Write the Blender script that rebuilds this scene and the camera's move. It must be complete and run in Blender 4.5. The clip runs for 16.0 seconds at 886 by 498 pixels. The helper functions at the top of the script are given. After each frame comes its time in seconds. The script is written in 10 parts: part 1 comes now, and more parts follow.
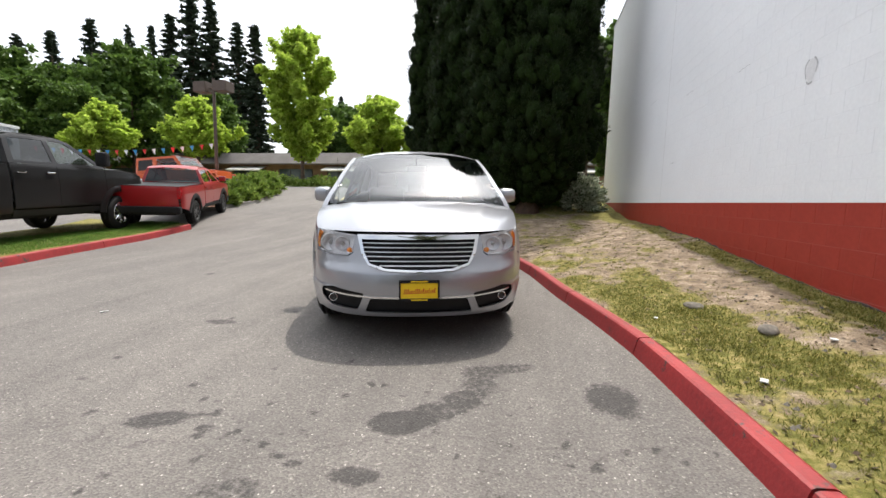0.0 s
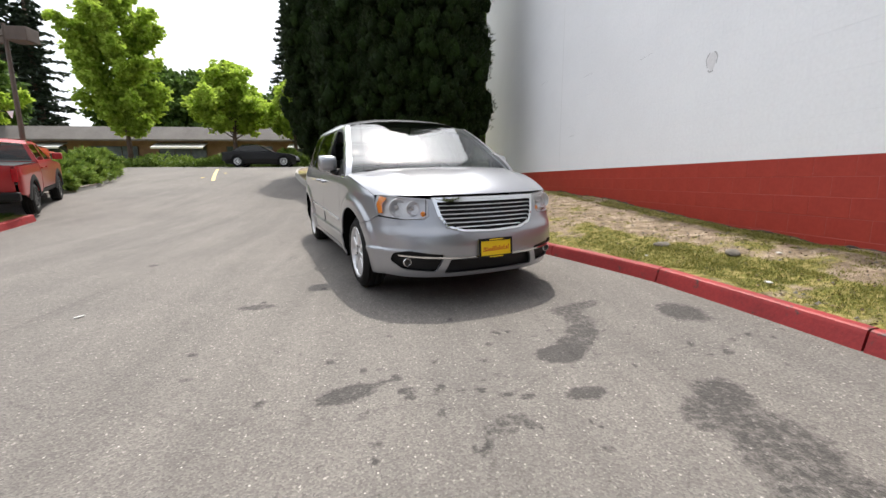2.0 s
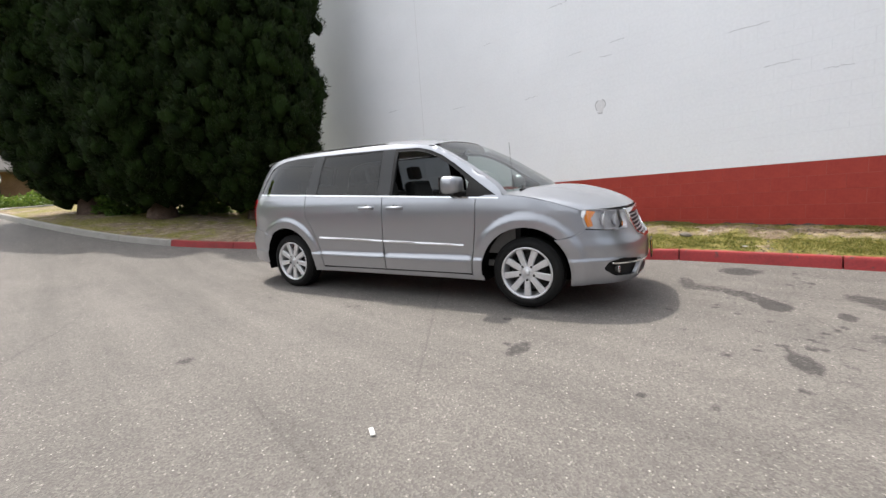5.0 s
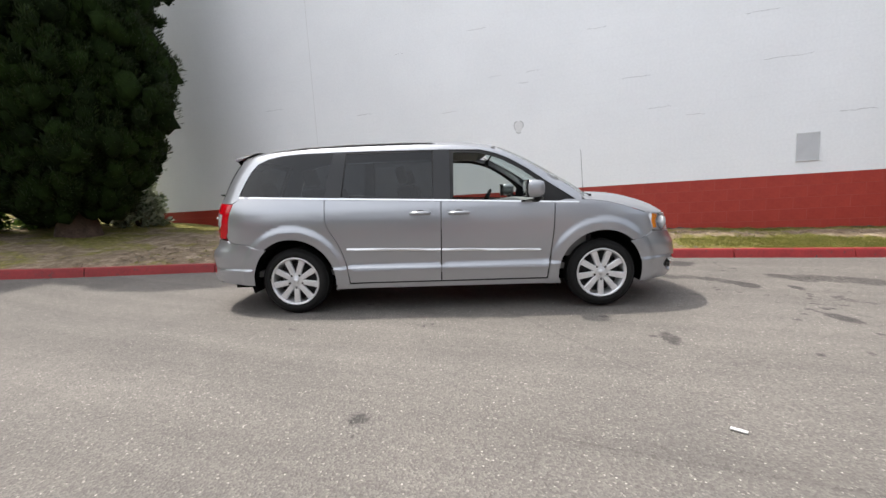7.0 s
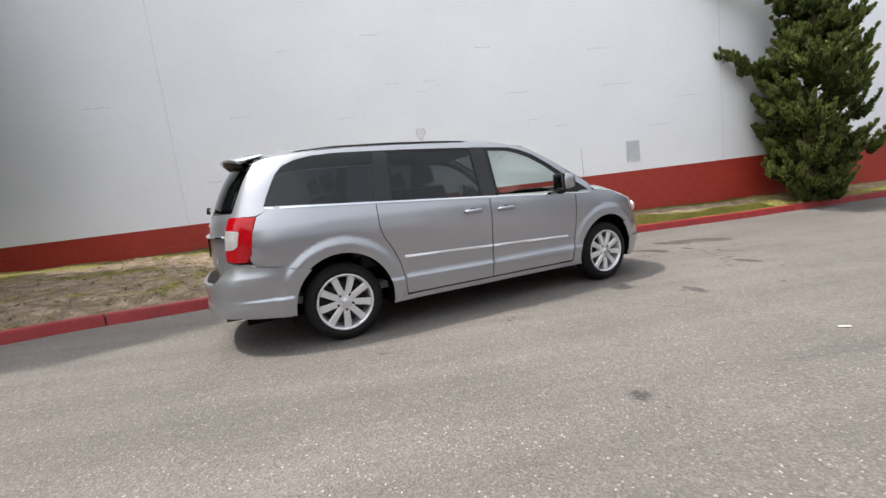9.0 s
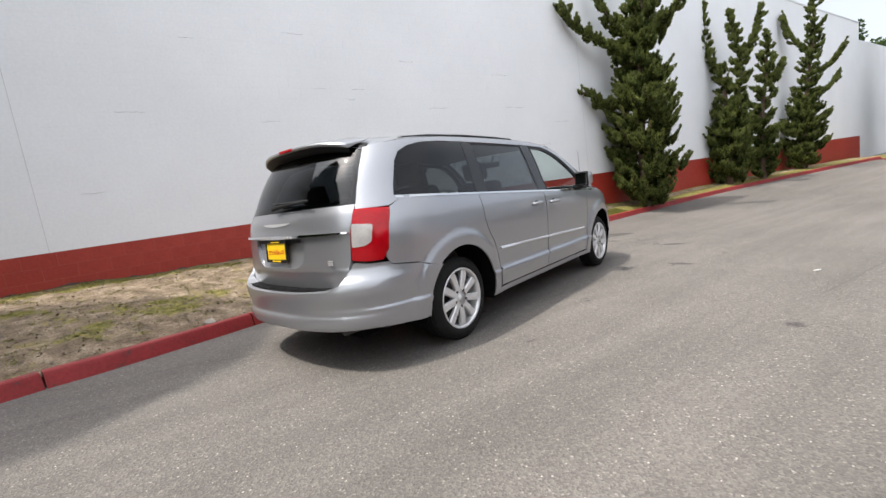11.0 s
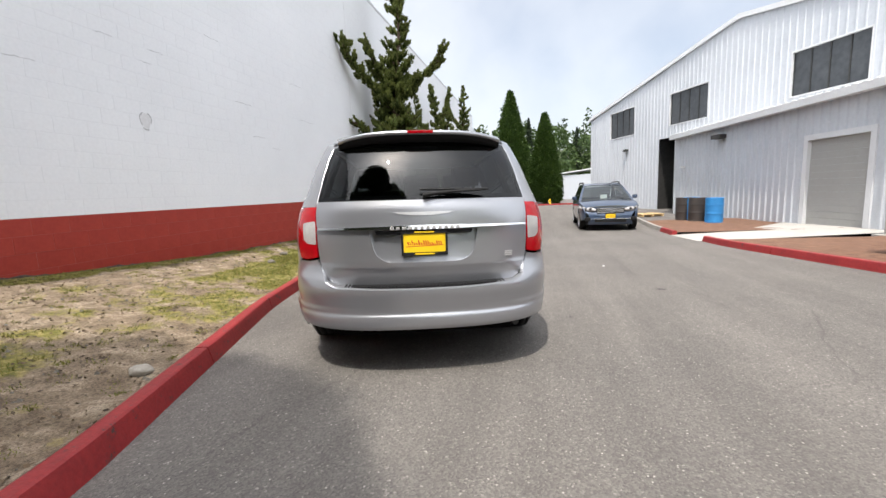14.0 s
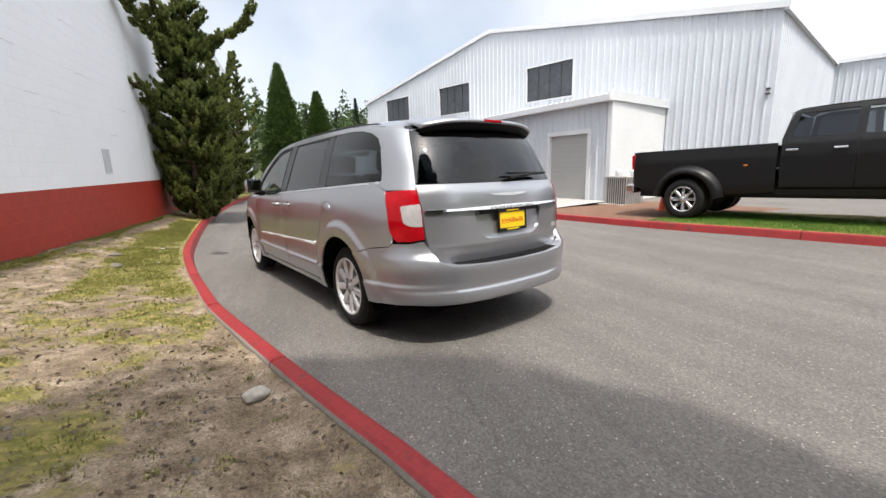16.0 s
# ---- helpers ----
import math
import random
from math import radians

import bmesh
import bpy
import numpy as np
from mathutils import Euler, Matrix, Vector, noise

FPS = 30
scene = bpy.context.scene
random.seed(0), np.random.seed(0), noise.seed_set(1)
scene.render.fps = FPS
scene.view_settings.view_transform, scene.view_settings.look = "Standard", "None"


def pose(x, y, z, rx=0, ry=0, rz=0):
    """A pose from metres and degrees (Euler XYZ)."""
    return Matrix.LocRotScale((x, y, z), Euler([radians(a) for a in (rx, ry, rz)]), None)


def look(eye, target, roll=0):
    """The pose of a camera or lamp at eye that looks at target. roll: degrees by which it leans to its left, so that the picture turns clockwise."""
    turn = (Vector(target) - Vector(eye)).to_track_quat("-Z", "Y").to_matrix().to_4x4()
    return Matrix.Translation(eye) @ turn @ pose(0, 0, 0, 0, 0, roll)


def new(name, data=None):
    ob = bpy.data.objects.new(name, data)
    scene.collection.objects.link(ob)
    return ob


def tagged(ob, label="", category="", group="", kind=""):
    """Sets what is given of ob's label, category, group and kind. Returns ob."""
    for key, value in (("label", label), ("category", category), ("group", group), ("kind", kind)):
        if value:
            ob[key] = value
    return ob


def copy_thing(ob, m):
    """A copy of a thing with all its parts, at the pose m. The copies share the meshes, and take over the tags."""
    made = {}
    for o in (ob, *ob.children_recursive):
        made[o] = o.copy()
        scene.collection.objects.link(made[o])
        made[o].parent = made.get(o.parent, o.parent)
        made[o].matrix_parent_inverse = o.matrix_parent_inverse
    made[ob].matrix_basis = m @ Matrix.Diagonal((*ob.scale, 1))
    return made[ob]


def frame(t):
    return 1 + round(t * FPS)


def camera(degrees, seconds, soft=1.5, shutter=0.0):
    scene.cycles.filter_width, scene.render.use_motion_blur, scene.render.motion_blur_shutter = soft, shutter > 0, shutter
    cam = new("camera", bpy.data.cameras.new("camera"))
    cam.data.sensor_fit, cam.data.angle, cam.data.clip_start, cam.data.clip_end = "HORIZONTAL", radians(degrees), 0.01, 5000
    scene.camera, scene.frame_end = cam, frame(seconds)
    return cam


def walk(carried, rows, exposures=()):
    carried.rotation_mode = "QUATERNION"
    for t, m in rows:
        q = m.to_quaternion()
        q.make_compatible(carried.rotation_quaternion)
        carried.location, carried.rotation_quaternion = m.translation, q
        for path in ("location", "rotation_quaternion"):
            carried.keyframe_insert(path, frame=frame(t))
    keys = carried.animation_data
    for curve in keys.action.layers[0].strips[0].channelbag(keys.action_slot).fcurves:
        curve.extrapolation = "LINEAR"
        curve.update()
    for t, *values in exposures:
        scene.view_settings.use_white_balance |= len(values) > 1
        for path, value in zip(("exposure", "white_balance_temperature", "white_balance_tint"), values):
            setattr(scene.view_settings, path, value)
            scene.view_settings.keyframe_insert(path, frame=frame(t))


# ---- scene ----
cam = camera(94.1, 16.0)
PATH = [
    (0, (0.033, 2.734, 1.085), (-0.402, 4.672, 0.852), 1.33),
    (0.5, (-0.159, 2.656, 1.055), (-0.607, 4.599, 0.899), 0.17),
    (1, (-0.584, 2.460, 1.005), (-0.822, 4.431, 0.764), 1.27),
    (1.5, (-1.094, 2.414, 0.941), (-1.071, 4.381, 0.579), 1.74),
    (2, (-1.701, 2.451, 0.946), (-1.447, 4.407, 0.615), -0.47),
    (2.5, (-2.381, 2.510, 0.951), (-1.872, 4.406, 0.569), -2.53),
    (3, (-3.069, 2.728, 0.993), (-2.406, 4.588, 0.677), -3.04),
    (3.5, (-3.707, 2.968, 1.017), (-2.754, 4.692, 0.673), -2.49),
    (4, (-4.256, 3.369, 1.027), (-3.167, 5.014, 0.696), -2.34),
    (4.2, (-4.460, 3.528, 1.019), (-3.291, 5.125, 0.728), -2.86),
    (6.3, (-6.080, 5.759, 1.062), (-4.368, 6.762, 0.810), -2.80),
    (6.5, (-6.193, 6.011, 1.066), (-4.406, 6.877, 0.833), -2.56),
    (7, (-6.334, 6.606, 1.080), (-4.457, 7.253, 0.840), -3.38),
    (7.5, (-6.459, 7.178, 1.089), (-4.503, 7.536, 0.874), -3.55),
    (8, (-6.527, 7.781, 1.099), (-4.547, 7.896, 0.841), -4.94),
    (8.5, (-6.527, 8.388, 1.127), (-4.545, 8.297, 0.876), -5.00),
    (9, (-6.481, 9.000, 1.150), (-4.518, 8.721, 0.888), -6.99),
    (9.2, (-6.422, 9.228, 1.151), (-4.466, 8.897, 0.894), -7.19),
    (11.3, (-5.422, 11.438, 1.187), (-3.787, 10.327, 0.882), -7.44),
    (11.5, (-5.270, 11.606, 1.209), (-3.668, 10.458, 0.866), -6.83),
    (12, (-4.894, 12.044, 1.216), (-3.483, 10.660, 0.907), -7.11),
    (12.5, (-4.448, 12.402, 1.211), (-3.198, 10.872, 0.900), -5.01),
    (13, (-4.014, 12.745, 1.218), (-3.049, 11.014, 0.949), -3.72),
    (13.5, (-3.544, 13.010, 1.235), (-2.841, 11.162, 0.934), -3.91),
    (14, (-3.042, 13.200, 1.257), (-2.601, 11.269, 0.982), -2.38),
    (14.5, (-2.491, 13.374, 1.257), (-2.406, 11.406, 0.914), -0.57),
    (15, (-1.900, 13.410, 1.278), (-2.043, 11.447, 0.924), 0.13),
    (15.5, (-1.297, 13.428, 1.303), (-1.792, 11.531, 0.908), 0.51),
    (16, (-0.745, 13.368, 1.356), (-1.415, 11.527, 0.953), -1.69),
]
walk(cam, [(t, look(eye, target, roll)) for t, eye, target, roll in PATH])

# ---- light ----
SUN_ELEVATION, SUN_AZIMUTH = 66.0, 83.0   # degrees above the horizon, from +x towards +y
world = bpy.data.worlds.new("sky")
scene.world = world
world.use_nodes = True
wn = world.node_tree.nodes
wl = world.node_tree.links
wn.clear()
w_out = wn.new("ShaderNodeOutputWorld")
w_bg = wn.new("ShaderNodeBackground")
w_sky = wn.new("ShaderNodeTexSky")
w_sky.sky_type = "NISHITA"
w_sky.sun_disc = False
w_sky.sun_elevation = radians(SUN_ELEVATION)
w_sky.sun_rotation = radians(90 - SUN_AZIMUTH)
w_sky.air_density, w_sky.dust_density, w_sky.ozone_density = 1.0, 3.0, 1.0
# thin bright cloud over most of the sky, with blue showing through on the side away from the sun
w_tc = wn.new("ShaderNodeTexCoord")
w_no = wn.new("ShaderNodeTexNoise")
w_no.inputs["Scale"].default_value, w_no.inputs["Detail"].default_value = 2.2, 6.0
w_ramp = wn.new("ShaderNodeValToRGB")
w_ramp.color_ramp.elements[0].position, w_ramp.color_ramp.elements[0].color = 0.30, (0.45, 0.45, 0.45, 1)
w_ramp.color_ramp.elements[1].position, w_ramp.color_ramp.elements[1].color = 0.62, (1.0, 1.0, 1.0, 1)
w_sep = wn.new("ShaderNodeSeparateXYZ")
w_map = wn.new("ShaderNodeMapRange")
w_map.inputs["From Min"].default_value, w_map.inputs["From Max"].default_value = -1.0, 0.5
w_map.inputs["To Min"].default_value, w_map.inputs["To Max"].default_value = 0.70, 1.0
w_mul = wn.new("ShaderNodeMath")
w_mul.operation = "MULTIPLY"
w_gain = wn.new("ShaderNodeVectorMath")
w_gain.operation = "SCALE"
w_gain.inputs["Scale"].default_value = 0.16
w_mix = wn.new("ShaderNodeMix")
w_mix.data_type = "RGBA"
w_mix.inputs["B"].default_value = (1.04, 1.06, 1.09, 1)
wl.new(w_tc.outputs["Generated"], w_no.inputs["Vector"])
wl.new(w_tc.outputs["Generated"], w_sep.inputs[0])
wl.new(w_sep.outputs["Y"], w_map.inputs["Value"])
wl.new(w_no.outputs["Fac"], w_ramp.inputs["Fac"])
wl.new(w_ramp.outputs["Color"], w_mul.inputs[0])
wl.new(w_map.outputs["Result"], w_mul.inputs[1])
wl.new(w_sky.outputs["Color"], w_gain.inputs[0])
wl.new(w_gain.outputs["Vector"], w_mix.inputs["A"])
wl.new(w_mul.outputs["Value"], w_mix.inputs["Factor"])
wl.new(w_mix.outputs["Result"], w_bg.inputs["Color"])
w_bg.inputs["Strength"].default_value = 1.0
# the veil of cloud is brightest round the sun
w_dot = wn.new("ShaderNodeVectorMath")
w_dot.operation = "DOT_PRODUCT"
w_dot.inputs[1].default_value = (math.cos(radians(SUN_ELEVATION)) * math.cos(radians(SUN_AZIMUTH)), math.cos(radians(SUN_ELEVATION)) * math.sin(radians(SUN_AZIMUTH)), math.sin(radians(SUN_ELEVATION)))
w_pos = wn.new("ShaderNodeMath")
w_pos.operation = "MAXIMUM"
w_pos.inputs[1].default_value = 0.0
w_pow = wn.new("ShaderNodeMath")
w_pow.operation = "POWER"
w_pow.inputs[1].default_value = 20.0
w_ad = wn.new("ShaderNodeMath")
w_ad.operation = "MULTIPLY_ADD"
w_ad.inputs[1].default_value, w_ad.inputs[2].default_value = 3.6, 1.22
wl.new(w_tc.outputs["Generated"], w_dot.inputs[0])
wl.new(w_dot.outputs["Value"], w_pos.inputs[0])
wl.new(w_pos.outputs[0], w_pow.inputs[0])
wl.new(w_pow.outputs[0], w_ad.inputs[0])
# the side away from the sun is duller
w_half = wn.new("ShaderNodeMath")
w_half.operation = "MULTIPLY_ADD"
w_half.inputs[1].default_value, w_half.inputs[2].default_value = 0.5, 0.5
w_far = wn.new("ShaderNodeValToRGB")
w_far.color_ramp.elements[0].position, w_far.color_ramp.elements[0].color = 0.125, (0.62, 0.62, 0.62, 1)
w_far.color_ramp.elements[1].position, w_far.color_ramp.elements[1].color = 0.92, (0.95, 0.95, 0.95, 1)
w_far.color_ramp.elements.new(0.56).color = (1.0, 1.0, 1.0, 1)
w_dim = wn.new("ShaderNodeMath")
w_dim.operation = "MULTIPLY"
wl.new(w_sep.outputs["Y"], w_half.inputs[0])
wl.new(w_half.outputs[0], w_far.inputs["Fac"])
wl.new(w_far.outputs["Color"], w_dim.inputs[0])
wl.new(w_ad.outputs[0], w_dim.inputs[1])
wl.new(w_dim.outputs[0], w_bg.inputs["Strength"])
wl.new(w_bg.outputs["Background"], w_out.inputs["Surface"])

sun = new("sun", bpy.data.lights.new("sun", "SUN"))
sun.data.energy, sun.data.angle, sun.data.color = 2.9, radians(0.7), (1.0, 0.945, 0.865)
_ce = math.cos(radians(SUN_ELEVATION))
SUN_DIR = Vector((_ce * math.cos(radians(SUN_AZIMUTH)), _ce * math.sin(radians(SUN_AZIMUTH)), math.sin(radians(SUN_ELEVATION))))
sun.matrix_world = look(SUN_DIR * 60, (0, 0, 0))
scene.view_settings.exposure = 0.62

# ---- materials ----
def _mat(name):
    m = bpy.data.materials.new(name)
    m.use_nodes = True
    nt = m.node_tree
    return m, nt.nodes, nt.links, nt.nodes["Principled BSDF"]


def _coords(n, l, scale=1.0, kind="Object"):
    tc = n.new("ShaderNodeTexCoord")
    mp = n.new("ShaderNodeMapping")
    mp.inputs["Scale"].default_value = (scale, scale, scale) if isinstance(scale, (int, float)) else scale
    l.new(tc.outputs[kind], mp.inputs["Vector"])
    return mp.outputs["Vector"]


def _noise(n, l, vec, scale, detail=4.0, rough=0.6):
    t = n.new("ShaderNodeTexNoise")
    t.inputs["Scale"].default_value, t.inputs["Detail"].default_value, t.inputs["Roughness"].default_value = scale, detail, rough
    if vec is not None:
        l.new(vec, t.inputs["Vector"])
    return t.outputs["Fac"]


def _ramp(n, l, fac, stops):
    r = n.new("ShaderNodeValToRGB")
    e = r.color_ramp.elements
    while len(e) < len(stops):
        e.new(0.5)
    for k, (p, c) in zip(e, stops):
        k.position = p
        k.color = (*c, 1) if len(c) == 3 else c
    l.new(fac, r.inputs["Fac"])
    return r.outputs["Color"]


def _mix(n, l, fac, a, b, mode="MIX"):
    m = n.new("ShaderNodeMix")
    m.data_type, m.blend_type = "RGBA", mode
    for key, val in (("Factor", fac), ("A", a), ("B", b)):
        if isinstance(val, (int, float)):
            m.inputs[key].default_value = val
        elif isinstance(val, tuple):
            m.inputs[key].default_value = (*val, 1) if len(val) == 3 else val
        else:
            l.new(val, m.inputs[key])
    return m.outputs["Result"]


def _bump(n, l, fac, bs, strength=0.3, dist=0.01):
    b = n.new("ShaderNodeBump")
    b.inputs["Strength"].default_value, b.inputs["Distance"].default_value = strength, dist
    l.new(fac, b.inputs["Height"])
    l.new(b.outputs["Normal"], bs.inputs["Normal"])


def surface(name, lo, hi, rough=0.7, metal=0.0, fine=60.0, coarse=4.0, bump=0.2, dist=0.004, coat=0.0, spread=0.0, wear=None, wear_at=0.68, spec=0.5):
    """A plain surface whose colour runs between lo and hi at two scales, with fine relief; spread: how much single objects differ; wear: the colour that shows where it is worn."""
    m, n, l, bs = _mat(name)
    vec = _coords(n, l)
    a = _noise(n, l, vec, fine, 3.0)
    b = _noise(n, l, vec, coarse, 5.0)
    mixf = n.new("ShaderNodeMath")
    mixf.operation = "MULTIPLY_ADD"
    l.new(a, mixf.inputs[0])
    mixf.inputs[1].default_value = 0.45
    half = n.new("ShaderNodeMath")
    half.operation = "MULTIPLY"
    l.new(b, half.inputs[0])
    half.inputs[1].default_value = 0.55
    l.new(half.outputs[0], mixf.inputs[2])
    col = _ramp(n, l, mixf.outputs[0], ((0.32, lo), (0.68, hi)))
    if spread:
        oi = n.new("ShaderNodeObjectInfo")
        dk = n.new("ShaderNodeMapRange")
        dk.inputs["To Min"].default_value, dk.inputs["To Max"].default_value = 1 - spread, 1 + spread
        l.new(oi.outputs["Random"], dk.inputs["Value"])
        hs = n.new("ShaderNodeHueSaturation")
        l.new(dk.outputs["Result"], hs.inputs["Value"])
        l.new(col, hs.inputs["Color"])
        col = hs.outputs["Color"]
    if wear is not None:
        wv = _noise(n, l, vec, coarse * 3.1, 8.0, 0.75)
        wf = _ramp(n, l, wv, ((wear_at - 0.02, (0, 0, 0)), (wear_at + 0.03, (1, 1, 1))))
        col = _mix(n, l, wf, col, wear)
    l.new(col, bs.inputs["Base Color"])
    bs.inputs["Roughness"].default_value = rough
    bs.inputs["Metallic"].default_value = metal
    bs.inputs["Coat Weight"].default_value = coat
    bs.inputs["Coat Roughness"].default_value = 0.04
    bs.inputs["Specular IOR Level"].default_value = spec
    if bump:
        _bump(n, l, mixf.outputs[0], bs, bump, dist)
    return m


def car_paint(name, lo, hi, metal=0.6, rough=0.35, coat=1.0, dust=0.25, spec=0.5):
    m, n, l, bs = _mat(name)
    vec = _coords(n, l)
    flake = n.new("ShaderNodeTexVoronoi")
    flake.inputs["Scale"].default_value = 900.0
    l.new(vec, flake.inputs["Vector"])
    dirt = _noise(n, l, vec, 3.0, 6.0)
    col = _mix(n, l, flake.outputs["Distance"], lo, hi)
    col = _mix(n, l, _ramp(n, l, dirt, ((0.45, (0, 0, 0)), (0.8, (dust, dust, dust)))), col, (0.30, 0.28, 0.25))
    l.new(col, bs.inputs["Base Color"])
    bs.inputs["Metallic"].default_value, bs.inputs["Roughness"].default_value = metal, rough
    bs.inputs["Coat Weight"].default_value, bs.inputs["Coat Roughness"].default_value = coat, 0.07
    bs.inputs["Specular IOR Level"].default_value = spec
    return m


def glass(name, tint, gloss=0.02, ior=1.7):
    """Thin pane: tinted see-through with a mirror gloss that grows at a slant, the same from both sides."""
    m = bpy.data.materials.new(name)
    m.use_nodes = True
    n, l = m.node_tree.nodes, m.node_tree.links
    n.clear()
    out, mix = n.new("ShaderNodeOutputMaterial"), n.new("ShaderNodeMixShader")
    tr, gl, lw = n.new("ShaderNodeBsdfTransparent"), n.new("ShaderNodeBsdfGlossy"), n.new("ShaderNodeLayerWeight")
    tr.inputs["Color"].default_value = (*tint, 1)
    gl.inputs["Roughness"].default_value = gloss
    lw.inputs["Blend"].default_value = 0.5
    f0 = ((ior - 1) / (ior + 1)) ** 2
    pw, ad = n.new("ShaderNodeMath"), n.new("ShaderNodeMath")
    pw.operation, ad.operation = "POWER", "MULTIPLY_ADD"
    pw.inputs[1].default_value = 4.0
    ad.inputs[1].default_value, ad.inputs[2].default_value = 1 - f0, f0
    l.new(lw.outputs["Facing"], pw.inputs[0])
    l.new(pw.outputs[0], ad.inputs[0])
    l.new(ad.outputs[0], mix.inputs["Fac"])
    l.new(tr.outputs[0], mix.inputs[1])
    l.new(gl.outputs[0], mix.inputs[2])
    l.new(mix.outputs[0], out.inputs["Surface"])
    return m


def leaf(name, lo, hi, shade=0.35, single=0.55, patches=1.4):
    """Leaves: colour differs leaf by leaf, light passes partly through."""
    m, n, l, bs = _mat(name)
    ge = n.new("ShaderNodeNewGeometry")
    vec = _coords(n, l)
    patch = _noise(n, l, vec, patches, 3.0)
    add = n.new("ShaderNodeMath")
    add.operation = "MULTIPLY_ADD"
    l.new(ge.outputs["Random Per Island"], add.inputs[0])
    add.inputs[1].default_value = single
    sc = n.new("ShaderNodeMath")
    sc.operation = "MULTIPLY"
    l.new(patch, sc.inputs[0])
    sc.inputs[1].default_value = 1.05 - single
    l.new(sc.outputs[0], add.inputs[2])
    col = _ramp(n, l, add.outputs[0], ((0.15, lo), (0.85, hi)))
    l.new(col, bs.inputs["Base Color"])
    bs.inputs["Roughness"].default_value = 0.55
    bs.inputs["Specular IOR Level"].default_value = 0.25
    out = n["Material Output"]
    tl, ms = n.new("ShaderNodeBsdfTranslucent"), n.new("ShaderNodeMixShader")
    l.new(col, tl.inputs["Color"])
    ms.inputs["Fac"].default_value = shade
    l.new(bs.outputs[0], ms.inputs[1])
    l.new(tl.outputs[0], ms.inputs[2])
    l.new(ms.outputs[0], out.inputs["Surface"])
    return m


def asphalt_material():
    m, n, l, bs = _mat("asphalt")
    vec = _coords(n, l)
    vo = n.new("ShaderNodeTexVoronoi")
    vo.inputs["Scale"].default_value = 105.0
    l.new(vec, vo.inputs["Vector"])
    stone = _ramp(n, l, vo.outputs["Color"], ((0.0, (0.072, 0.067, 0.062)), (0.5, (0.135, 0.125, 0.116)), (0.86, (0.182, 0.170, 0.158)), (0.985, (0.38, 0.36, 0.33))))
    fine = _noise(n, l, vec, 180.0, 2.0)
    col = _mix(n, l, _ramp(n, l, fine, ((0.4, (0, 0, 0)), (0.7, (0.8, 0.8, 0.8)))), stone, (0.115, 0.107, 0.099))
    # scattered pale chips of aggregate
    v2 = n.new("ShaderNodeTexVoronoi")
    v2.inputs["Scale"].default_value = 30.0
    l.new(vec, v2.inputs["Vector"])
    near = _ramp(n, l, v2.outputs["Distance"], ((0.10, (1, 1, 1)), (0.17, (0, 0, 0))))
    pick = _ramp(n, l, v2.outputs["Color"], ((0.70, (0, 0, 0)), (0.74, (1, 1, 1))))
    col = _mix(n, l, _mix(n, l, 1.0, near, pick, "MULTIPLY"), col, (0.42, 0.40, 0.37))
    broad = _noise(n, l, vec, 0.45, 6.0, 0.65)
    col = _mix(n, l, 1.0, col, _ramp(n, l, broad, ((0.3, (0.84, 0.83, 0.82)), (0.7, (1.14, 1.12, 1.09)))), "MULTIPLY")
    # lengthwise wear from tyres
    sv = _coords(n, l, (2.2, 0.16, 1))
    streak = _noise(n, l, sv, 1.0, 5.0, 0.7)
    col = _mix(n, l, 1.0, col, _ramp(n, l, streak, ((0.35, (0.86, 0.86, 0.86)), (0.65, (1.1, 1.1, 1.1)))), "MULTIPLY")
    # oil drips and water marks
    at = n.new("ShaderNodeAttribute")
    at.attribute_name = "oil"
    grain = _noise(n, l, vec, 26.0, 5.0, 0.7)
    sub = n.new("ShaderNodeMath")
    sub.operation = "MULTIPLY_ADD"
    l.new(grain, sub.inputs[0])
    sub.inputs[1].default_value = 0.9
    l.new(at.outputs["Fac"], sub.inputs[2])
    oil = _ramp(n, l, sub.outputs[0], ((0.78, (0, 0, 0)), (1.05, (1, 1, 1))))
    dark = _mix(n, l, 1.0, col, (0.36, 0.36, 0.37), "MULTIPLY")
    col = _mix(n, l, oil, col, dark)
    # hairline cracks
    cr = n.new("ShaderNodeTexVoronoi")
    cr.feature = "DISTANCE_TO_EDGE"
    cr.inputs["Scale"].default_value = 0.33
    wob = _noise(n, l, vec, 1.3, 5.0)
    vm = n.new("ShaderNodeVectorMath")
    vm.operation = "ADD"
    l.new(vec, vm.inputs[0])
    wv = n.new("ShaderNodeVectorMath")
    wv.operation = "SCALE"
    wv.inputs["Scale"].default_value = 1.6
    l.new(wob, wv.inputs[0])
    l.new(wv.outputs[0], vm.inputs[1])
    l.new(vm.outputs[0], cr.inputs["Vector"])
    cf = _ramp(n, l, cr.outputs["Distance"], ((0.0, (0.78, 0.78, 0.78)), (0.005, (1, 1, 1))))
    col = _mix(n, l, 1.0, col, cf, "MULTIPLY")
    l.new(col, bs.inputs["Base Color"])
    bs.inputs["Roughness"].default_value = 0.82
    bs.inputs["Specular IOR Level"].default_value = 0.35
    _bump(n, l, vo.outputs["Distance"], bs, 0.55, 0.006)
    return m


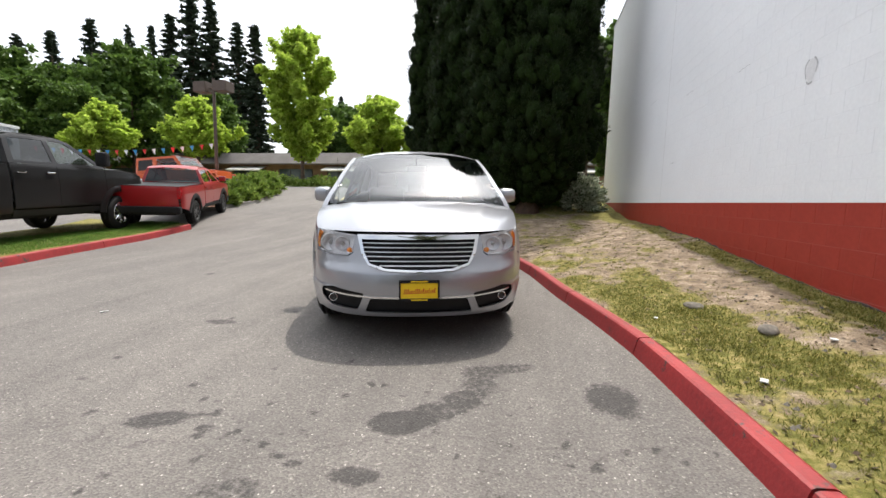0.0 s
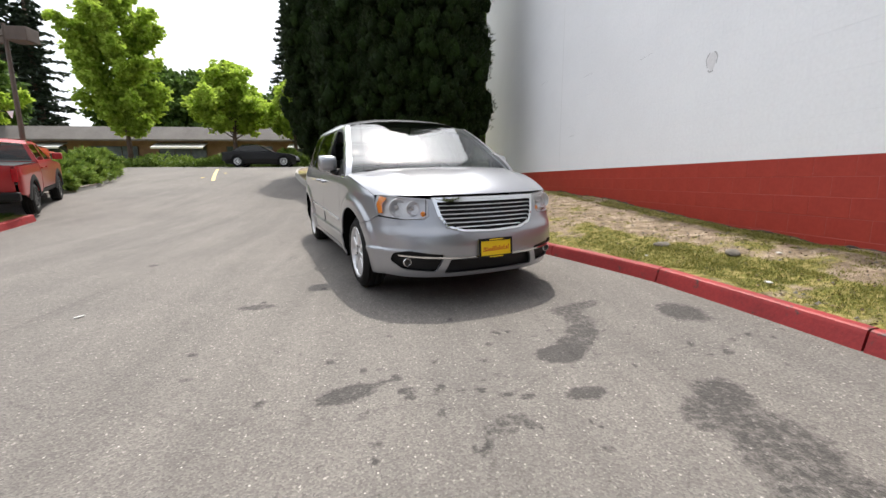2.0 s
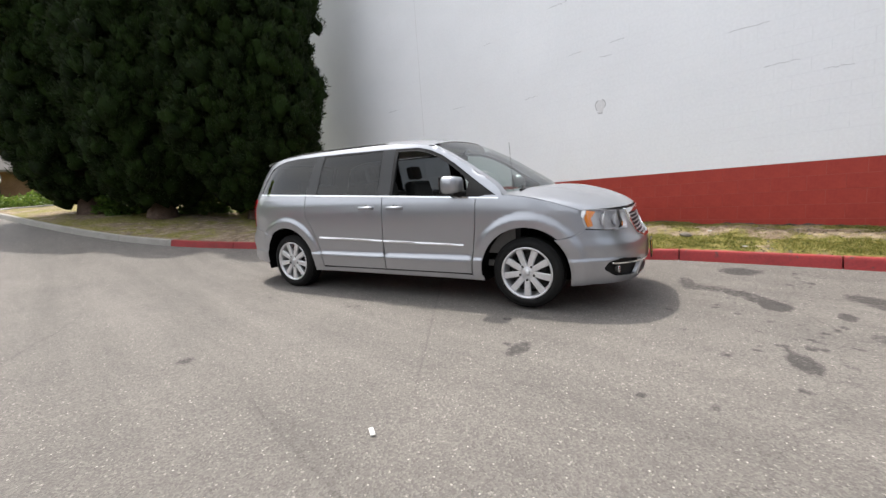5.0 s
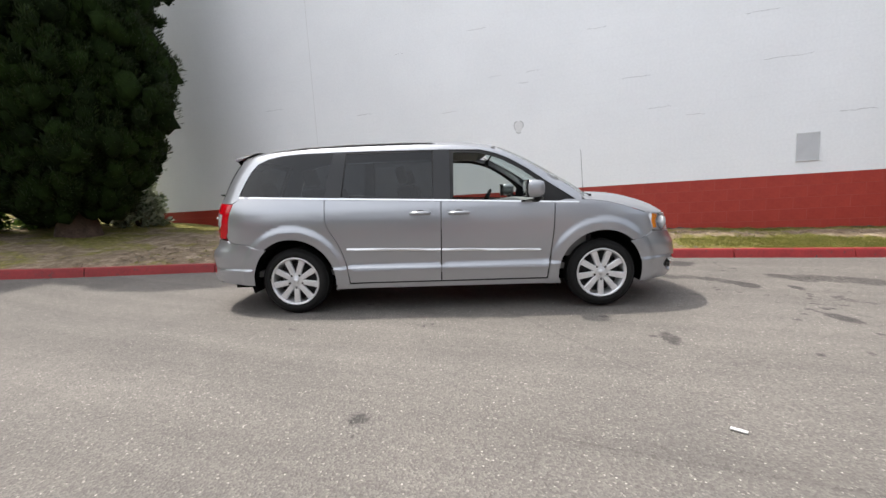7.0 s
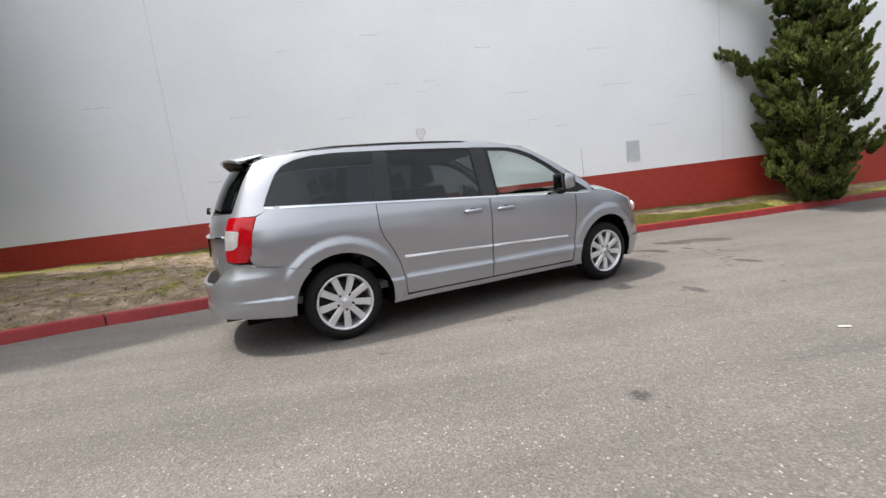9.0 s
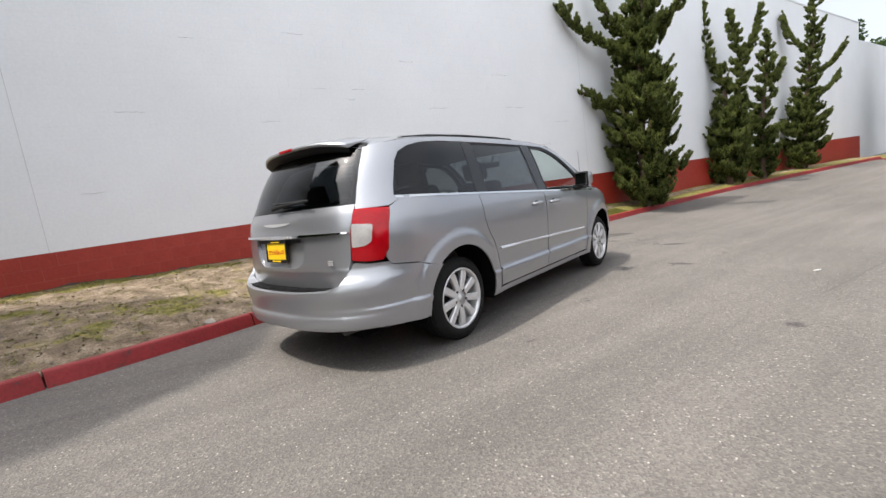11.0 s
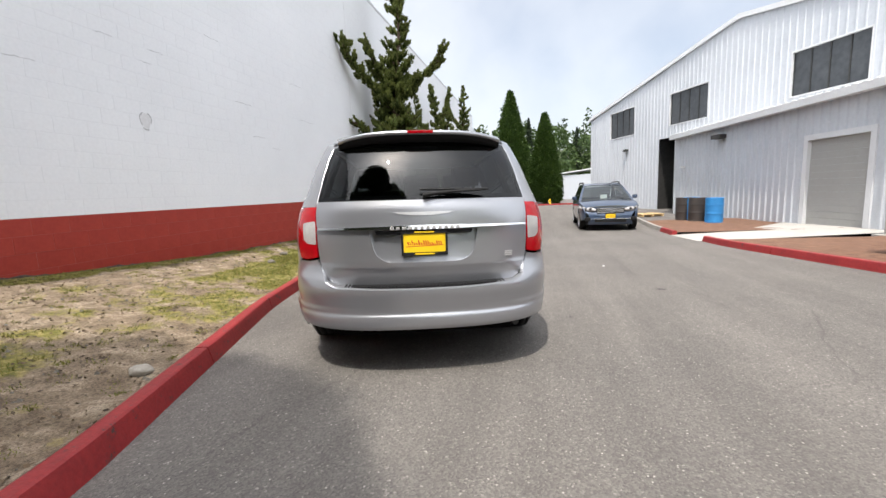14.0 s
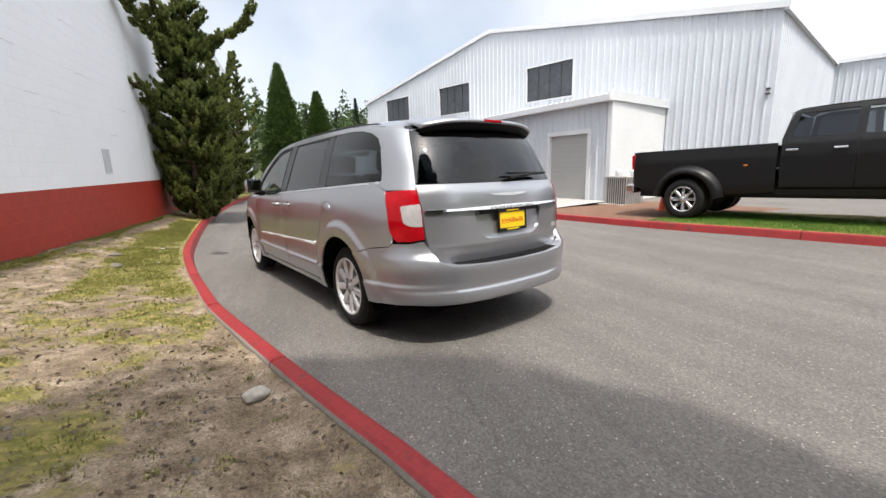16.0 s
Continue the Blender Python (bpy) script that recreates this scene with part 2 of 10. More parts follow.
def soil_material():
    """Bank beside the road: bare sandy soil and thin turf, by the grass attribute."""
    m, n, l, bs = _mat("turf_and_soil")
    vec = _coords(n, l)
    soil = _ramp(n, l, _noise(n, l, vec, 5.0, 8.0, 0.7), ((0.3, (0.11, 0.082, 0.055)), (0.5, (0.225, 0.172, 0.12)), (0.68, (0.40, 0.325, 0.24))))
    crumbs = n.new("ShaderNodeTexVoronoi")
    crumbs.inputs["Scale"].default_value = 120.0
    l.new(vec, crumbs.inputs["Vector"])
    soil = _mix(n, l, 1.0, soil, _ramp(n, l, crumbs.outputs["Color"], ((0.1, (0.6, 0.6, 0.6)), (0.8, (1.2, 1.2, 1.2)))), "MULTIPLY")
    turf = _ramp(n, l, _noise(n, l, vec, 14.0, 6.0, 0.7), ((0.28, (0.05, 0.052, 0.014)), (0.46, (0.135, 0.132, 0.032)), (0.6, (0.27, 0.225, 0.085)), (0.75, (0.36, 0.285, 0.16))))
    at = n.new("ShaderNodeAttribute")
    at.attribute_name = "grass"
    mm = n.new("ShaderNodeMath")
    mm.operation = "MULTIPLY_ADD"
    l.new(_noise(n, l, vec, 7.0, 7.0, 0.75), mm.inputs[0])
    mm.inputs[1].default_value = 1.0
    l.new(at.outputs["Fac"], mm.inputs[2])
    f = _ramp(n, l, mm.outputs[0], ((0.85, (0, 0, 0)), (1.1, (1, 1, 1))))
    l.new(_mix(n, l, f, soil, turf), bs.inputs["Base Color"])
    bs.inputs["Roughness"].default_value = 0.95
    bs.inputs["Specular IOR Level"].default_value = 0.15
    _bump(n, l, _noise(n, l, vec, 22.0, 8.0, 0.75), bs, 0.9, 0.02)
    return m


M_ASPHALT = asphalt_material()
M_SOIL = soil_material()
M_EARTH = surface("far_ground", (0.03, 0.045, 0.02), (0.08, 0.09, 0.04), 0.95, fine=2.0, coarse=0.2, bump=0.3)
M_WHITE_BLOCK = surface("white_masonry_paint", (0.78, 0.79, 0.81), (0.87, 0.88, 0.90), 0.65, fine=24.0, coarse=0.5, bump=0.35, dist=0.004)
M_RED_BLOCK = surface("red_masonry_paint", (0.29, 0.021, 0.012), (0.39, 0.040, 0.022), 0.55, fine=24.0, coarse=0.9, bump=0.35, dist=0.004)
M_MORTAR_W = surface("white_joint", (0.74, 0.75, 0.77), (0.83, 0.84, 0.86), 0.8, fine=50.0, coarse=2.0)
M_MORTAR_R = surface("red_joint", (0.29, 0.045, 0.03), (0.40, 0.10, 0.075), 0.7, fine=50.0, coarse=3.0)
M_SEALANT = surface("grey_joint_sealant", (0.56, 0.56, 0.56), (0.68, 0.68, 0.68), 0.8, fine=40.0, coarse=2.0)
M_KERB_RED = surface("red_kerb_paint", (0.17, 0.008, 0.010), (0.30, 0.02, 0.02), 0.6, fine=40.0, coarse=2.6, bump=0.6, dist=0.008, wear=(0.06, 0.034, 0.030), wear_at=0.61)
M_KERB_GREY = surface("concrete_kerb", (0.20, 0.19, 0.17), (0.36, 0.34, 0.31), 0.85, fine=40.0, coarse=2.0, bump=0.5, dist=0.006)
M_CONCRETE = surface("concrete", (0.30, 0.285, 0.26), (0.44, 0.42, 0.39), 0.85, fine=30.0, coarse=1.0, bump=0.3)
M_BARK_BED = surface("bark_mulch", (0.07, 0.035, 0.02), (0.22, 0.115, 0.07), 0.95, fine=40.0, coarse=6.0, bump=1.0, dist=0.03)
M_SHEET = surface("white_sheet_metal", (0.45, 0.475, 0.51), (0.55, 0.575, 0.61), 0.45, fine=9.0, coarse=0.5, bump=0.05, spec=0.4)
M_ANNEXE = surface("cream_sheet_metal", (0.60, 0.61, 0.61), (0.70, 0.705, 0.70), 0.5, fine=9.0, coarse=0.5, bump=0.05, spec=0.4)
M_SHEET_TRIM = surface("white_trim", (0.56, 0.57, 0.58), (0.66, 0.67, 0.68), 0.5, fine=20.0, coarse=1.0, bump=0.05)
M_DOOR_GREY = surface("grey_roller_door", (0.30, 0.30, 0.285), (0.35, 0.35, 0.335), 0.6, fine=14.0, coarse=0.8, bump=0.05)
M_DARK_PANE = surface("dark_corrugated_pane", (0.025, 0.029, 0.034), (0.075, 0.082, 0.09), 0.3, fine=5.0, coarse=0.7, bump=0.05)
M_BLACK = surface("black_plastic", (0.006, 0.006, 0.0065), (0.014, 0.014, 0.015), 0.55, fine=90.0, coarse=6.0, bump=0.05, spec=0.25)
M_GLOSS_BLACK = surface("gloss_black_trim", (0.007, 0.007, 0.008), (0.013, 0.013, 0.014), 0.22, fine=90.0, coarse=6.0, bump=0.0, spec=0.45)
M_LINER = surface("black_felt_liner", (0.003, 0.003, 0.003), (0.008, 0.008, 0.008), 0.95, fine=80.0, coarse=6.0, bump=0.2, spec=0.05)
M_RUBBER = surface("tyre_rubber", (0.006, 0.006, 0.006), (0.016, 0.0155, 0.015), 0.7, fine=60.0, coarse=5.0, bump=0.2, spec=0.22)
M_CHROME = surface("chrome", (0.72, 0.73, 0.74), (0.82, 0.83, 0.84), 0.08, 1.0, bump=0.0)
M_ALLOY = surface("machined_alloy", (0.62, 0.62, 0.63), (0.76, 0.76, 0.77), 0.30, 0.55, fine=30.0, coarse=3.0, bump=0.03)
M_DARK_METAL = surface("dark_metal", (0.035, 0.035, 0.036), (0.075, 0.073, 0.07), 0.6, 0.4, bump=0.1)
M_PAINT_SILVER = car_paint("silver_car_paint", (0.305, 0.313, 0.336), (0.425, 0.434, 0.461), 0.72, 0.30, coat=0.8, dust=0.02)
M_PAINT_DARK = car_paint("charcoal_car_paint", (0.006, 0.0058, 0.006), (0.012, 0.0115, 0.0115), 0.0, 0.4, coat=0.18, dust=0.0, spec=0.2)
M_PAINT_RED = car_paint("red_car_paint", (0.26, 0.004, 0.006), (0.40, 0.010, 0.013), 0.2, 0.35, coat=0.6, dust=0.0)
M_PAINT_ORANGE = car_paint("orange_car_paint", (0.50, 0.065, 0.008), (0.66, 0.11, 0.015), 0.1, 0.35, coat=0.5, dust=0.03)
M_PAINT_BLUE = car_paint("slate_blue_car_paint", (0.022, 0.040, 0.080), (0.055, 0.085, 0.145), 0.4, 0.3, dust=0.05)
M_PAINT_WHITE = car_paint("white_car_paint", (0.68, 0.69, 0.70), (0.78, 0.79, 0.80), 0.0, 0.3)
M_GLASS_DARK = glass("privacy_glass", (0.13, 0.142, 0.152), ior=1.55)
M_GLASS_CLEAR = glass("clear_car_glass", (0.72, 0.80, 0.77))
M_WINDSCREEN = glass("windscreen_glass", (0.70, 0.80, 0.78), ior=1.95)
M_GLASS_LAMP = glass("lamp_cover", (0.95, 0.95, 0.96), ior=1.5)
M_GLASS_RED = surface("red_lamp_lens", (0.24, 0.001, 0.004), (0.46, 0.003, 0.010), 0.10, fine=120.0, coarse=12.0, bump=0.25, dist=0.002, coat=0.25, spec=0.3)
M_GLASS_WHITE = surface("clear_lamp_lens", (0.30, 0.29, 0.285), (0.50, 0.48, 0.47), 0.15, fine=120.0, coarse=12.0, bump=0.3, dist=0.002, coat=1.0)
M_AMBER = surface("amber_lens", (0.75, 0.20, 0.02), (0.9, 0.32, 0.04), 0.15, fine=120.0, coarse=12.0, bump=0.2, dist=0.002, coat=1.0)
M_YELLOW = surface("yellow_plate", (0.78, 0.50, 0.008), (0.86, 0.58, 0.015), 0.4, bump=0.0)
M_PLATE_RED = surface("red_lettering", (0.45, 0.02, 0.012), (0.55, 0.04, 0.02), 0.4, bump=0.0)
M_SEAT = surface("dark_grey_seat", (0.035, 0.034, 0.034), (0.075, 0.072, 0.07), 0.8, fine=200.0, coarse=6.0, bump=0.2)
M_INTERIOR = surface("grey_cabin_trim", (0.15, 0.147, 0.142), (0.23, 0.225, 0.22), 0.75, fine=120.0, coarse=4.0, bump=0.1)
M_HEADLINER = surface("light_headlining", (0.40, 0.39, 0.37), (0.50, 0.49, 0.46), 0.9, fine=200.0, coarse=4.0, bump=0.1)
M_BARK = surface("bark", (0.05, 0.032, 0.022), (0.15, 0.10, 0.075), 0.95, fine=24.0, coarse=5.0, bump=1.0, dist=0.03)
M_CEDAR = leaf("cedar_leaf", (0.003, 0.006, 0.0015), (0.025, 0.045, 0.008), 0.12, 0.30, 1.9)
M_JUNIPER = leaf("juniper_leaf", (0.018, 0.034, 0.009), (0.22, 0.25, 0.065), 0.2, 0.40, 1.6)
M_FIR = leaf("fir_leaf", (0.012, 0.022, 0.012), (0.045, 0.065, 0.035), 0.15)
M_MAPLE = leaf("maple_leaf", (0.22, 0.34, 0.025), (0.50, 0.62, 0.11), 0.6)
M_GREEN = leaf("broadleaf", (0.04, 0.085, 0.015), (0.13, 0.21, 0.04), 0.35)
M_SHRUB = leaf("shrub_leaf", (0.06, 0.12, 0.015), (0.24, 0.32, 0.06), 0.35)
M_VARIEGATED = leaf("variegated_leaf", (0.04, 0.08, 0.02), (0.55, 0.58, 0.45), 0.25)
M_ARBOR = leaf("arborvitae_leaf", (0.014, 0.034, 0.006), (0.055, 0.095, 0.016), 0.25)
M_GRASS = leaf("grass_blade", (0.06, 0.075, 0.010), (0.28, 0.265, 0.070), 0.3)
M_LAWN_GRASS = leaf("lawn_blade", (0.035, 0.10, 0.012), (0.15, 0.28, 0.04), 0.3)
M_HILL = leaf("woodland_leaf", (0.022, 0.042, 0.016), (0.085, 0.13, 0.04), 0.3)

# ---- shape helpers ----
def use_true_normals(me):
    at = me.attributes.get("true_normal")
    if at is not None:
        vals = np.zeros(len(me.vertices) * 3, dtype=np.float32)
        at.data.foreach_get("vector", vals)
        me.normals_split_custom_set_from_vertices(vals.reshape(-1, 3).tolist())
        me.attributes.remove(me.attributes["true_normal"])


def part(name, bm, material, parent=None, label="", smooth=False):
    """Links a bmesh (or mesh) as one mesh object under parent."""
    if isinstance(bm, bpy.types.Mesh):
        me = bm
    else:
        me = bpy.data.meshes.new(name)
        bm.normal_update()
        bm.to_mesh(me)
        bm.free()
        use_true_normals(me)
        if smooth:
            me.shade_smooth()
    if material is not None and not me.materials:
        for k in (material if isinstance(material, (list, tuple)) else [material]):
            me.materials.append(k)
    ob = new(name, me)
    if parent is not None:
        ob.parent = parent
    if label:
        ob["label"] = label
    return ob


def empty(name, m=None):
    ob = new(name)
    ob.empty_display_size = 0.2
    if m is not None:
        ob.matrix_basis = m
    return ob


def box(bm, x0, x1, y0, y1, z0, z1, bevel=0.0, m=None, mat=0):
    vs = [bm.verts.new((x, y, z)) for z in (z0, z1) for y in (y0, y1) for x in (x0, x1)]
    fs = [bm.faces.new([vs[i] for i in f]) for f in ((0, 2, 3, 1), (4, 5, 7, 6), (0, 1, 5, 4), (2, 6, 7, 3), (0, 4, 6, 2), (1, 3, 7, 5))]
    for f in fs:
        f.material_index = mat
    if bevel:
        es = list({e for f in fs for e in f.edges})
        r = bmesh.ops.bevel(bm, geom=es, offset=bevel, segments=2, affect="EDGES", profile=0.6)
        vs = list({v for f in r["faces"] for v in f.verts} | {v for v in vs if v.is_valid})
    if m is not None:
        for v in vs:
            v.co = m @ v.co
    return vs


def boxmesh(*args, **kw):
    bm = bmesh.new()
    box(bm, *args, **kw)
    return bm


def tube(bm, pts, radii, sides=8, caps=True, mat=0):
    """A tapered tube along points."""
    pts = [Vector(p) for p in pts]
    rings = []
    for i, p in enumerate(pts):
        d = (pts[min(i + 1, len(pts) - 1)] - pts[max(i - 1, 0)]).normalized()
        a = d.orthogonal().normalized() if i == 0 else (rings_a - d * rings_a.dot(d)).normalized()
        rings_a = a
        b = d.cross(a)
        r = radii[i] if isinstance(radii, (list, tuple)) else radii
        rings.append([bm.verts.new(p + (a * math.cos(k * math.tau / sides) + b * math.sin(k * math.tau / sides)) * r) for k in range(sides)])
    for p, q in zip(rings, rings[1:]):
        for k in range(sides):
            bm.faces.new((p[k], p[(k + 1) % sides], q[(k + 1) % sides], q[k])).material_index = mat
    if caps:
        bm.faces.new(rings[0][::-1]).material_index = mat
        bm.faces.new(rings[-1]).material_index = mat
    return rings


def lathe(bm, profile, sides=32, axis="Y", centre=(0, 0, 0), mat=0, closed=False):
    """Turns (radius, along) points round an axis."""
    c = Vector(centre)
    rings = []
    for r, h in profile:
        ring = []
        for k in range(sides):
            a = k * math.tau / sides
            u, w = r * math.cos(a), r * math.sin(a)
            ring.append(bm.verts.new(c + (Vector((u, h, w)) if axis == "Y" else Vector((u, w, h)) if axis == "Z" else Vector((h, u, w)))))
        rings.append(ring)
    pairs = list(zip(rings, rings[1:]))
    if closed:
        pairs.append((rings[-1], rings[0]))
    for p, q in pairs:
        for k in range(sides):
            f = bm.faces.new((p[k], p[(k + 1) % sides], q[(k + 1) % sides], q[k]))
            f.material_index, f.smooth = mat, True
    return rings


def spline(points, step=0.25):
    """Points along a smooth curve through the given ones, about step apart."""
    p = [Vector(q) for q in points]
    p = [p[0] * 2 - p[1]] + p + [p[-1] * 2 - p[-2]]
    out = []
    for a, b, c, d in zip(p, p[1:], p[2:], p[3:]):
        n = max(1, round((c - b).length / step))
        for k in range(n):
            t = k / n
            out.append(0.5 * (2 * b + (c - a) * t + (2 * a - 5 * b + 4 * c - d) * t * t + (3 * b - a - 3 * c + d) * t ** 3))
    out.append(p[-2])
    return out


def lerp(a, b, t):
    return a + (b - a) * t


def table(x, rows):
    """Straight lines between rows of (x, value)."""
    if x <= rows[0][0]:
        return rows[0][1]
    for (a, u), (b, w) in zip(rows, rows[1:]):
        if x <= b:
            return u + (w - u) * (x - a) / (b - a)
    return rows[-1][1]


def smooth01(t):
    t = min(1.0, max(0.0, t))
    return t * t * (3 - 2 * t)


def grid_mesh(name, xs, ys, fz, attribute=None, fa=None):
    nx, ny = len(xs), len(ys)
    verts = [(x, y, fz(x, y)) for y in ys for x in xs]
    faces = [(j * nx + i, j * nx + i + 1, (j + 1) * nx + i + 1, (j + 1) * nx + i) for j in range(ny - 1) for i in range(nx - 1)]
    me = bpy.data.meshes.new(name)
    me.from_pydata(verts, [], faces)
    if attribute:
        me.attributes.new(attribute, "FLOAT", "POINT").data.foreach_set("value", [fa(x, y) for x, y, _ in verts])
    me.shade_smooth()
    return me


# ---- lie of the land ----
LIE = ((-60, -0.342), (-2, -0.342), (9.4, 0), (11.5, 0.065), (13, 0.16), (15.5, 0.40), (18.5, 0.84), (21.7, 1.22), (24.5, 1.42), (28, 1.68), (33, 1.95), (40, 2.08), (70, 2.3))


KERB_LINE = ((-20, 0.45), (-15.5, 1.0), (-11.2, 1.38), (-5.2, 1.76), (-1.5, 1.68), (0.3, 1.55), (2, 1.36), (3.4, 1.18), (4.6, 1.02), (5.6, 0.86), (6.5, 0.67), (7.35, 0.45), (8.2, 0.21))


def ground_z(x, y):
    """Height of the driveway: nearly level by the van, climbing to the street behind it."""
    z = sum(table(y + d, LIE) for d in (-1, -0.5, 0, 0.5, 1)) / 5
    if -20 < y < 7.8 and x > -1.6:
        # the road lifts towards its edge
        z += table(y, ((-8, 0.15), (-2, 0.14), (1, 0.075), (6, 0.07), (7.8, 0.0))) * smooth01((x - table(y, KERB_LINE) + 1.0) / 1.0)
    return z + 0.12 * smooth01((-7.2 - x) / 2.5) * smooth01((y - 10.2) / 2.6) * (1 - smooth01((y - 15) / 4))


WALL_X, WALL_Y0, WALL_Y1, WALL_TOP, BAND_TOP = 2.707, -26.5, 21.2, 8.1, 1.15
NEAR_KERB = [(14, 29.3), (2, 29.0), (-3.4, 28.6), (-5.5, 27.6), (-6.3, 25.5), (-5.82, 21.9), (-5.0, 18.9), (-4.2, 16.9), (-3.3, 15.2), (-2.65, 14.2), (-2.05, 13.4), (-1.39, 12.5),
             (-1.14, 11.88), (-0.80, 11.05), (-0.43, 10.1), (-0.05, 9.1), (0.21, 8.2), (0.45, 7.35), (0.67, 6.5), (0.86, 5.6), (1.02, 4.6), (1.18, 3.4),
             (1.36, 2.0), (1.55, 0.3), (1.68, -1.5), (1.76, -3.3), (1.76, -5.2), (1.68, -7.5), (1.38, -11.2), (1.0, -15.5), (0.5, -19.5), (0.1, -22.2), (-1.6, -24.3), (-5.0, -25.2), (-9.5, -25.6)]
FAR_KERB = [(-7.05, 1.9), (-7.10, 3.2), (-7.32, 4.7), (-7.72, 7.0), (-8.10, 8.3), (-8.45, 9.6), (-8.75, 10.8), (-8.95, 12.0)]
BED_KERB = [(-7.5, -9.0), (-7.2, -5.0), (-7.05, -2.6), (-6.95, -0.6), (-6.9, 0.05)]
ISLAND = [(-11.3, 15.6), (-11.45, 16.5), (-11.4, 17.7), (-11.8, 18.9), (-12.4, 20.3), (-13.5, 22.5), (-14.6, 24.3), (-16.1, 26.6), (-17.6, 27.8), (-18.6, 27.2), (-17.4, 25.4), (-15.4, 22.6), (-13.8, 19.6), (-12.9, 17.4), (-12.3, 15.9), (-11.8, 15.3)]


def wall_base(y):
    return table(y, ((-26, -0.16), (-12, 0.06), (-4, 0.1), (0, 0.13), (3, 0.19), (5, 0.25), (7, 0.31), (8.5, 0.38), (10, 0.5), (12, 0.6), (16, 0.66), (18.5, 0.9), (22, 1.35), (28, 1.85)))


NEAR_CURVE = spline([(x, y, 0) for x, y in NEAR_KERB], 0.2)
_near = sorted((p.y, p.x) for p in NEAR_CURVE if p.y < 28.2)


def kerb_x(y):
    return table(y, _near)


# x, y, half length, half width, turn, strength: the large stains on the driveway
OIL = [(-0.65, 4.79, 0.12, 0.085, 20, 0.95), (-0.50, 4.92, 0.14, 0.10, 40, 0.55), (-0.36, 5.10, 0.15, 0.10, 60, 0.55), (-0.28, 5.32, 0.15, 0.10, 95, 0.5), (-0.29, 5.53, 0.13, 0.10, 20, 0.5), (-0.10, 5.64, 0.16, 0.07, 20, 0.5),
       (0.52, 5.26, 0.17, 0.12, 100, 0.6), (-1.94, 4.49, 0.14, 0.07, 25, 0.6), (-0.02, 4.22, 0.16, 0.12, 40, 0.55), (-0.17, 4.10, 0.20, 0.12, 30, 0.5), (-0.10, 3.80, 0.26, 0.18, 50, 0.5), (-0.20, 3.45, 0.30, 0.2, 60, 0.5),
       (-1.20, 4.13, 0.12, 0.06, 20, 0.45), (-2.83, 5.98, 0.13, 0.06, 10, 0.55), (-0.71, 4.33, 0.10, 0.05, 10, 0.6), (-4.55, 7.75, 0.06, 0.05, 0, 0.6)]
# middles of the small drips
DRIPS = [(-0.98, 5.17), (-0.04, 4.71), (-0.4, 4.6), (-0.29, 4.58), (-0.06, 5.01), (-0.17, 4.52), (-1.13, 4.37), (-1.35, 4.44), (-2.08, 4.86), (-2.37, 4.45), (-1.49, 4.25), (0.65, 4.78), (0.51, 4.76), (-1.26, 5.46), (-0.43, 4.41), (-1.02, 4.34), (-1.15, 4.38), (-1.25, 4.43), (-1.46, 4.48), (-1.62, 4.41), (-1.64, 4.48), (-1.76, 4.59), (-2.07, 4.88), (-2.28, 5.0), (-2.42, 5.07), (-1.85, 4.3), (-2.37, 4.45), (-1.47, 4.22), (-1.36, 3.96), (-1.79, 4.07), (-1.79, 3.96), (-1.12, 3.61), (0.24, 4.63), (-0.89, 5.17), (-1.72, 5.21), (-2.81, 6.1), (-2.95, 5.08), (0.02, 4.32), (-2.35, 6.44), (-2.98, 7.98), (-3.35, 9.09), (-2.42, 8.83), (-2.92, 7.94), (-3.37, 9.11), (-2.34, 6.44), (-4.71, 7.68)]
_rnd = random.Random(5)
OIL += [(x, y, _rnd.uniform(0.022, 0.045), _rnd.uniform(0.018, 0.03), _rnd.uniform(0, 180), _rnd.uniform(0.4, 0.6)) for x, y in DRIPS]
OIL += [(_rnd.gauss(-0.7, 1.0), _rnd.gauss(4.3, 0.75), _rnd.uniform(0.015, 0.045), _rnd.uniform(0.012, 0.03), _rnd.uniform(0, 180), _rnd.uniform(0.3, 0.55)) for _ in range(110)]
OIL += [(x, y, ln, wd, turn, 0.28) for x, y, ln, wd, turn in ((-3.35, 7.6, 0.32, 0.1, 107), (-3.55, 8.6, 0.25, 0.09, 100), (-3.1, 8.05, 0.14, 0.07, 20), (-2.95, 6.3, 0.2, 0.08, 70))]


def oil_at(x, y):
    best = 0.0
    for cx, cy, a, b, turn, s in OIL:
        dx, dy = x - cx, y - cy
        if abs(dx) > 0.8 or abs(dy) > 0.8:
            continue
        c, q = math.cos(radians(turn)), math.sin(radians(turn))
        u, w = (dx * c + dy * q) / a, (dy * c - dx * q) / b
        d = math.hypot(u, w)
        best = max(best, s * min(1.0, max(0.0, 1.9 - 1.0 * d)))
    return best


# ---- ground, road ----
def axis(*spans):
    out = []
    for a, b, step in spans:
        n = max(1, round((b - a) / step))
        out += [a + (b - a) * k / n for k in range(n)]
    return out + [spans[-1][1]]


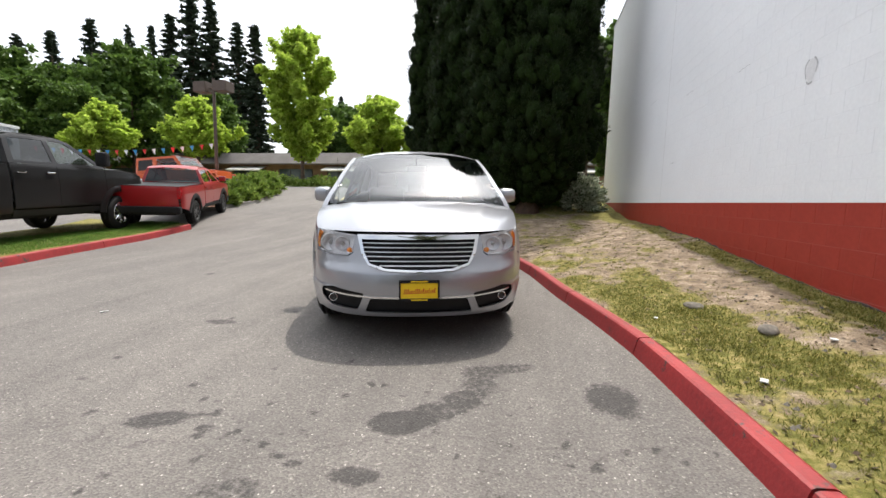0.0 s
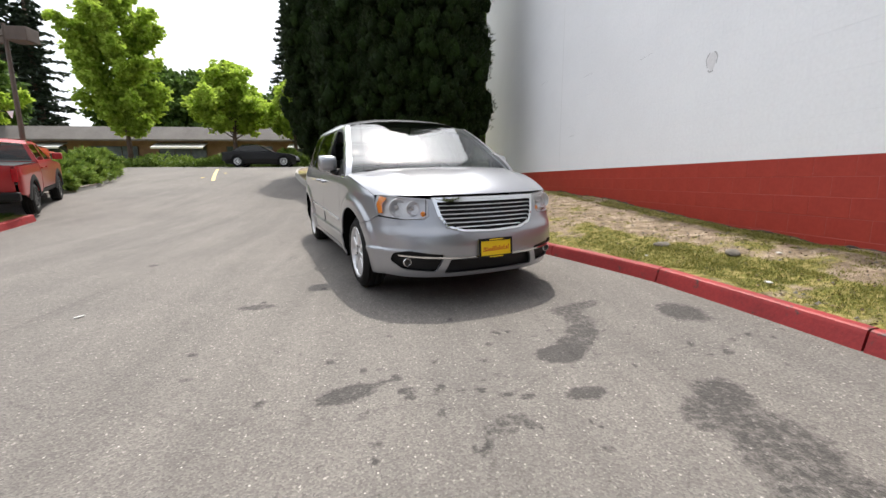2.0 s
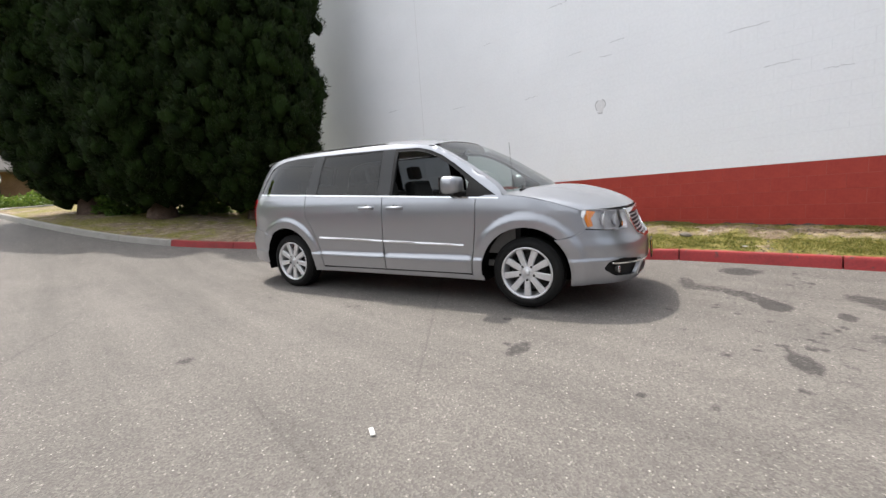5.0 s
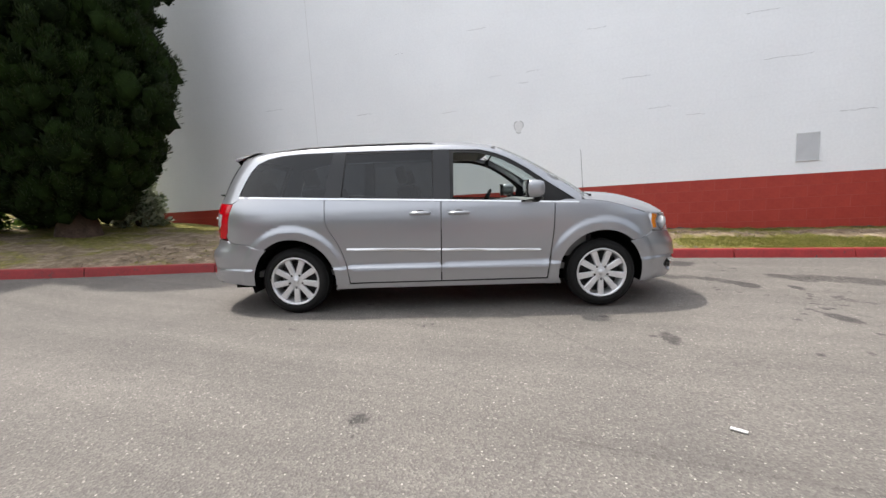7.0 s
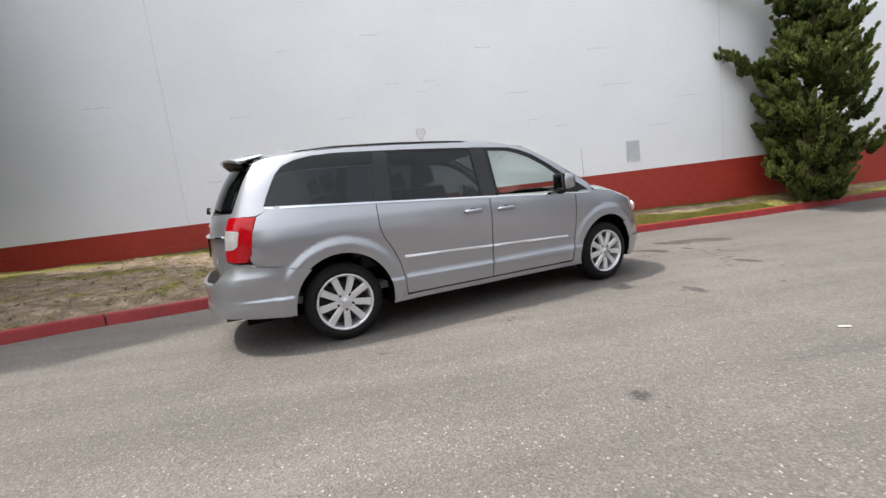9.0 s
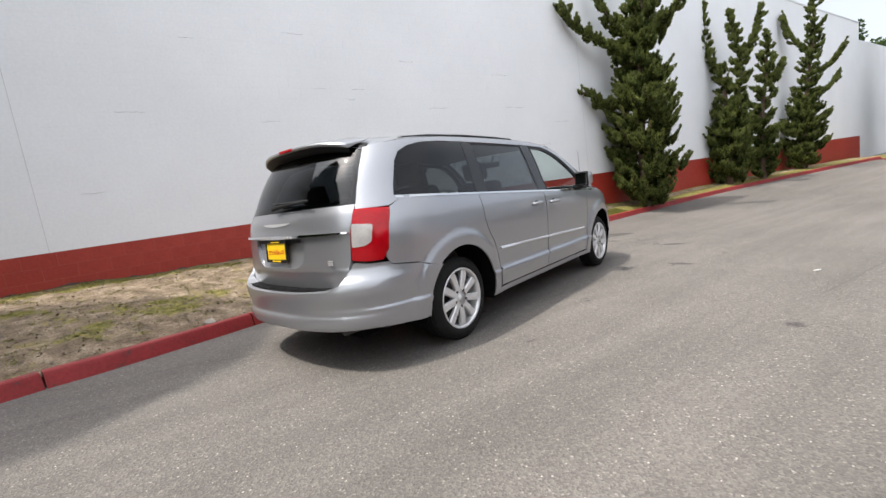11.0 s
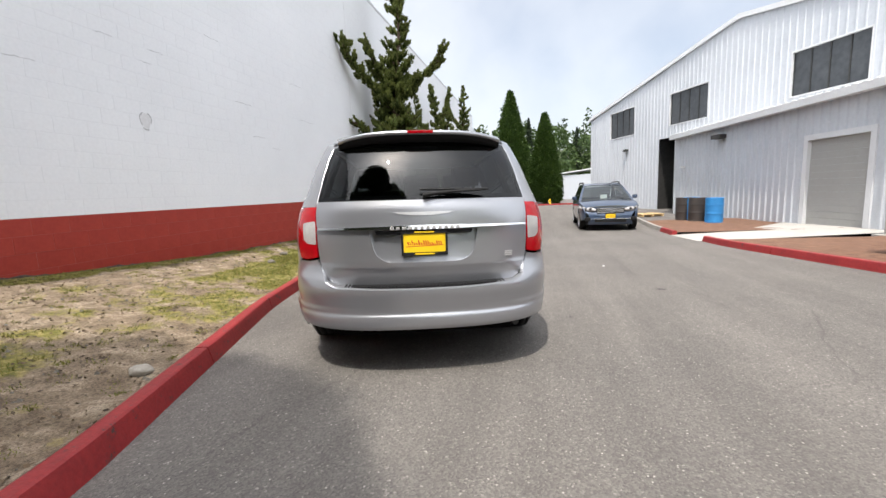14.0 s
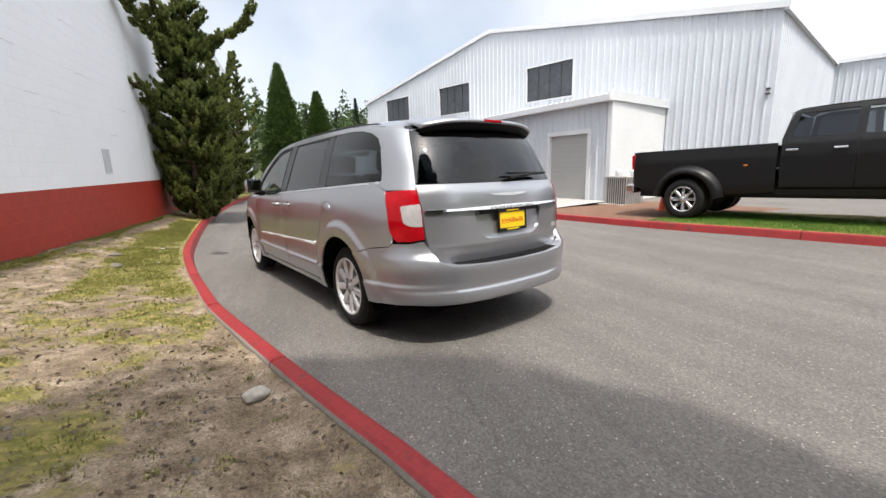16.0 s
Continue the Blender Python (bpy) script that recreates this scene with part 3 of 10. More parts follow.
tagged(part("ground", grid_mesh("ground", axis((-900, -60, 60), (-60, 60, 6), (60, 900, 60)), axis((-900, -60, 60), (-60, 60, 6), (60, 900, 60)),
       lambda x, y: ground_z(x, min(max(y, -60), 60)) - 0.35), M_EARTH), "dark earth and low growth round the lot", "ground", kind="structure")
tagged(part("road", grid_mesh("road", axis((-46, -8, 0.8), (-8, -5, 0.15), (-5, -3, 0.06), (-3, 1.3, 0.03), (1.3, 2.6, 0.1), (2.6, 40, 1.2)), axis((-60, 0.5, 0.9), (0.5, 3, 0.08), (3, 6.6, 0.03), (6.6, 11.5, 0.055), (11.5, 44, 0.5)), ground_z, "oil", oil_at), M_ASPHALT),
       "worn grey asphalt driveway with oil stains", "road", kind="structure")


def sweep(points, profile, bare=False):
    """A strip along points (plan, z from the land), with a profile of (across, up); across is positive to the left of the way."""
    bm = bmesh.new()
    rings = []
    n = len(points)
    for i, p in enumerate(points):
        a, b = points[max(i - 1, 0)], points[min(i + 1, n - 1)]
        d = Vector((b[0] - a[0], b[1] - a[1], 0)).normalized()
        left = Vector((-d.y, d.x, 0))
        rings.append([bm.verts.new((p[0] + left.x * u, p[1] + left.y * u, ground_z(p[0], p[1]) + h)) for u, h in profile])
    for p, q in zip(rings, rings[1:]):
        for k in range(len(profile) - 1):
            bm.faces.new((p[k], q[k], q[k + 1], p[k + 1])).material_index = 1 if bare and k >= len(profile) - 3 else 0
    for r in (rings[0], rings[-1][::-1]):
        bm.faces.new(r)
    bmesh.ops.recalc_face_normals(bm, faces=bm.faces)
    return bm


def kerb(name, curve, side, length, material, label, height=0.135, width=0.145):
    """A run of kerb lengths with open joints; side +1 puts the kerb to the left of the way."""
    root = tagged(empty(name), label, "kerb", kind="structure")
    prof = [(side * u, h) for u, h in ((0, -0.2), (0, 0.0), (0.026, height - 0.03), (0.034, height - 0.008), (0.05, height), (width - 0.03, height + 0.002), (width - 0.008, height - 0.008), (width, height - 0.03), (width, -0.2))]
    run, acc = [curve[0]], 0.0
    k = 0
    for a, b in zip(curve, curve[1:]):
        acc += (b - a).length
        run.append(b)
        if acc >= length(k) if callable(length) else acc >= length:
            first, last = run[0], run[-1]
            t = (run[-1] - run[-2]).normalized() * 0.008
            pts = [run[0] + (run[1] - run[0]).normalized() * 0.006] + run[1:-1] + [run[-1] - t]
            m = material(k, first) if callable(material) else material
            part("kerb_length", sweep([(p.x, p.y) for p in pts], prof, True), [m, M_KERB_GREY], root)
            run, acc = [b], 0.0
            k += 1
    if len(run) > 2:
        m = material(k, run[0]) if callable(material) else material
        part("kerb_length", sweep([(p.x, p.y) for p in run], prof, True), [m, M_KERB_GREY], root)
    return root


kerb("near_kerb", NEAR_CURVE, 1, 1.55, lambda k, p: M_KERB_GREY if p.y > 15.4 else M_KERB_RED, "red painted concrete kerb with chipped paint and open joints")
kerb("far_kerb", spline([(x, y, 0) for x, y in FAR_KERB], 0.2), 1, 2.4, M_KERB_RED, "red painted kerb along the lawn with the truck")
kerb("bed_kerb", spline([(x, y, 0) for x, y in BED_KERB], 0.2), 1, 2.4, lambda k, p: M_KERB_RED if p.y > -1.6 else M_KERB_GREY, "low concrete kerb with a red painted end by the mulch bed")


# faded yellow bay line near the street
_bm = bmesh.new()
_rows = []
for _k in range(13):
    _x, _y = lerp(-11.02, -8.44, _k / 12), lerp(27.05, 19.70, _k / 12)
    _rows.append([_bm.verts.new((_x + d, _y, ground_z(_x + d, _y) + 0.006)) for d in (-0.07, 0.07)])
for _p, _q in zip(_rows, _rows[1:]):
    _bm.faces.new((_p[0], _p[1], _q[1], _q[0]))
tagged(part("road_marking", _bm, surface("yellow_road_paint", (0.50, 0.36, 0.14), (0.68, 0.55, 0.28), 0.8, fine=30.0, coarse=3.0, bump=0.1, wear=(0.16, 0.15, 0.14), wear_at=0.62)), "faded yellow bay line on the asphalt", "road marking", kind="structure")


# ---- bank between kerb and wall ----
def bank_z(x, y):
    k = kerb_x(y) + 0.15
    t = (x - k) / max(0.2, WALL_X - k)
    z0 = ground_z(k, y) + 0.115
    z1 = max(wall_base(y), z0 - 0.3)
    z = lerp(z0, z1, smooth01(t) * 0.6 + t * 0.4 if 0 <= t <= 1 else min(1, max(0, t)))
    z -= 0.05 * math.exp(-((t - 0.06) / 0.07) ** 2) * smooth01((y - 6) / 4)
    return z + 0.035 * (noise.noise(Vector((x * 1.3, y * 1.3, 0))) + 0.6 * noise.noise(Vector((x * 4, y * 4, 3))))


def grass_at(x, y):
    k = kerb_x(y) + 0.15
    t = (x - k) / max(0.3, WALL_X - k)
    n1 = noise.noise(Vector((x * 0.9, y * 0.7, 7)))
    n2 = noise.noise(Vector((x * 2.6, y * 2.6, 1)))
    v = 0.50 + 0.36 * n1 + 0.30 * n2 + 0.16 * noise.noise(Vector((x * 6.5, y * 6.5, 5)))
    if y > 8:
        v -= 0.12
    if y > 10.5:
        v -= 0.14 * smooth01((y - 10.5) / 1.5) * (1.0 if t < 0.6 else 0.4)
    if t > 0.5 and t < 0.85 and y < 12:
        v -= 0.22
    if t < 0.5 and 0 < y < 8.5:
        v += 0.14 * smooth01(t / 0.12) * smooth01((0.5 - t) / 0.1)
    if t > 0.86:
        v += 0.2
    if y < 6.5:
        v += 0.16 * smooth01((6.5 - y) / 1.5) * smooth01((0.62 - t) / 0.1)
    if y > 14.5:
        v += 0.2 * smooth01((y - 14.5) / 1.5)
    return min(1.0, max(0.0, v))


def bank_mesh():
    ys = axis((-24, -2, 0.5), (-2, 14.5, 0.08), (14.5, 28.4, 0.3))
    nt = 34
    verts, faces, vals = [], [], []
    for y in ys:
        k = kerb_x(y) + 0.14
        x1 = WALL_X + 0.1 if y < WALL_Y1 else 30.0
        for i in range(nt):
            t = i / (nt - 1)
            x = lerp(k, x1, t if y < WALL_Y1 else t ** 2)
            verts.append((x, y, bank_z(x, y)))
            vals.append(grass_at(x, y))
    for j in range(len(ys) - 1):
        for i in range(nt - 1):
            faces.append((j * nt + i, j * nt + i + 1, (j + 1) * nt + i + 1, (j + 1) * nt + i))
    me = bpy.data.meshes.new("bank")
    me.from_pydata(verts, [], faces)
    me.attributes.new("grass", "FLOAT", "POINT").data.foreach_set("value", vals)
    me.shade_smooth()
    return me


tagged(part("bank", bank_mesh(), M_SOIL), "sloping bank of patchy dry grass and bare soil", "lawn", kind="structure")


# ---- lawn with the parked truck, mulch bed ----
def strip_mesh(name, curve, reach, lift, attr=None, rows=16):
    """A sheet from behind a kerb curve out to reach(y) in x."""
    verts, faces, vals = [], [], []
    for p in curve:
        for i in range(rows):
            t = i / (rows - 1)
            x = lerp(p.x - 0.15, reach(p.y), t ** 1.4)
            verts.append((x, p.y, ground_z(x, p.y) + lift + 0.03 * t + 0.015 * noise.noise(Vector((x * 2, p.y * 2, 4)))))
            vals.append(attr(x, p.y) if attr else 0)
    n = len(curve)
    for j in range(n - 1):
        for i in range(rows - 1):
            faces.append((j * rows + i, (j + 1) * rows + i, (j + 1) * rows + i + 1, j * rows + i + 1))
    me = bpy.data.meshes.new(name)
    me.from_pydata(verts, [], faces)
    if attr:
        me.attributes.new("grass", "FLOAT", "POINT").data.foreach_set("value", vals)
    me.shade_smooth()
    return me


def lawn_grass(x, y):
    return 0.72 + 0.2 * noise.noise(Vector((x, y, 2)))


tagged(part("lawn", strip_mesh("lawn", spline([(x, y, 0) for x, y in FAR_KERB[3:]], 0.3), lambda y: -10.6 - 0.33 * (y - 6.5), 0.115, lawn_grass), M_SOIL), "strip of mown green grass under the truck", "lawn", kind="structure")
tagged(part("mulch_bed", strip_mesh("mulch_bed", spline([(-7.05, 2.6, 0), (-7.10, 3.2, 0), (-7.32, 4.7, 0), (-7.72, 7.0, 0)], 0.3), lambda y: -12.0, 0.11), M_BARK_BED), "bed of brown bark mulch beside the metal shed", "mulch bed", kind="structure")
tagged(part("mulch_bed", strip_mesh("mulch_bed", spline([(x, y, 0) for x, y in BED_KERB[1:]] + [Vector((-6.9, 0.1, 0))], 0.3), lambda y: -11.2, 0.09), M_BARK_BED), "bed of brown bark mulch with oil drums", "mulch bed", kind="structure")
_bm = bmesh.new()
_v = [_bm.verts.new((x, y, ground_z(x, y) + h)) for x, y, h in ((-6.85, 0.1, 0.012), (-6.95, 1.95, 0.012), (-8.5, 2.3, 0.10), (-12.4, 1.2, 0.13), (-12.0, -3.6, 0.13), (-8.8, -0.2, 0.10))]
_bm.faces.new(_v)
tagged(part("pavement", _bm, M_CONCRETE), "pale concrete apron before the roller door", "pavement", kind="structure")


# ---- masonry wall ----
def wall_blocks():
    root = tagged(empty("wall_east"), "painted block wall, white above a red band", "wall", kind="structure")
    core = bmesh.new()
    box(core, WALL_X + 0.0016, WALL_X + 0.3, WALL_Y0, WALL_Y1, BAND_TOP, WALL_TOP)
    part("wall_core", core, M_MORTAR_W, root)
    core = bmesh.new()
    box(core, WALL_X + 0.0022, WALL_X + 0.3, WALL_Y0, WALL_Y1, -0.8, BAND_TOP - 0.001)
    part("wall_core", core, M_MORTAR_R, root)
    bh, bl, j, ch, dep = 0.2032, 0.4064, 0.004, 0.0022, 0.0022

    def block(cy, z0, y0, y1, red=True):
        f, b, j, ch = WALL_X, WALL_X + (dep if red else 0.0012), 0.004 if red else 0.0024, 0.0022 if red else 0.0016
        o = [(b, y0, z0 + j / 2), (b, y1, z0 + j / 2), (b, y1, z0 + bh - j / 2), (b, y0, z0 + bh - j / 2)]
        i = [(f, y0 + ch, z0 + j / 2 + ch), (f, y1 - ch, z0 + j / 2 + ch), (f, y1 - ch, z0 + bh - j / 2 - ch), (f, y0 + ch, z0 + bh - j / 2 - ch)]
        return o + i, [(4, 7, 6, 5), (0, 4, 5, 1), (1, 5, 6, 2), (2, 6, 7, 3), (3, 7, 4, 0)]

    shared = {}
    rest = {0: ([], []), 1: ([], [])}
    c0 = -7
    count = 0
    for c in range(c0, 35):
        z0 = BAND_TOP + c * bh
        if z0 + bh > WALL_TOP:
            break
        red = c < 0
        off = (c % 2) * bl / 2
        k0, k1 = math.floor((WALL_Y0 - off) / bl), math.ceil((WALL_Y1 - off) / bl)
        for k in range(k0, k1):
            y0, y1 = max(WALL_Y0, off + k * bl + (j / 2 if red else 0.0003)), min(WALL_Y1, off + (k + 1) * bl - (j / 2 if red else 0.0003))
            if y1 - y0 < 0.05 or z0 + bh < wall_base((y0 + y1) / 2) - 0.1:
                continue
            push = (0.0012 if red else 0.0004) * math.sin(k * 12.9898 + c * 78.233)
            if y1 - y0 > bl - j - 0.001 and red and c >= -5 and 0.5 < y0 < 12.5 and count < 280:
                if "m" not in shared:
                    vs, fs = block(0, 0, -(bl - j) / 2, (bl - j) / 2)
                    me = bpy.data.meshes.new("block")
                    me.from_pydata([(x - WALL_X, y, z) for x, y, z in vs], [], fs)
                    me.materials.append(M_RED_BLOCK)
                    shared["m"] = me
                ob = part("block", shared["m"], None, root)
                ob.location = (WALL_X + push, (y0 + y1) / 2, z0)
                count += 1
            else:
                vs, fs = block(0, z0, y0, y1, red)
                V, F = rest[1 if red else 0]
                n = len(V)
                V += [(x + push, y, z) for x, y, z in vs]
                F += [tuple(n + q for q in f) for f in fs]
    for key, m in ((0, M_WHITE_BLOCK), (1, M_RED_BLOCK)):
        me = bpy.data.meshes.new("blockwork")
        me.from_pydata(rest[key][0], [], rest[key][1])
        me.materials.append(m)
        tagged(part("blockwork", me, None, root), kind="stuff")
    cap = bmesh.new()
    box(cap, WALL_X - 0.02, WALL_X + 0.32, WALL_Y0, WALL_Y1, WALL_TOP - 0.05, WALL_TOP + 0.03, 0.006)
    part("coping", cap, M_SHEET_TRIM, root, "thin grey metal coping")
    for y in (12.87, 0.46, -12.3):
        jb = bmesh.new()
        box(jb, WALL_X - 0.0015, WALL_X + 0.004, y - 0.004, y + 0.004, BAND_TOP, WALL_TOP - 0.06)
        part("control_joint", jb, M_SEALANT, root)
    return root


wall_blocks()
# the building behind the wall, with its flat roof and other sides
_b = bmesh.new()
box(_b, WALL_X + 0.3, 30, WALL_Y0, WALL_Y1, -0.8, WALL_TOP - 0.05)
tagged(part("block_building", _b, M_WHITE_BLOCK), "white painted block building with a flat roof", "building", kind="structure")
_b = bmesh.new()
box(_b, WALL_X + 0.05, 24, -37.0, WALL_Y0, -0.9, 7.1)
tagged(part("block_building", _b, M_WHITE_BLOCK), "lower white painted rear wing of the building", "building", kind="structure")

import functools

from mathutils.geometry import delaunay_2d_cdt

# ---- curved panels: a flat outline laid on a curved surface ----
def inside(p, loops):
    hit = False
    for loop in loops:
        for (x0, y0), (x1, y1) in zip(loop, loop[1:] + loop[:1]):
            if (y0 > p[1]) != (y1 > p[1]) and p[0] < x0 + (p[1] - y0) * (x1 - x0) / (y1 - y0):
                hit = not hit
    return hit


def region(poly, cu, cv):
    """Fills a flat outline (with holes, if it is a keyhole) with small triangles; gives points and faces."""
    loops = [list(poly)] if not isinstance(poly, dict) else [list(poly["outer"])] + [list(h) for h in poly["holes"]]
    loops = [[(u / cu, v / cv) for u, v in loop] for loop in loops]
    pts, edges = [], []
    for loop in loops:
        first = len(pts)
        for (a, b), (c, d) in zip(loop, loop[1:] + loop[:1]):
            n = max(1, math.ceil(math.hypot(c - a, d - b)))
            pts += [Vector((a + (c - a) * k / n, b + (d - b) * k / n)) for k in range(n)]
        edges += [(k, k + 1) for k in range(first, len(pts) - 1)] + [(len(pts) - 1, first)]
    rim = np.array(pts)
    us, vs = rim[:, 0], rim[:, 1]
    for i in range(math.floor(us.min()), math.ceil(us.max()) + 1):
        for j in range(math.floor(vs.min()), math.ceil(vs.max()) + 1):
            q = (i + 0.31, j + 0.27)
            if inside(q, loops) and ((rim - q) ** 2).sum(1).min() > 0.16:
                pts.append(Vector(q))
    vo, _, fo, _, _, _ = delaunay_2d_cdt(pts, edges, [], 0, 1e-6)
    faces = []
    for f in fo:
        c = ((vo[f[0]].x + vo[f[1]].x + vo[f[2]].x) / 3, (vo[f[0]].y + vo[f[1]].y + vo[f[2]].y) / 3)
        if inside(c, loops):
            faces.append(list(f))
    return [(v.x * cu, v.y * cv) for v in vo], faces


def shrink(poly, d):
    """Moves an outline inwards by d."""
    if isinstance(poly, dict):
        return {"outer": shrink(poly["outer"], d), "holes": [shrink(h, -d) for h in poly["holes"]]}
    area = sum(a[0] * b[1] - b[0] * a[1] for a, b in zip(poly, poly[1:] + poly[:1]))
    s = 1 if area > 0 else -1
    n, out = len(poly), []
    for i in range(n):
        p, q, r = poly[i - 1], poly[i], poly[(i + 1) % n]
        e1, e2 = Vector((q[0] - p[0], q[1] - p[1])), Vector((r[0] - q[0], r[1] - q[1]))
        if e1.length < 1e-7 or e2.length < 1e-7:
            out.append(q)
            continue
        e1.normalize(), e2.normalize()
        n1, n2 = Vector((-e1.y, e1.x)) * s, Vector((-e2.y, e2.x)) * s
        m = n1 + n2
        k = d / max(0.35, m.length_squared / 2)
        out.append((q[0] + m.x * k, q[1] + m.y * k))
    return out


def panel_mesh(name, poly, fn, inward, cell=(0.07, 0.06), gap=0.0025, depth=0.012, off=0.0):
    """A sheet with turned-in edges: the outline in flat coordinates, fn to the place in space, inward the way its back faces."""
    pts, faces = region(shrink(poly, gap) if gap else poly, *cell)
    iv = Vector(inward)
    co = [Vector(fn(*p)) for p in pts]
    if off:
        co = [c - iv * off for c in co]
    bm = bmesh.new()
    lay = bm.verts.layers.float_vector.new("true_normal")
    vs = [bm.verts.new(c) for c in co]
    made = []
    for f in faces:
        try:
            made.append(bm.faces.new([vs[i] for i in f]))
        except ValueError:
            pass
    bm.normal_update()
    tot = sum((f.normal * f.calc_area() for f in made), Vector())
    if tot.dot(iv) > 0:
        bmesh.ops.reverse_faces(bm, faces=made)
    for f in made:
        f.smooth = True
    # true normals of the curved surface, so that reflections run clean
    eu, ev = cell[0] * 0.02, cell[1] * 0.02
    for v, (a, b) in zip(vs, pts):
        try:
            du = Vector(fn(a + eu, b)) - Vector(fn(a - eu, b))
            dv = Vector(fn(a, b + ev)) - Vector(fn(a, b - ev))
            nn = du.cross(dv)
        except (ValueError, TypeError):
            continue
        if nn.length > 1e-12:
            nn.normalize()
            v[lay] = nn if nn.dot(v.normal if v.normal.length else -iv) > 0 else -nn
    bm.normal_update()
    for v in vs:
        if v.link_faces and v[lay].length and v[lay].dot(v.normal) < 0:
            v[lay] = -v[lay]
        if v.link_faces and v[lay].length and v[lay].dot(v.normal) < 0.5:
            v[lay] = v.normal
    if depth:
        loose = [v for v in bm.verts if not v.link_faces]
        bmesh.ops.delete(bm, geom=loose, context="VERTS")
        rim = [e for e in bm.edges if len(e.link_faces) == 1]
        dup = {}
        for e in rim:
            for v in e.verts:
                if v not in dup:
                    dup[v] = (bm.verts.new(v.co), bm.verts.new(v.co + iv * depth))
        for e in rim:
            f = e.link_faces[0]
            a, b = e.verts
            for lp in f.loops:
                if lp.vert == a and lp.link_loop_next.vert == b:
                    a, b = b, a
                    break
            bm.faces.new((dup[a][0], dup[b][0], dup[b][1], dup[a][1]))
    return bm


def panel(name, poly, fn, inward, material, parent, label="", **kw):
    return part(name, panel_mesh(name, poly, fn, inward, **kw), material, parent, label)


def arc(cx, cz, r, a0, a1, n=18):
    return [(cx + r * math.cos(radians(lerp(a0, a1, k / n))), cz + r * math.sin(radians(lerp(a0, a1, k / n)))) for k in range(n + 1)]


def rounded(points, r=0.02, n=4):
    """Rounds the corners of an outline."""
    out = []
    m = len(points)
    for i in range(m):
        p, q, s = Vector(points[i - 1]), Vector(points[i]), Vector(points[(i + 1) % m])
        a, b = min(r, (p - q).length * 0.45), min(r, (s - q).length * 0.45)
        A, C = q + (p - q).normalized() * a, q + (s - q).normalized() * b
        for k in range(n + 1):
            t = k / n
            w = A * (1 - t) ** 2 + q * 2 * t * (1 - t) + C * t * t
            out.append((w.x, w.y))
    return out


def keyhole(outer, *holes):
    """An outline with holes."""
    return {"outer": list(outer), "holes": [list(h) for h in holes]}


# ---- wheels ----
def wheel_mesh_parts(r, width, rim_r, spokes, spoke_w, lugs=5, deep=0.05):
    """Meshes of a tyre, a rim, a hub and a brake, axle along Y with the outer face at -Y."""
    h = width / 2
    tyre = bmesh.new()
    prof = [(rim_r - 0.004, -h + 0.02), (rim_r + 0.012, -h + 0.004), (rim_r + (r - rim_r) * 0.45, -h - 0.004), (r - 0.035, -h + 0.008), (r - 0.012, -h + 0.026), (r - 0.002, -h + 0.05)]
    for k in (-0.25, 0.0, 0.25):
        y = k * width
        prof += [(r, y - 0.024), (r, y - 0.005), (r - 0.008, y - 0.004), (r - 0.008, y + 0.004), (r, y + 0.005), (r, y + 0.024)]
    prof += [(r - 0.002, h - 0.05), (r - 0.012, h - 0.026), (r - 0.035, h - 0.008), (rim_r + 0.012, h - 0.004), (rim_r - 0.004, h - 0.02)]
    lathe(tyre, prof, 48)
    barrel = bmesh.new()
    lathe(barrel, [(rim_r + 0.006, -h + 0.012), (rim_r + 0.004, -h + 0.004), (rim_r - 0.008, -h + 0.006), (rim_r - 0.018, -h + 0.022), (rim_r - 0.03, h * 0.5), (rim_r - 0.004, h - 0.01)], 48)
    disc = bmesh.new()
    fy = -h + 0.018
    hub_r = rim_r * 0.36
    for k in range(spokes):
        a = math.tau * k / spokes + math.pi / 2
        rot = Matrix.Rotation(a, 4, "Y")
        w0, w1 = spoke_w * 0.8, spoke_w
        sec = []
        for rad, w, y in ((hub_r * 0.7, w0, fy + 0.004), (rim_r * 0.6, spoke_w * 0.88, fy + 0.0), (rim_r - 0.004, w1, fy + 0.002)):
            sec.append([disc.verts.new(rot @ Vector((rad, yy, ww))) for yy, ww in ((y + deep * 0.6, -w / 2), (y + 0.008, -w / 2), (y, -w / 2 + 0.007), (y, w / 2 - 0.007), (y + 0.008, w / 2), (y + deep * 0.6, w / 2))])
        for p, q in zip(sec, sec[1:]):
            for i in range(5):
                disc.faces.new((p[i], q[i], q[i + 1], p[i + 1]))
    lathe(disc, [(0.001, fy + 0.012), (hub_r * 0.32, fy + 0.012), (hub_r * 0.36, fy + 0.016), (hub_r * 0.9, fy + 0.006), (hub_r * 1.02, fy + 0.012), (hub_r * 1.02, fy + deep)], 32)
    bmesh.ops.recalc_face_normals(disc, faces=disc.faces)
    nuts = []
    for k in range(lugs):
        a = math.tau * (k + 0.5) / lugs + math.pi / 2
        nut = bmesh.new()
        lathe(nut, [(0.001, fy + 0.002), (0.011, fy + 0.003), (0.0135, fy + 0.014)], 10, centre=(math.cos(a) * hub_r * 0.80, 0, math.sin(a) * hub_r * 0.80))
        nuts.append(nut)
    cap = bmesh.new()
    lathe(cap, [(0.001, fy + 0.004), (hub_r * 0.28, fy + 0.005), (hub_r * 0.33, fy + 0.013)], 24)
    brake = bmesh.new()
    lathe(brake, [(0.03, 0.0), (rim_r * 0.72, 0.0), (rim_r * 0.72, 0.02), (0.03, 0.02)], 32)
    lathe(brake, [(0.02, 0.03), (rim_r - 0.03, 0.03)], 32)
    return tyre, barrel, disc, cap, brake, *nuts


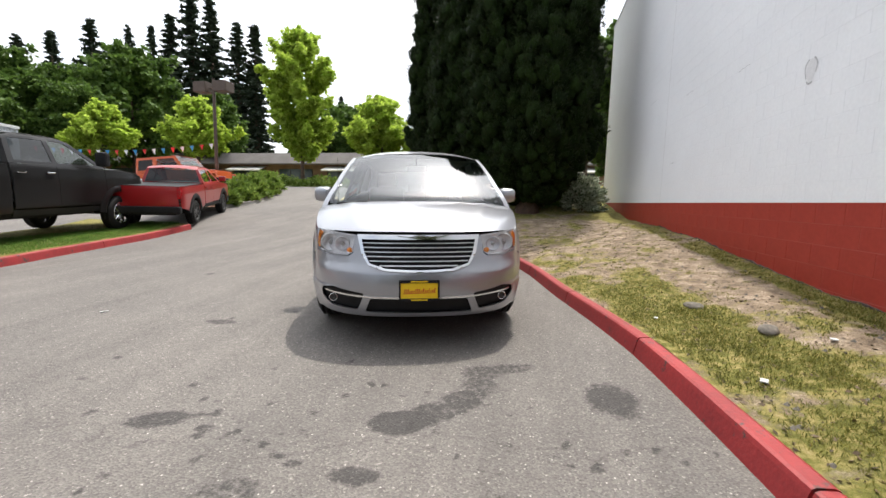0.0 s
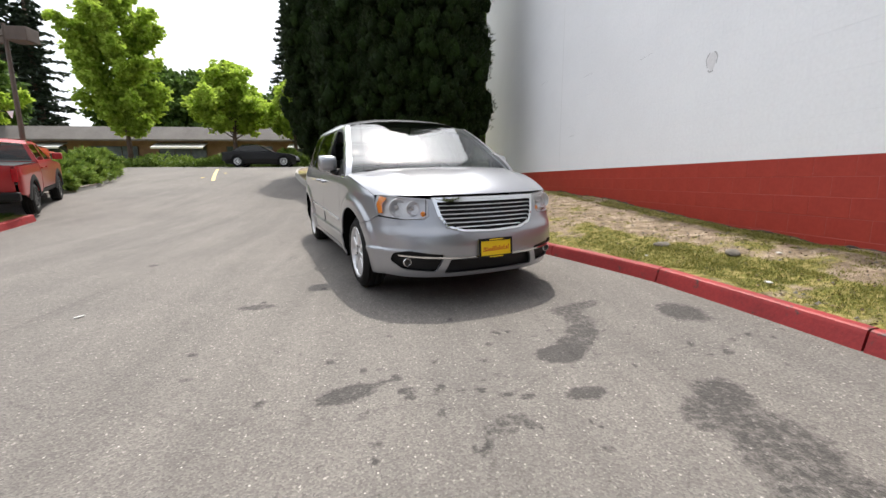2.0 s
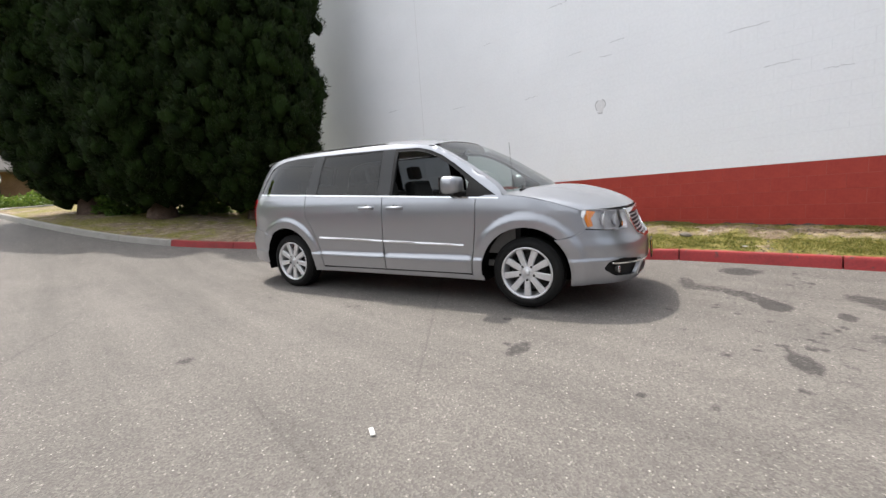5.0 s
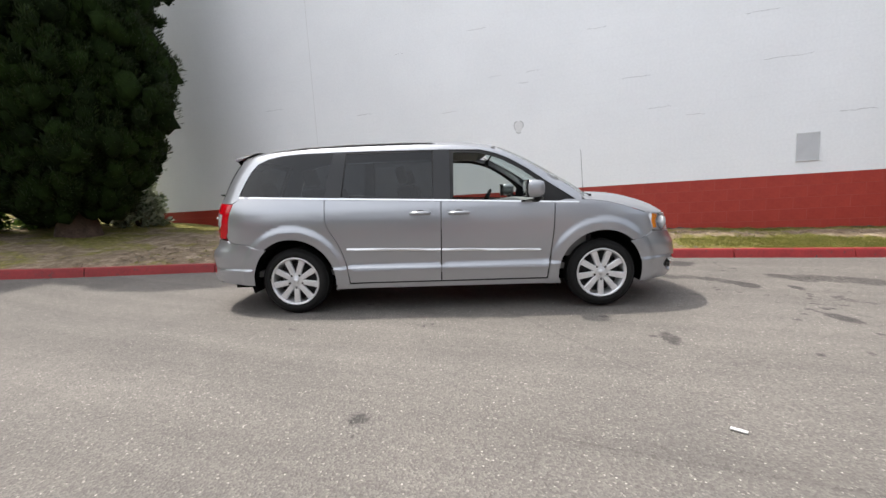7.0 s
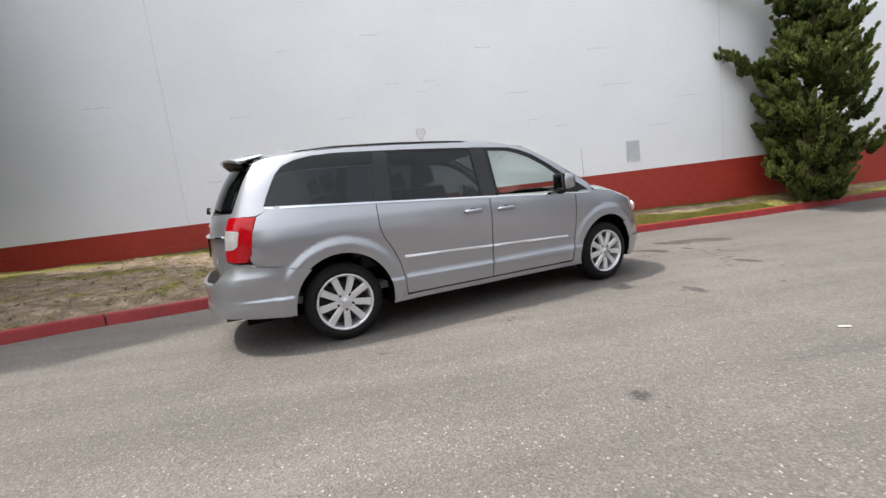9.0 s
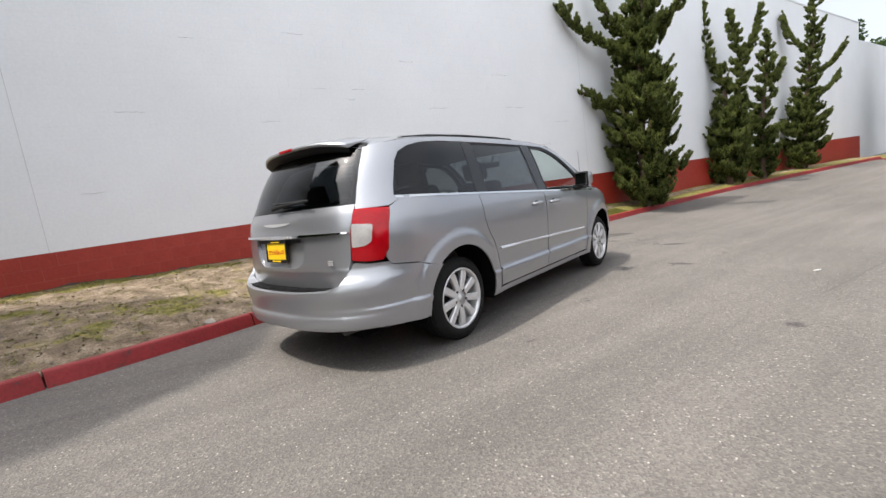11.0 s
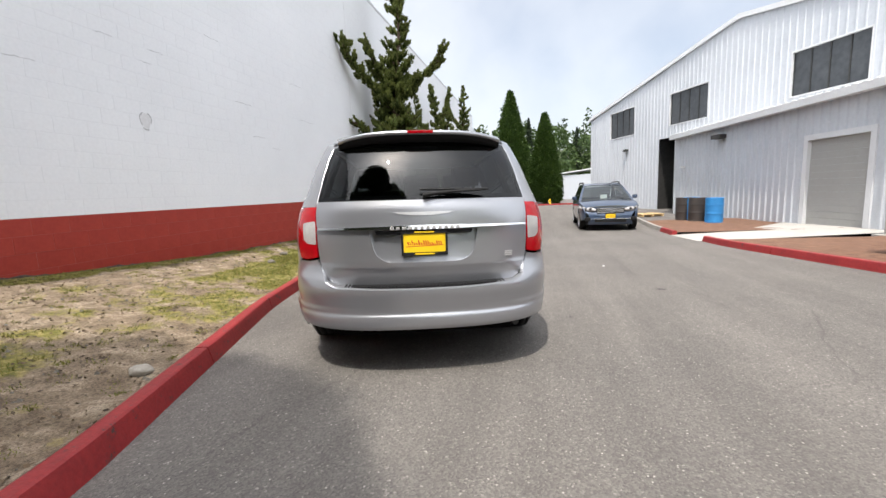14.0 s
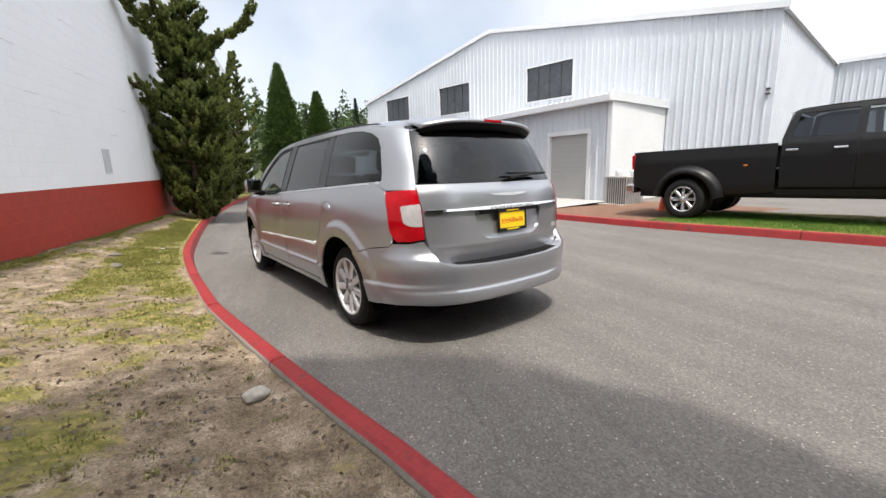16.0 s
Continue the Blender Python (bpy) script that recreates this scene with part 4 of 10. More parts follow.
def build_wheel(parent, place, side, meshes, rim_mat):
    """One wheel under its car; side -1: outer face towards -Y."""
    names = ("tyre", "rim_barrel", "spokes", "hub_cap", "brake_disc") + ("lug_nut",) * (len(meshes) - 5)
    mats = (M_RUBBER, rim_mat, rim_mat, rim_mat, M_DARK_METAL) + (M_DARK_METAL,) * (len(meshes) - 5)
    tyre = part("wheel", meshes[0], M_RUBBER, parent, "black tyre on an alloy wheel")
    tyre.matrix_basis = Matrix.Translation(place) @ (Matrix.Identity(4) if side < 0 else Matrix.Rotation(math.pi, 4, "Z"))
    for nm, me, mt in list(zip(names, meshes, mats))[1:]:
        part(nm, me, mt, tyre)
    return tyre


def wheel_set(name, *args):
    out = []
    for bm in wheel_mesh_parts(*args):
        me = bpy.data.meshes.new(name)
        bm.normal_update()
        bm.to_mesh(me)
        bm.free()
        out.append(me)
    return out

# ---- the silver minivan ----
VAN_POSE = pose(-2.0244, 9.6698, 0.0176, 0.9, 1.36, -72.87)   # origin on the ground under the rear axle, X forward
van = tagged(empty("minivan", VAN_POSE), "silver metallic minivan with chrome trim, parked on the driveway", "minivan")
VW = [(0.18, 0.925), (0.26, 0.95), (0.40, 0.972), (0.455, 0.982), (0.475, 0.972), (0.58, 0.980), (0.72, 0.988), (0.90, 0.992), (1.02, 0.982), (1.10, 0.962), (1.16, 0.940), (1.25, 0.905), (1.40, 0.853), (1.55, 0.793), (1.62, 0.757), (1.66, 0.728), (1.72, 0.66)]
VF = [(0.18, 3.96), (0.26, 4.02), (0.36, 4.05), (0.48, 4.06), (0.58, 4.045), (0.66, 4.00), (0.74, 3.97), (0.82, 3.945), (0.89, 3.92), (0.95, 3.86), (1.10, 3.70)]
VR = [(0.28, -1.03), (0.35, -1.082), (0.40, -1.086), (0.435, -1.068), (0.50, -1.078), (0.58, -1.09), (0.64, -1.07), (0.70, -1.02), (0.76, -0.995), (0.95, -0.985), (1.10, -0.965), (1.17, -0.94), (1.40, -0.84), (1.58, -0.72), (1.66, -0.64), (1.75, -0.55)]
VG = [(1.06, 3.12), (1.17, 3.02), (1.30, 2.82), (1.45, 2.58), (1.55, 2.395), (1.62, 2.245), (1.66, 2.135), (1.70, 2.00)]
VX = 1.5


@functools.lru_cache(maxsize=None)
def _slopes(T):
    d = [(b[1] - a[1]) / (b[0] - a[0]) for a, b in zip(T, T[1:])]
    return [d[0]] + [0.0 if p * q <= 0 else 2 * p * q / (p + q) for p, q in zip(d, d[1:])] + [d[-1]]


def curve(z, T):
    """Smooth value between the rows of a table."""
    T = tuple(T)
    if z <= T[0][0]:
        return T[0][1]
    if z >= T[-1][0]:
        return T[-1][1]
    m = _slopes(T)
    k = next(i for i in range(len(T) - 1) if z <= T[i + 1][0])
    h = T[k + 1][0] - T[k][0]
    t = (z - T[k][0]) / h
    return (2 * t ** 3 - 3 * t * t + 1) * T[k][1] + (t ** 3 - 2 * t * t + t) * h * m[k] + (3 * t * t - 2 * t ** 3) * T[k + 1][1] + (t ** 3 - t * t) * h * m[k + 1]


WHEEL_Z, WHEEL_F, ARCH = 0.335, 3.078, 0.43


def van_flare(x, z):
    f = 0.0
    for cx in (0.0, WHEEL_F):
        d = math.hypot(x - cx, z - WHEEL_Z)
        if z > 0.2:
            f = max(f, 0.022 * smooth01((d - 0.36) / 0.07) * smooth01((0.575 - d) / 0.075))
    return f


def van_y(x, z):
    """Half width of the body at a place along it."""
    w = curve(z, VW)
    if x >= VX:
        if z > 1.09:
            xf = curve(z, VG)
            t = (xf - x) / 0.22
            return w if t >= 1 else w * max(0.0, t) ** (1 / 2.4)
        e = min(1.0, (x - VX) / (curve(z, VF) - VX))
        return w * (1 - e ** 7.9) ** 0.4 + van_flare(x, z)
    e = min(1.0, (VX - x) / (VX - curve(z, VR)))
    return w * (1 - e ** 10.5) ** 0.4 + van_flare(x, z)


def van_front(q, z):
    c, s = math.cos(radians(q)), math.sin(radians(abs(q)))
    x = VX + (curve(z, VF) - VX) * max(0.0, c) ** (2 / 7.9)
    y = curve(z, VW) * s ** 0.8
    return (x, math.copysign(y + van_flare(x, z), q), z)


def van_rear(q, z):
    c, s = math.cos(radians(q)), math.sin(radians(abs(q)))
    x = VX - (VX - curve(z, VR)) * max(0.0, c) ** (2 / 10.5)
    return (x, math.copysign(curve(z, VW) * s ** 0.8 + van_flare(x, z), q), z)


def q_y(y, z):
    """Angle round the nose or tail at a distance y from the middle."""
    return math.copysign(math.degrees(math.asin(min(1.0, abs(y) / curve(z, VW)) ** 1.25)), y)


def q_x(x, z, table_f=VF, p=7.9):
    """Angle round the nose or tail at a place along the body."""
    e = (x - VX) / (curve(z, table_f) - VX)
    return math.degrees(math.acos(min(1.0, max(0.0, e)) ** (p / 2)))


def yz(points):
    return [(q_y(y, z), z) for y, z in points]


def van_x_rear(y, z):
    return van_rear(q_y(y, z), z)[0]


def belt(x):
    return 1.183 - 0.0435 * (x + 0.53)


HOOD_EDGE = [(lerp(2.70, 3.545, t), lerp(1.078, 0.905, t) + 0.045 * math.sin(math.pi * t) ** 0.9) for t in [k / 12 for k in range(13)]]
ROOF_EDGE = [(-0.60, 1.555), (-0.45, 1.595), (-0.2, 1.632), (0.2, 1.656), (0.7, 1.665), (1.3, 1.664), (1.6, 1.655), (1.85, 1.632), (2.02, 1.60)]
DOOR_SPLIT = 1.508
DLO = [(-0.535, 1.205), (2.845, 1.048), (2.56, 1.245), (2.36, 1.39), (2.19, 1.495), (2.05, 1.555), (1.90, 1.592), (1.55, 1.606), (0.9, 1.616), (0.42, 1.617), (0.1, 1.614), (-0.1, 1.60), (-0.243, 1.571), (-0.35, 1.525), (-0.415, 1.455), (-0.465, 1.362), (-0.505, 1.282)]


def side_fn(sg, off=0.0):
    return lambda x, z: (x, sg * (van_y(x, z) - off), z)


def van_sides():
    for sg in (-1, 1):
        inn = (0, -sg, 0)
        fn = side_fn(sg)
        low = 0.285
        quarter = [(-0.46, 0.72)] + [(-0.66, 0.745)] + [(van_x_rear(y, z), z) for y, z in ((0.880, 0.80), (0.888, 0.95), (0.882, 1.10), (0.872, 1.135))] + [(-0.50, belt(-0.5) + 0.004), (0.357, belt(0.357) + 0.004), (0.357, 0.93), (0.39, 0.84), (0.46, 0.73), (0.515, 0.60), (0.55, 0.45), (0.565, low), (0.45, low)] + arc(0, WHEEL_Z, ARCH, -6, 130, 22)[0:] + [(-0.40, 0.70)]
        qp = panel("quarter_panel", quarter, fn, inn, M_PAINT_SILVER, van, cell=(0.024, 0.024))
        slide = [(0.357, belt(0.357) + 0.004), (DOOR_SPLIT, belt(DOOR_SPLIT) + 0.004), (DOOR_SPLIT - 0.02, low + 0.02), (0.565, low + 0.02), (0.55, 0.45), (0.515, 0.60), (0.46, 0.73), (0.39, 0.84), (0.357, 0.93)]
        sd = panel("sliding_door", slide, fn, inn, M_PAINT_SILVER, van, cell=(0.06, 0.05), gap=0.005)
        front = [(DOOR_SPLIT, belt(DOOR_SPLIT) + 0.004), (2.61, belt(2.61) + 0.004), (2.60, 0.8), (2.535, low + 0.02), (DOOR_SPLIT - 0.02, low + 0.02)]
        fd = panel("front_door", front, fn, inn, M_PAINT_SILVER, van, cell=(0.06, 0.05), gap=0.005)
        fender = [(2.535, low), (2.60, 0.8), (2.61, belt(2.61) + 0.004)] + HOOD_EDGE + [(3.565, 0.84), (3.60, 0.735), (3.52, 0.69), (3.40, 0.655)] + arc(3.078, WHEEL_Z, ARCH, 48, 186, 22) + [(2.65, low)]
        panel("front_fender", fender, fn, inn, M_PAINT_SILVER, van, cell=(0.024, 0.024), gap=0.004)
        sill = [(0.42, 0.245), (2.67, 0.245), (2.66, low + 0.012), (0.44, low + 0.012)]
        panel("sill", sill, fn, inn, M_PAINT_SILVER, van, cell=(0.3, 0.03), off=-0.006)
        edge = [(van_x_rear(y, z), z) for y, z in ((0.735, 1.14), (0.725, 1.19), (0.70, 1.30), (0.672, 1.42), (0.64, 1.53), (0.625, 1.57))]
        apil = [(curve(z, VG) - 0.221, z) for z in (1.585, 1.53, 1.45, 1.35, 1.25, 1.16, 1.10)]
        upper = edge + [p for p in ROOF_EDGE if -0.55 < p[0] < 2.0] + apil + [(2.87, 1.05), (2.845, 1.04)] + [(x, belt(x)) for x in (2.6, 1.5, 0.4, -0.5)] + [(-0.60, 1.14)]
        panel("window_surround", keyhole(upper, DLO), fn, inn, M_PAINT_SILVER, van, "silver roof pillar and rail round the side windows", cell=(0.06, 0.04), gap=0.0, depth=0.02)
        ap = bmesh.new()
        rows = []
        for k in range(23):
            z = lerp(1.055, 1.615, k / 22)
            rows.append([ap.verts.new((curve(z, VG) - 0.22 * e ** 2.4, sg * e * curve(z, VW), z)) for e in (0.945, 0.958, 0.972, 0.986, 1.0)])
        for a, b in zip(rows, rows[1:]):
            for k in range(4):
                ap.faces.new((a[k], a[k + 1], b[k + 1], b[k]) if sg > 0 else (b[k], b[k + 1], a[k + 1], a[k])).smooth = True
        part("windscreen_pillar", ap, M_PAINT_SILVER, van)
        # dark frames and panes
        for foot, head in (((0.345, 0.515), (0.43, 0.56)), ((1.435, 1.60), (1.44, 1.60))):
            strip = [(foot[0], belt(foot[0]) + 0.012), (foot[1], belt(foot[1]) + 0.012), (head[1], 1.608), (head[0], 1.612)]
            panel("pillar_trim", strip, side_fn(sg, 0.004), inn, M_GLOSS_BLACK, van, "glossy black window pillar", gap=0.0)
        rear_win = [(-0.53, 1.208), (0.355, 1.172), (0.44, 1.612), (0.1, 1.611), (-0.1, 1.597), (-0.24, 1.568), (-0.345, 1.522), (-0.41, 1.452), (-0.46, 1.36), (-0.50, 1.28)]
        panel("rear_side_window", rear_win, side_fn(sg, 0.006), inn, M_GLASS_DARK, van, "dark tinted rear side window", gap=0.0, depth=0.0)
        mid_win = [(0.505, belt(0.5) + 0.012), (1.44, belt(1.44) + 0.012), (1.445, 1.606), (0.55, 1.609)]
        panel("sliding_door_window", mid_win, side_fn(sg, 0.008), inn, M_GLASS_DARK, van, "dark tinted window of the sliding door", gap=0.0, depth=0.0)
        frame_o = [(0.495, belt(0.5) + 0.010), (1.45, belt(1.45) + 0.010), (1.455, 1.608), (0.54, 1.612)]
        frame_i = [(0.525, belt(0.5) + 0.022), (1.425, belt(1.45) + 0.022), (1.425, 1.590), (0.565, 1.594)]
        panel("window_frame", keyhole(frame_o, frame_i), side_fn(sg, 0.005), inn, M_BLACK, van, gap=0.0, depth=0.02)
        fw_o = [(1.585, belt(1.59) + 0.008), (2.84, 1.052), (2.56, 1.242), (2.36, 1.387), (2.19, 1.492), (2.05, 1.552), (1.90, 1.589), (1.585, 1.602)]
        fw_i = [(1.63, belt(1.63) + 0.018), (2.50, belt(2.5) + 0.02), (2.52, 1.20), (2.46, 1.265), (2.30, 1.385), (2.14, 1.478), (2.02, 1.525), (1.88, 1.558), (1.64, 1.57)]
        panel("window_frame", keyhole(fw_o, fw_i), side_fn(sg, 0.005), inn, M_BLACK, van, gap=0.0, depth=0.03)
        if sg > 0:
            panel("front_door_window", fw_i, side_fn(sg, 0.012), inn, glass("driver_glass", (0.55, 0.6, 0.58)), van, "closed front door window", gap=0.0, depth=0.0)
        # chrome line under the windows, rubbing strip, lower crease
        trim = [(x, belt(x) + d) for x, d in ((-0.53, 0.004), (0.4, 0.004), (1.5, 0.004), (2.84, 0.0))] + [(x, belt(x) + d) for x, d in ((2.84, 0.014), (1.5, 0.019), (0.4, 0.019), (-0.53, 0.021))]
        panel("belt_moulding", trim, side_fn(sg, -0.004), inn, M_CHROME, van, "thin chrome window line", cell=(0.2, 0.03), gap=0.0)
        for a, b, dr in ((0.56, DOOR_SPLIT - 0.018, sd), (DOOR_SPLIT - 0.006, 2.46, fd)):
            zz = lambda x: 0.652 - 0.032 * (x - 0.55)
            panel("rubbing_strip", [(a, zz(a) - 0.013), (b, zz(b) - 0.010), (b + (0.01 if b > 2 else 0), zz(b) + 0.003), (b, zz(b) + 0.013), (a, zz(a) + 0.013)], lambda x, z: (x, sg * (van_y(x, z) + 0.004 + 0.012 * (1 - abs((z - zz(x)) / 0.013 + 0.35) / 1.35)), z), inn, M_ALLOY, dr, "bright side moulding", cell=(0.15, 0.02), gap=0.0, depth=0.012)
            zc = lambda x: 0.475 - 0.021 * (x - 0.5)
            c0, c1 = (a, b) if dr is sd else (a, 2.53)
            panel("crease", [(c0, zc(c0) - 0.015), (c1, zc(c1) - 0.015), (c1, zc(c1) + 0.016), (c0, zc(c0) + 0.016)], lambda x, z: (x, sg * (van_y(x, z) + 0.001 + 0.010 * (1 - (z - zc(x) + 0.015) / 0.031)), z), inn, M_PAINT_SILVER, dr, cell=(0.15, 0.02), gap=0.0, depth=0.012)
        for hx, dr in ((1.30, sd), (1.68, fd)):
            hz = 0.985 - 0.02 * (hx - 1.3)
            cup = bmesh.new()
            bmesh.ops.create_uvsphere(cup, u_segments=20, v_segments=10, radius=1.0)
            for v in cup.verts:
                v.co = Vector((hx + v.co.x * 0.055, sg * (van_y(hx, hz) - 0.004 + v.co.y * 0.006), hz + v.co.z * 0.032))
            part("handle_cup", cup, M_DARK_METAL, dr, smooth=True)
            hb = bmesh.new()
            y0 = van_y(hx, hz)
            tube(hb, [(hx - 0.095, sg * (y0 - 0.004), hz), (hx - 0.085, sg * (y0 + 0.02), hz), (hx - 0.04, sg * (y0 + 0.034), hz + 0.002), (hx + 0.04, sg * (y0 + 0.034), hz + 0.002), (hx + 0.085, sg * (y0 + 0.02), hz), (hx + 0.095, sg * (y0 - 0.004), hz)], [0.012, 0.015, 0.016, 0.016, 0.015, 0.012], 10)
            for v in hb.verts:
                v.co.z = hz + (v.co.z - hz) * 1.15
            part("door_handle", hb, M_PAINT_SILVER, dr, "body coloured pull handle", smooth=True)
        # wing mirror
        mb = bmesh.new()
        box(mb, 2.335, 2.505, min(sg * 0.965, sg * 1.145), max(sg * 0.965, sg * 1.145), 1.10, 1.272, 0.05)
        for v in mb.verts:
            k = (v.co.x - 2.335) / 0.17
            v.co.z = 1.18 + (v.co.z - 1.18) * (1.05 - 0.22 * k)
            v.co.x -= 0.03 * abs(v.co.y * sg - 0.965) / 0.2
        mirror = part("wing_mirror", mb, M_PAINT_SILVER, van, "silver wing mirror", smooth=True)
        bz = boxmesh(2.306, 2.34, min(sg * 0.975, sg * 1.135), max(sg * 0.975, sg * 1.135), 1.105, 1.268, 0.012)
        part("mirror_bezel", bz, M_BLACK, mirror)
        gb = boxmesh(2.300, 2.308, min(sg * 0.99, sg * 1.12), max(sg * 0.99, sg * 1.12), 1.118, 1.255, 0.003)
        part("mirror_glass", gb, M_CHROME, mirror, "mirror glass")
        ab = bmesh.new()
        tube(ab, [(2.46, sg * 0.91, 1.085), (2.44, sg * 0.98, 1.095), (2.42, sg * 1.02, 1.11)], [0.045, 0.036, 0.03], 10)
        part("mirror_arm", ab, M_BLACK, mirror, smooth=True)
        # roof rail
        rb = bmesh.new()
        pts = [(x, sg * 0.675, z) for x, z in ((-0.30, 1.615), (-0.20, 1.642), (0.1, 1.668), (0.6, 1.682), (1.1, 1.682), (1.4, 1.676), (1.52, 1.65))]
        tube(rb, pts, [0.010, 0.013, 0.014, 0.014, 0.014, 0.013, 0.010], 8)
        part("roof_rail", rb, M_BLACK, van, "low black roof rail", smooth=True)


def van_hood_roof():
    n, m = 28, 24
    for name, rows in (("bonnet", "hood"), ("roof", "roof")):
        bm = bmesh.new()
        grid = []
        for i in range(n + 1):
            t = i / n
            row = []
            if rows == "hood":
                xe, ze = lerp(2.70, 3.545, t), lerp(1.078, 0.905, t) + 0.045 * math.sin(math.pi * t) ** 0.9 if 0 < t < 1 else lerp(1.078, 0.905, t)
                ye = van_y(xe, ze)
                xc, zc = lerp(3.07, 3.925, t), lerp(1.125, 0.892, t) + 0.08 * math.sin(math.pi * t * 0.96) ** 0.85
            else:
                xe = lerp(-0.58, 2.01, t)
                ze = curve(xe, ROOF_EDGE)
                ye = van_y(xe, ze)
                xc = lerp(-0.70, 2.13, t)
                zc = curve(xc, ((-0.70, 1.64), (-0.5, 1.678), (0, 1.725), (0.6, 1.746), (1.2, 1.748), (1.7, 1.732), (1.95, 1.703), (2.13, 1.667)))
            for j in range(-m, m + 1):
                s = j / m
                a = abs(s)
                x = xe + (xc - xe) * (1 - a ** 2.3)
                z = ze + (zc - ze) * (1 - a ** 2.8)
                y = s * ye
                if rows == "hood":
                    # two soft ridges that run forward to the grille corners
                    ridge = math.exp(-((a - lerp(0.70, 0.56, t)) / 0.05) ** 2)
                    z += 0.012 * ridge * math.sin(math.pi * min(1, t * 1.02))
                    q = min(0.999, abs(y) / curve(z, VW))
                    xs = VX + (curve(z, VF) - VX) * (1 - q ** 2.5) ** (1 / 7.9)
                    x = lerp(x, xs, t ** 5)
                row.append(bm.verts.new((x, y, z)))
            grid.append(row)
        for p, q in zip(grid, grid[1:]):
            for k in range(len(p) - 1):
                bm.faces.new((p[k], q[k], q[k + 1], p[k + 1])).smooth = True
        bmesh.ops.recalc_face_normals(bm, faces=bm.faces)
        if sum(f.normal.z for f in bm.faces) < 0:
            bmesh.ops.reverse_faces(bm, faces=bm.faces)
        part(name, bm, M_PAINT_SILVER, van)
    # headlining just under the roof
    bm = bmesh.new()
    rows = []
    for i in range(13):
        x = lerp(-0.5, 1.95, i / 12)
        ze = table(x, ROOF_EDGE) - 0.03
        rows.append([bm.verts.new((x, s * (van_y(x, ze) - 0.03), ze + 0.03 * (1 - s * s))) for s in (-1, -0.5, 0, 0.5, 1)])
    for p, q in zip(rows, rows[1:]):
        for k in range(4):
            bm.faces.new((p[k], p[k + 1], q[k + 1], q[k])).smooth = True
    part("headlining", bm, M_HEADLINER, van)
    # cowl under the wipers
    bm = bmesh.new()
    cw = [[bm.verts.new((x - 0.34 * abs(s) ** 2.3 + dx, s * 0.93, z - 0.02 * abs(s) ** 2)) for s in [k / 10 for k in range(-10, 11)]] for x, dx, z in ((3.10, 0.02, 1.095), (3.0, 0, 1.10), (2.9, 0, 1.11))]
    for p, q in zip(cw, cw[1:]):
        for k in range(20):
            bm.faces.new((p[k], q[k], q[k + 1], p[k + 1]))
    part("cowl", bm, M_BLACK, van)


def windshield_fn(y, z):
    w = curve(z, VW)
    return (curve(z, VG) - 0.22 * min(1.0, abs(y) / w) ** 2.4, y, z)


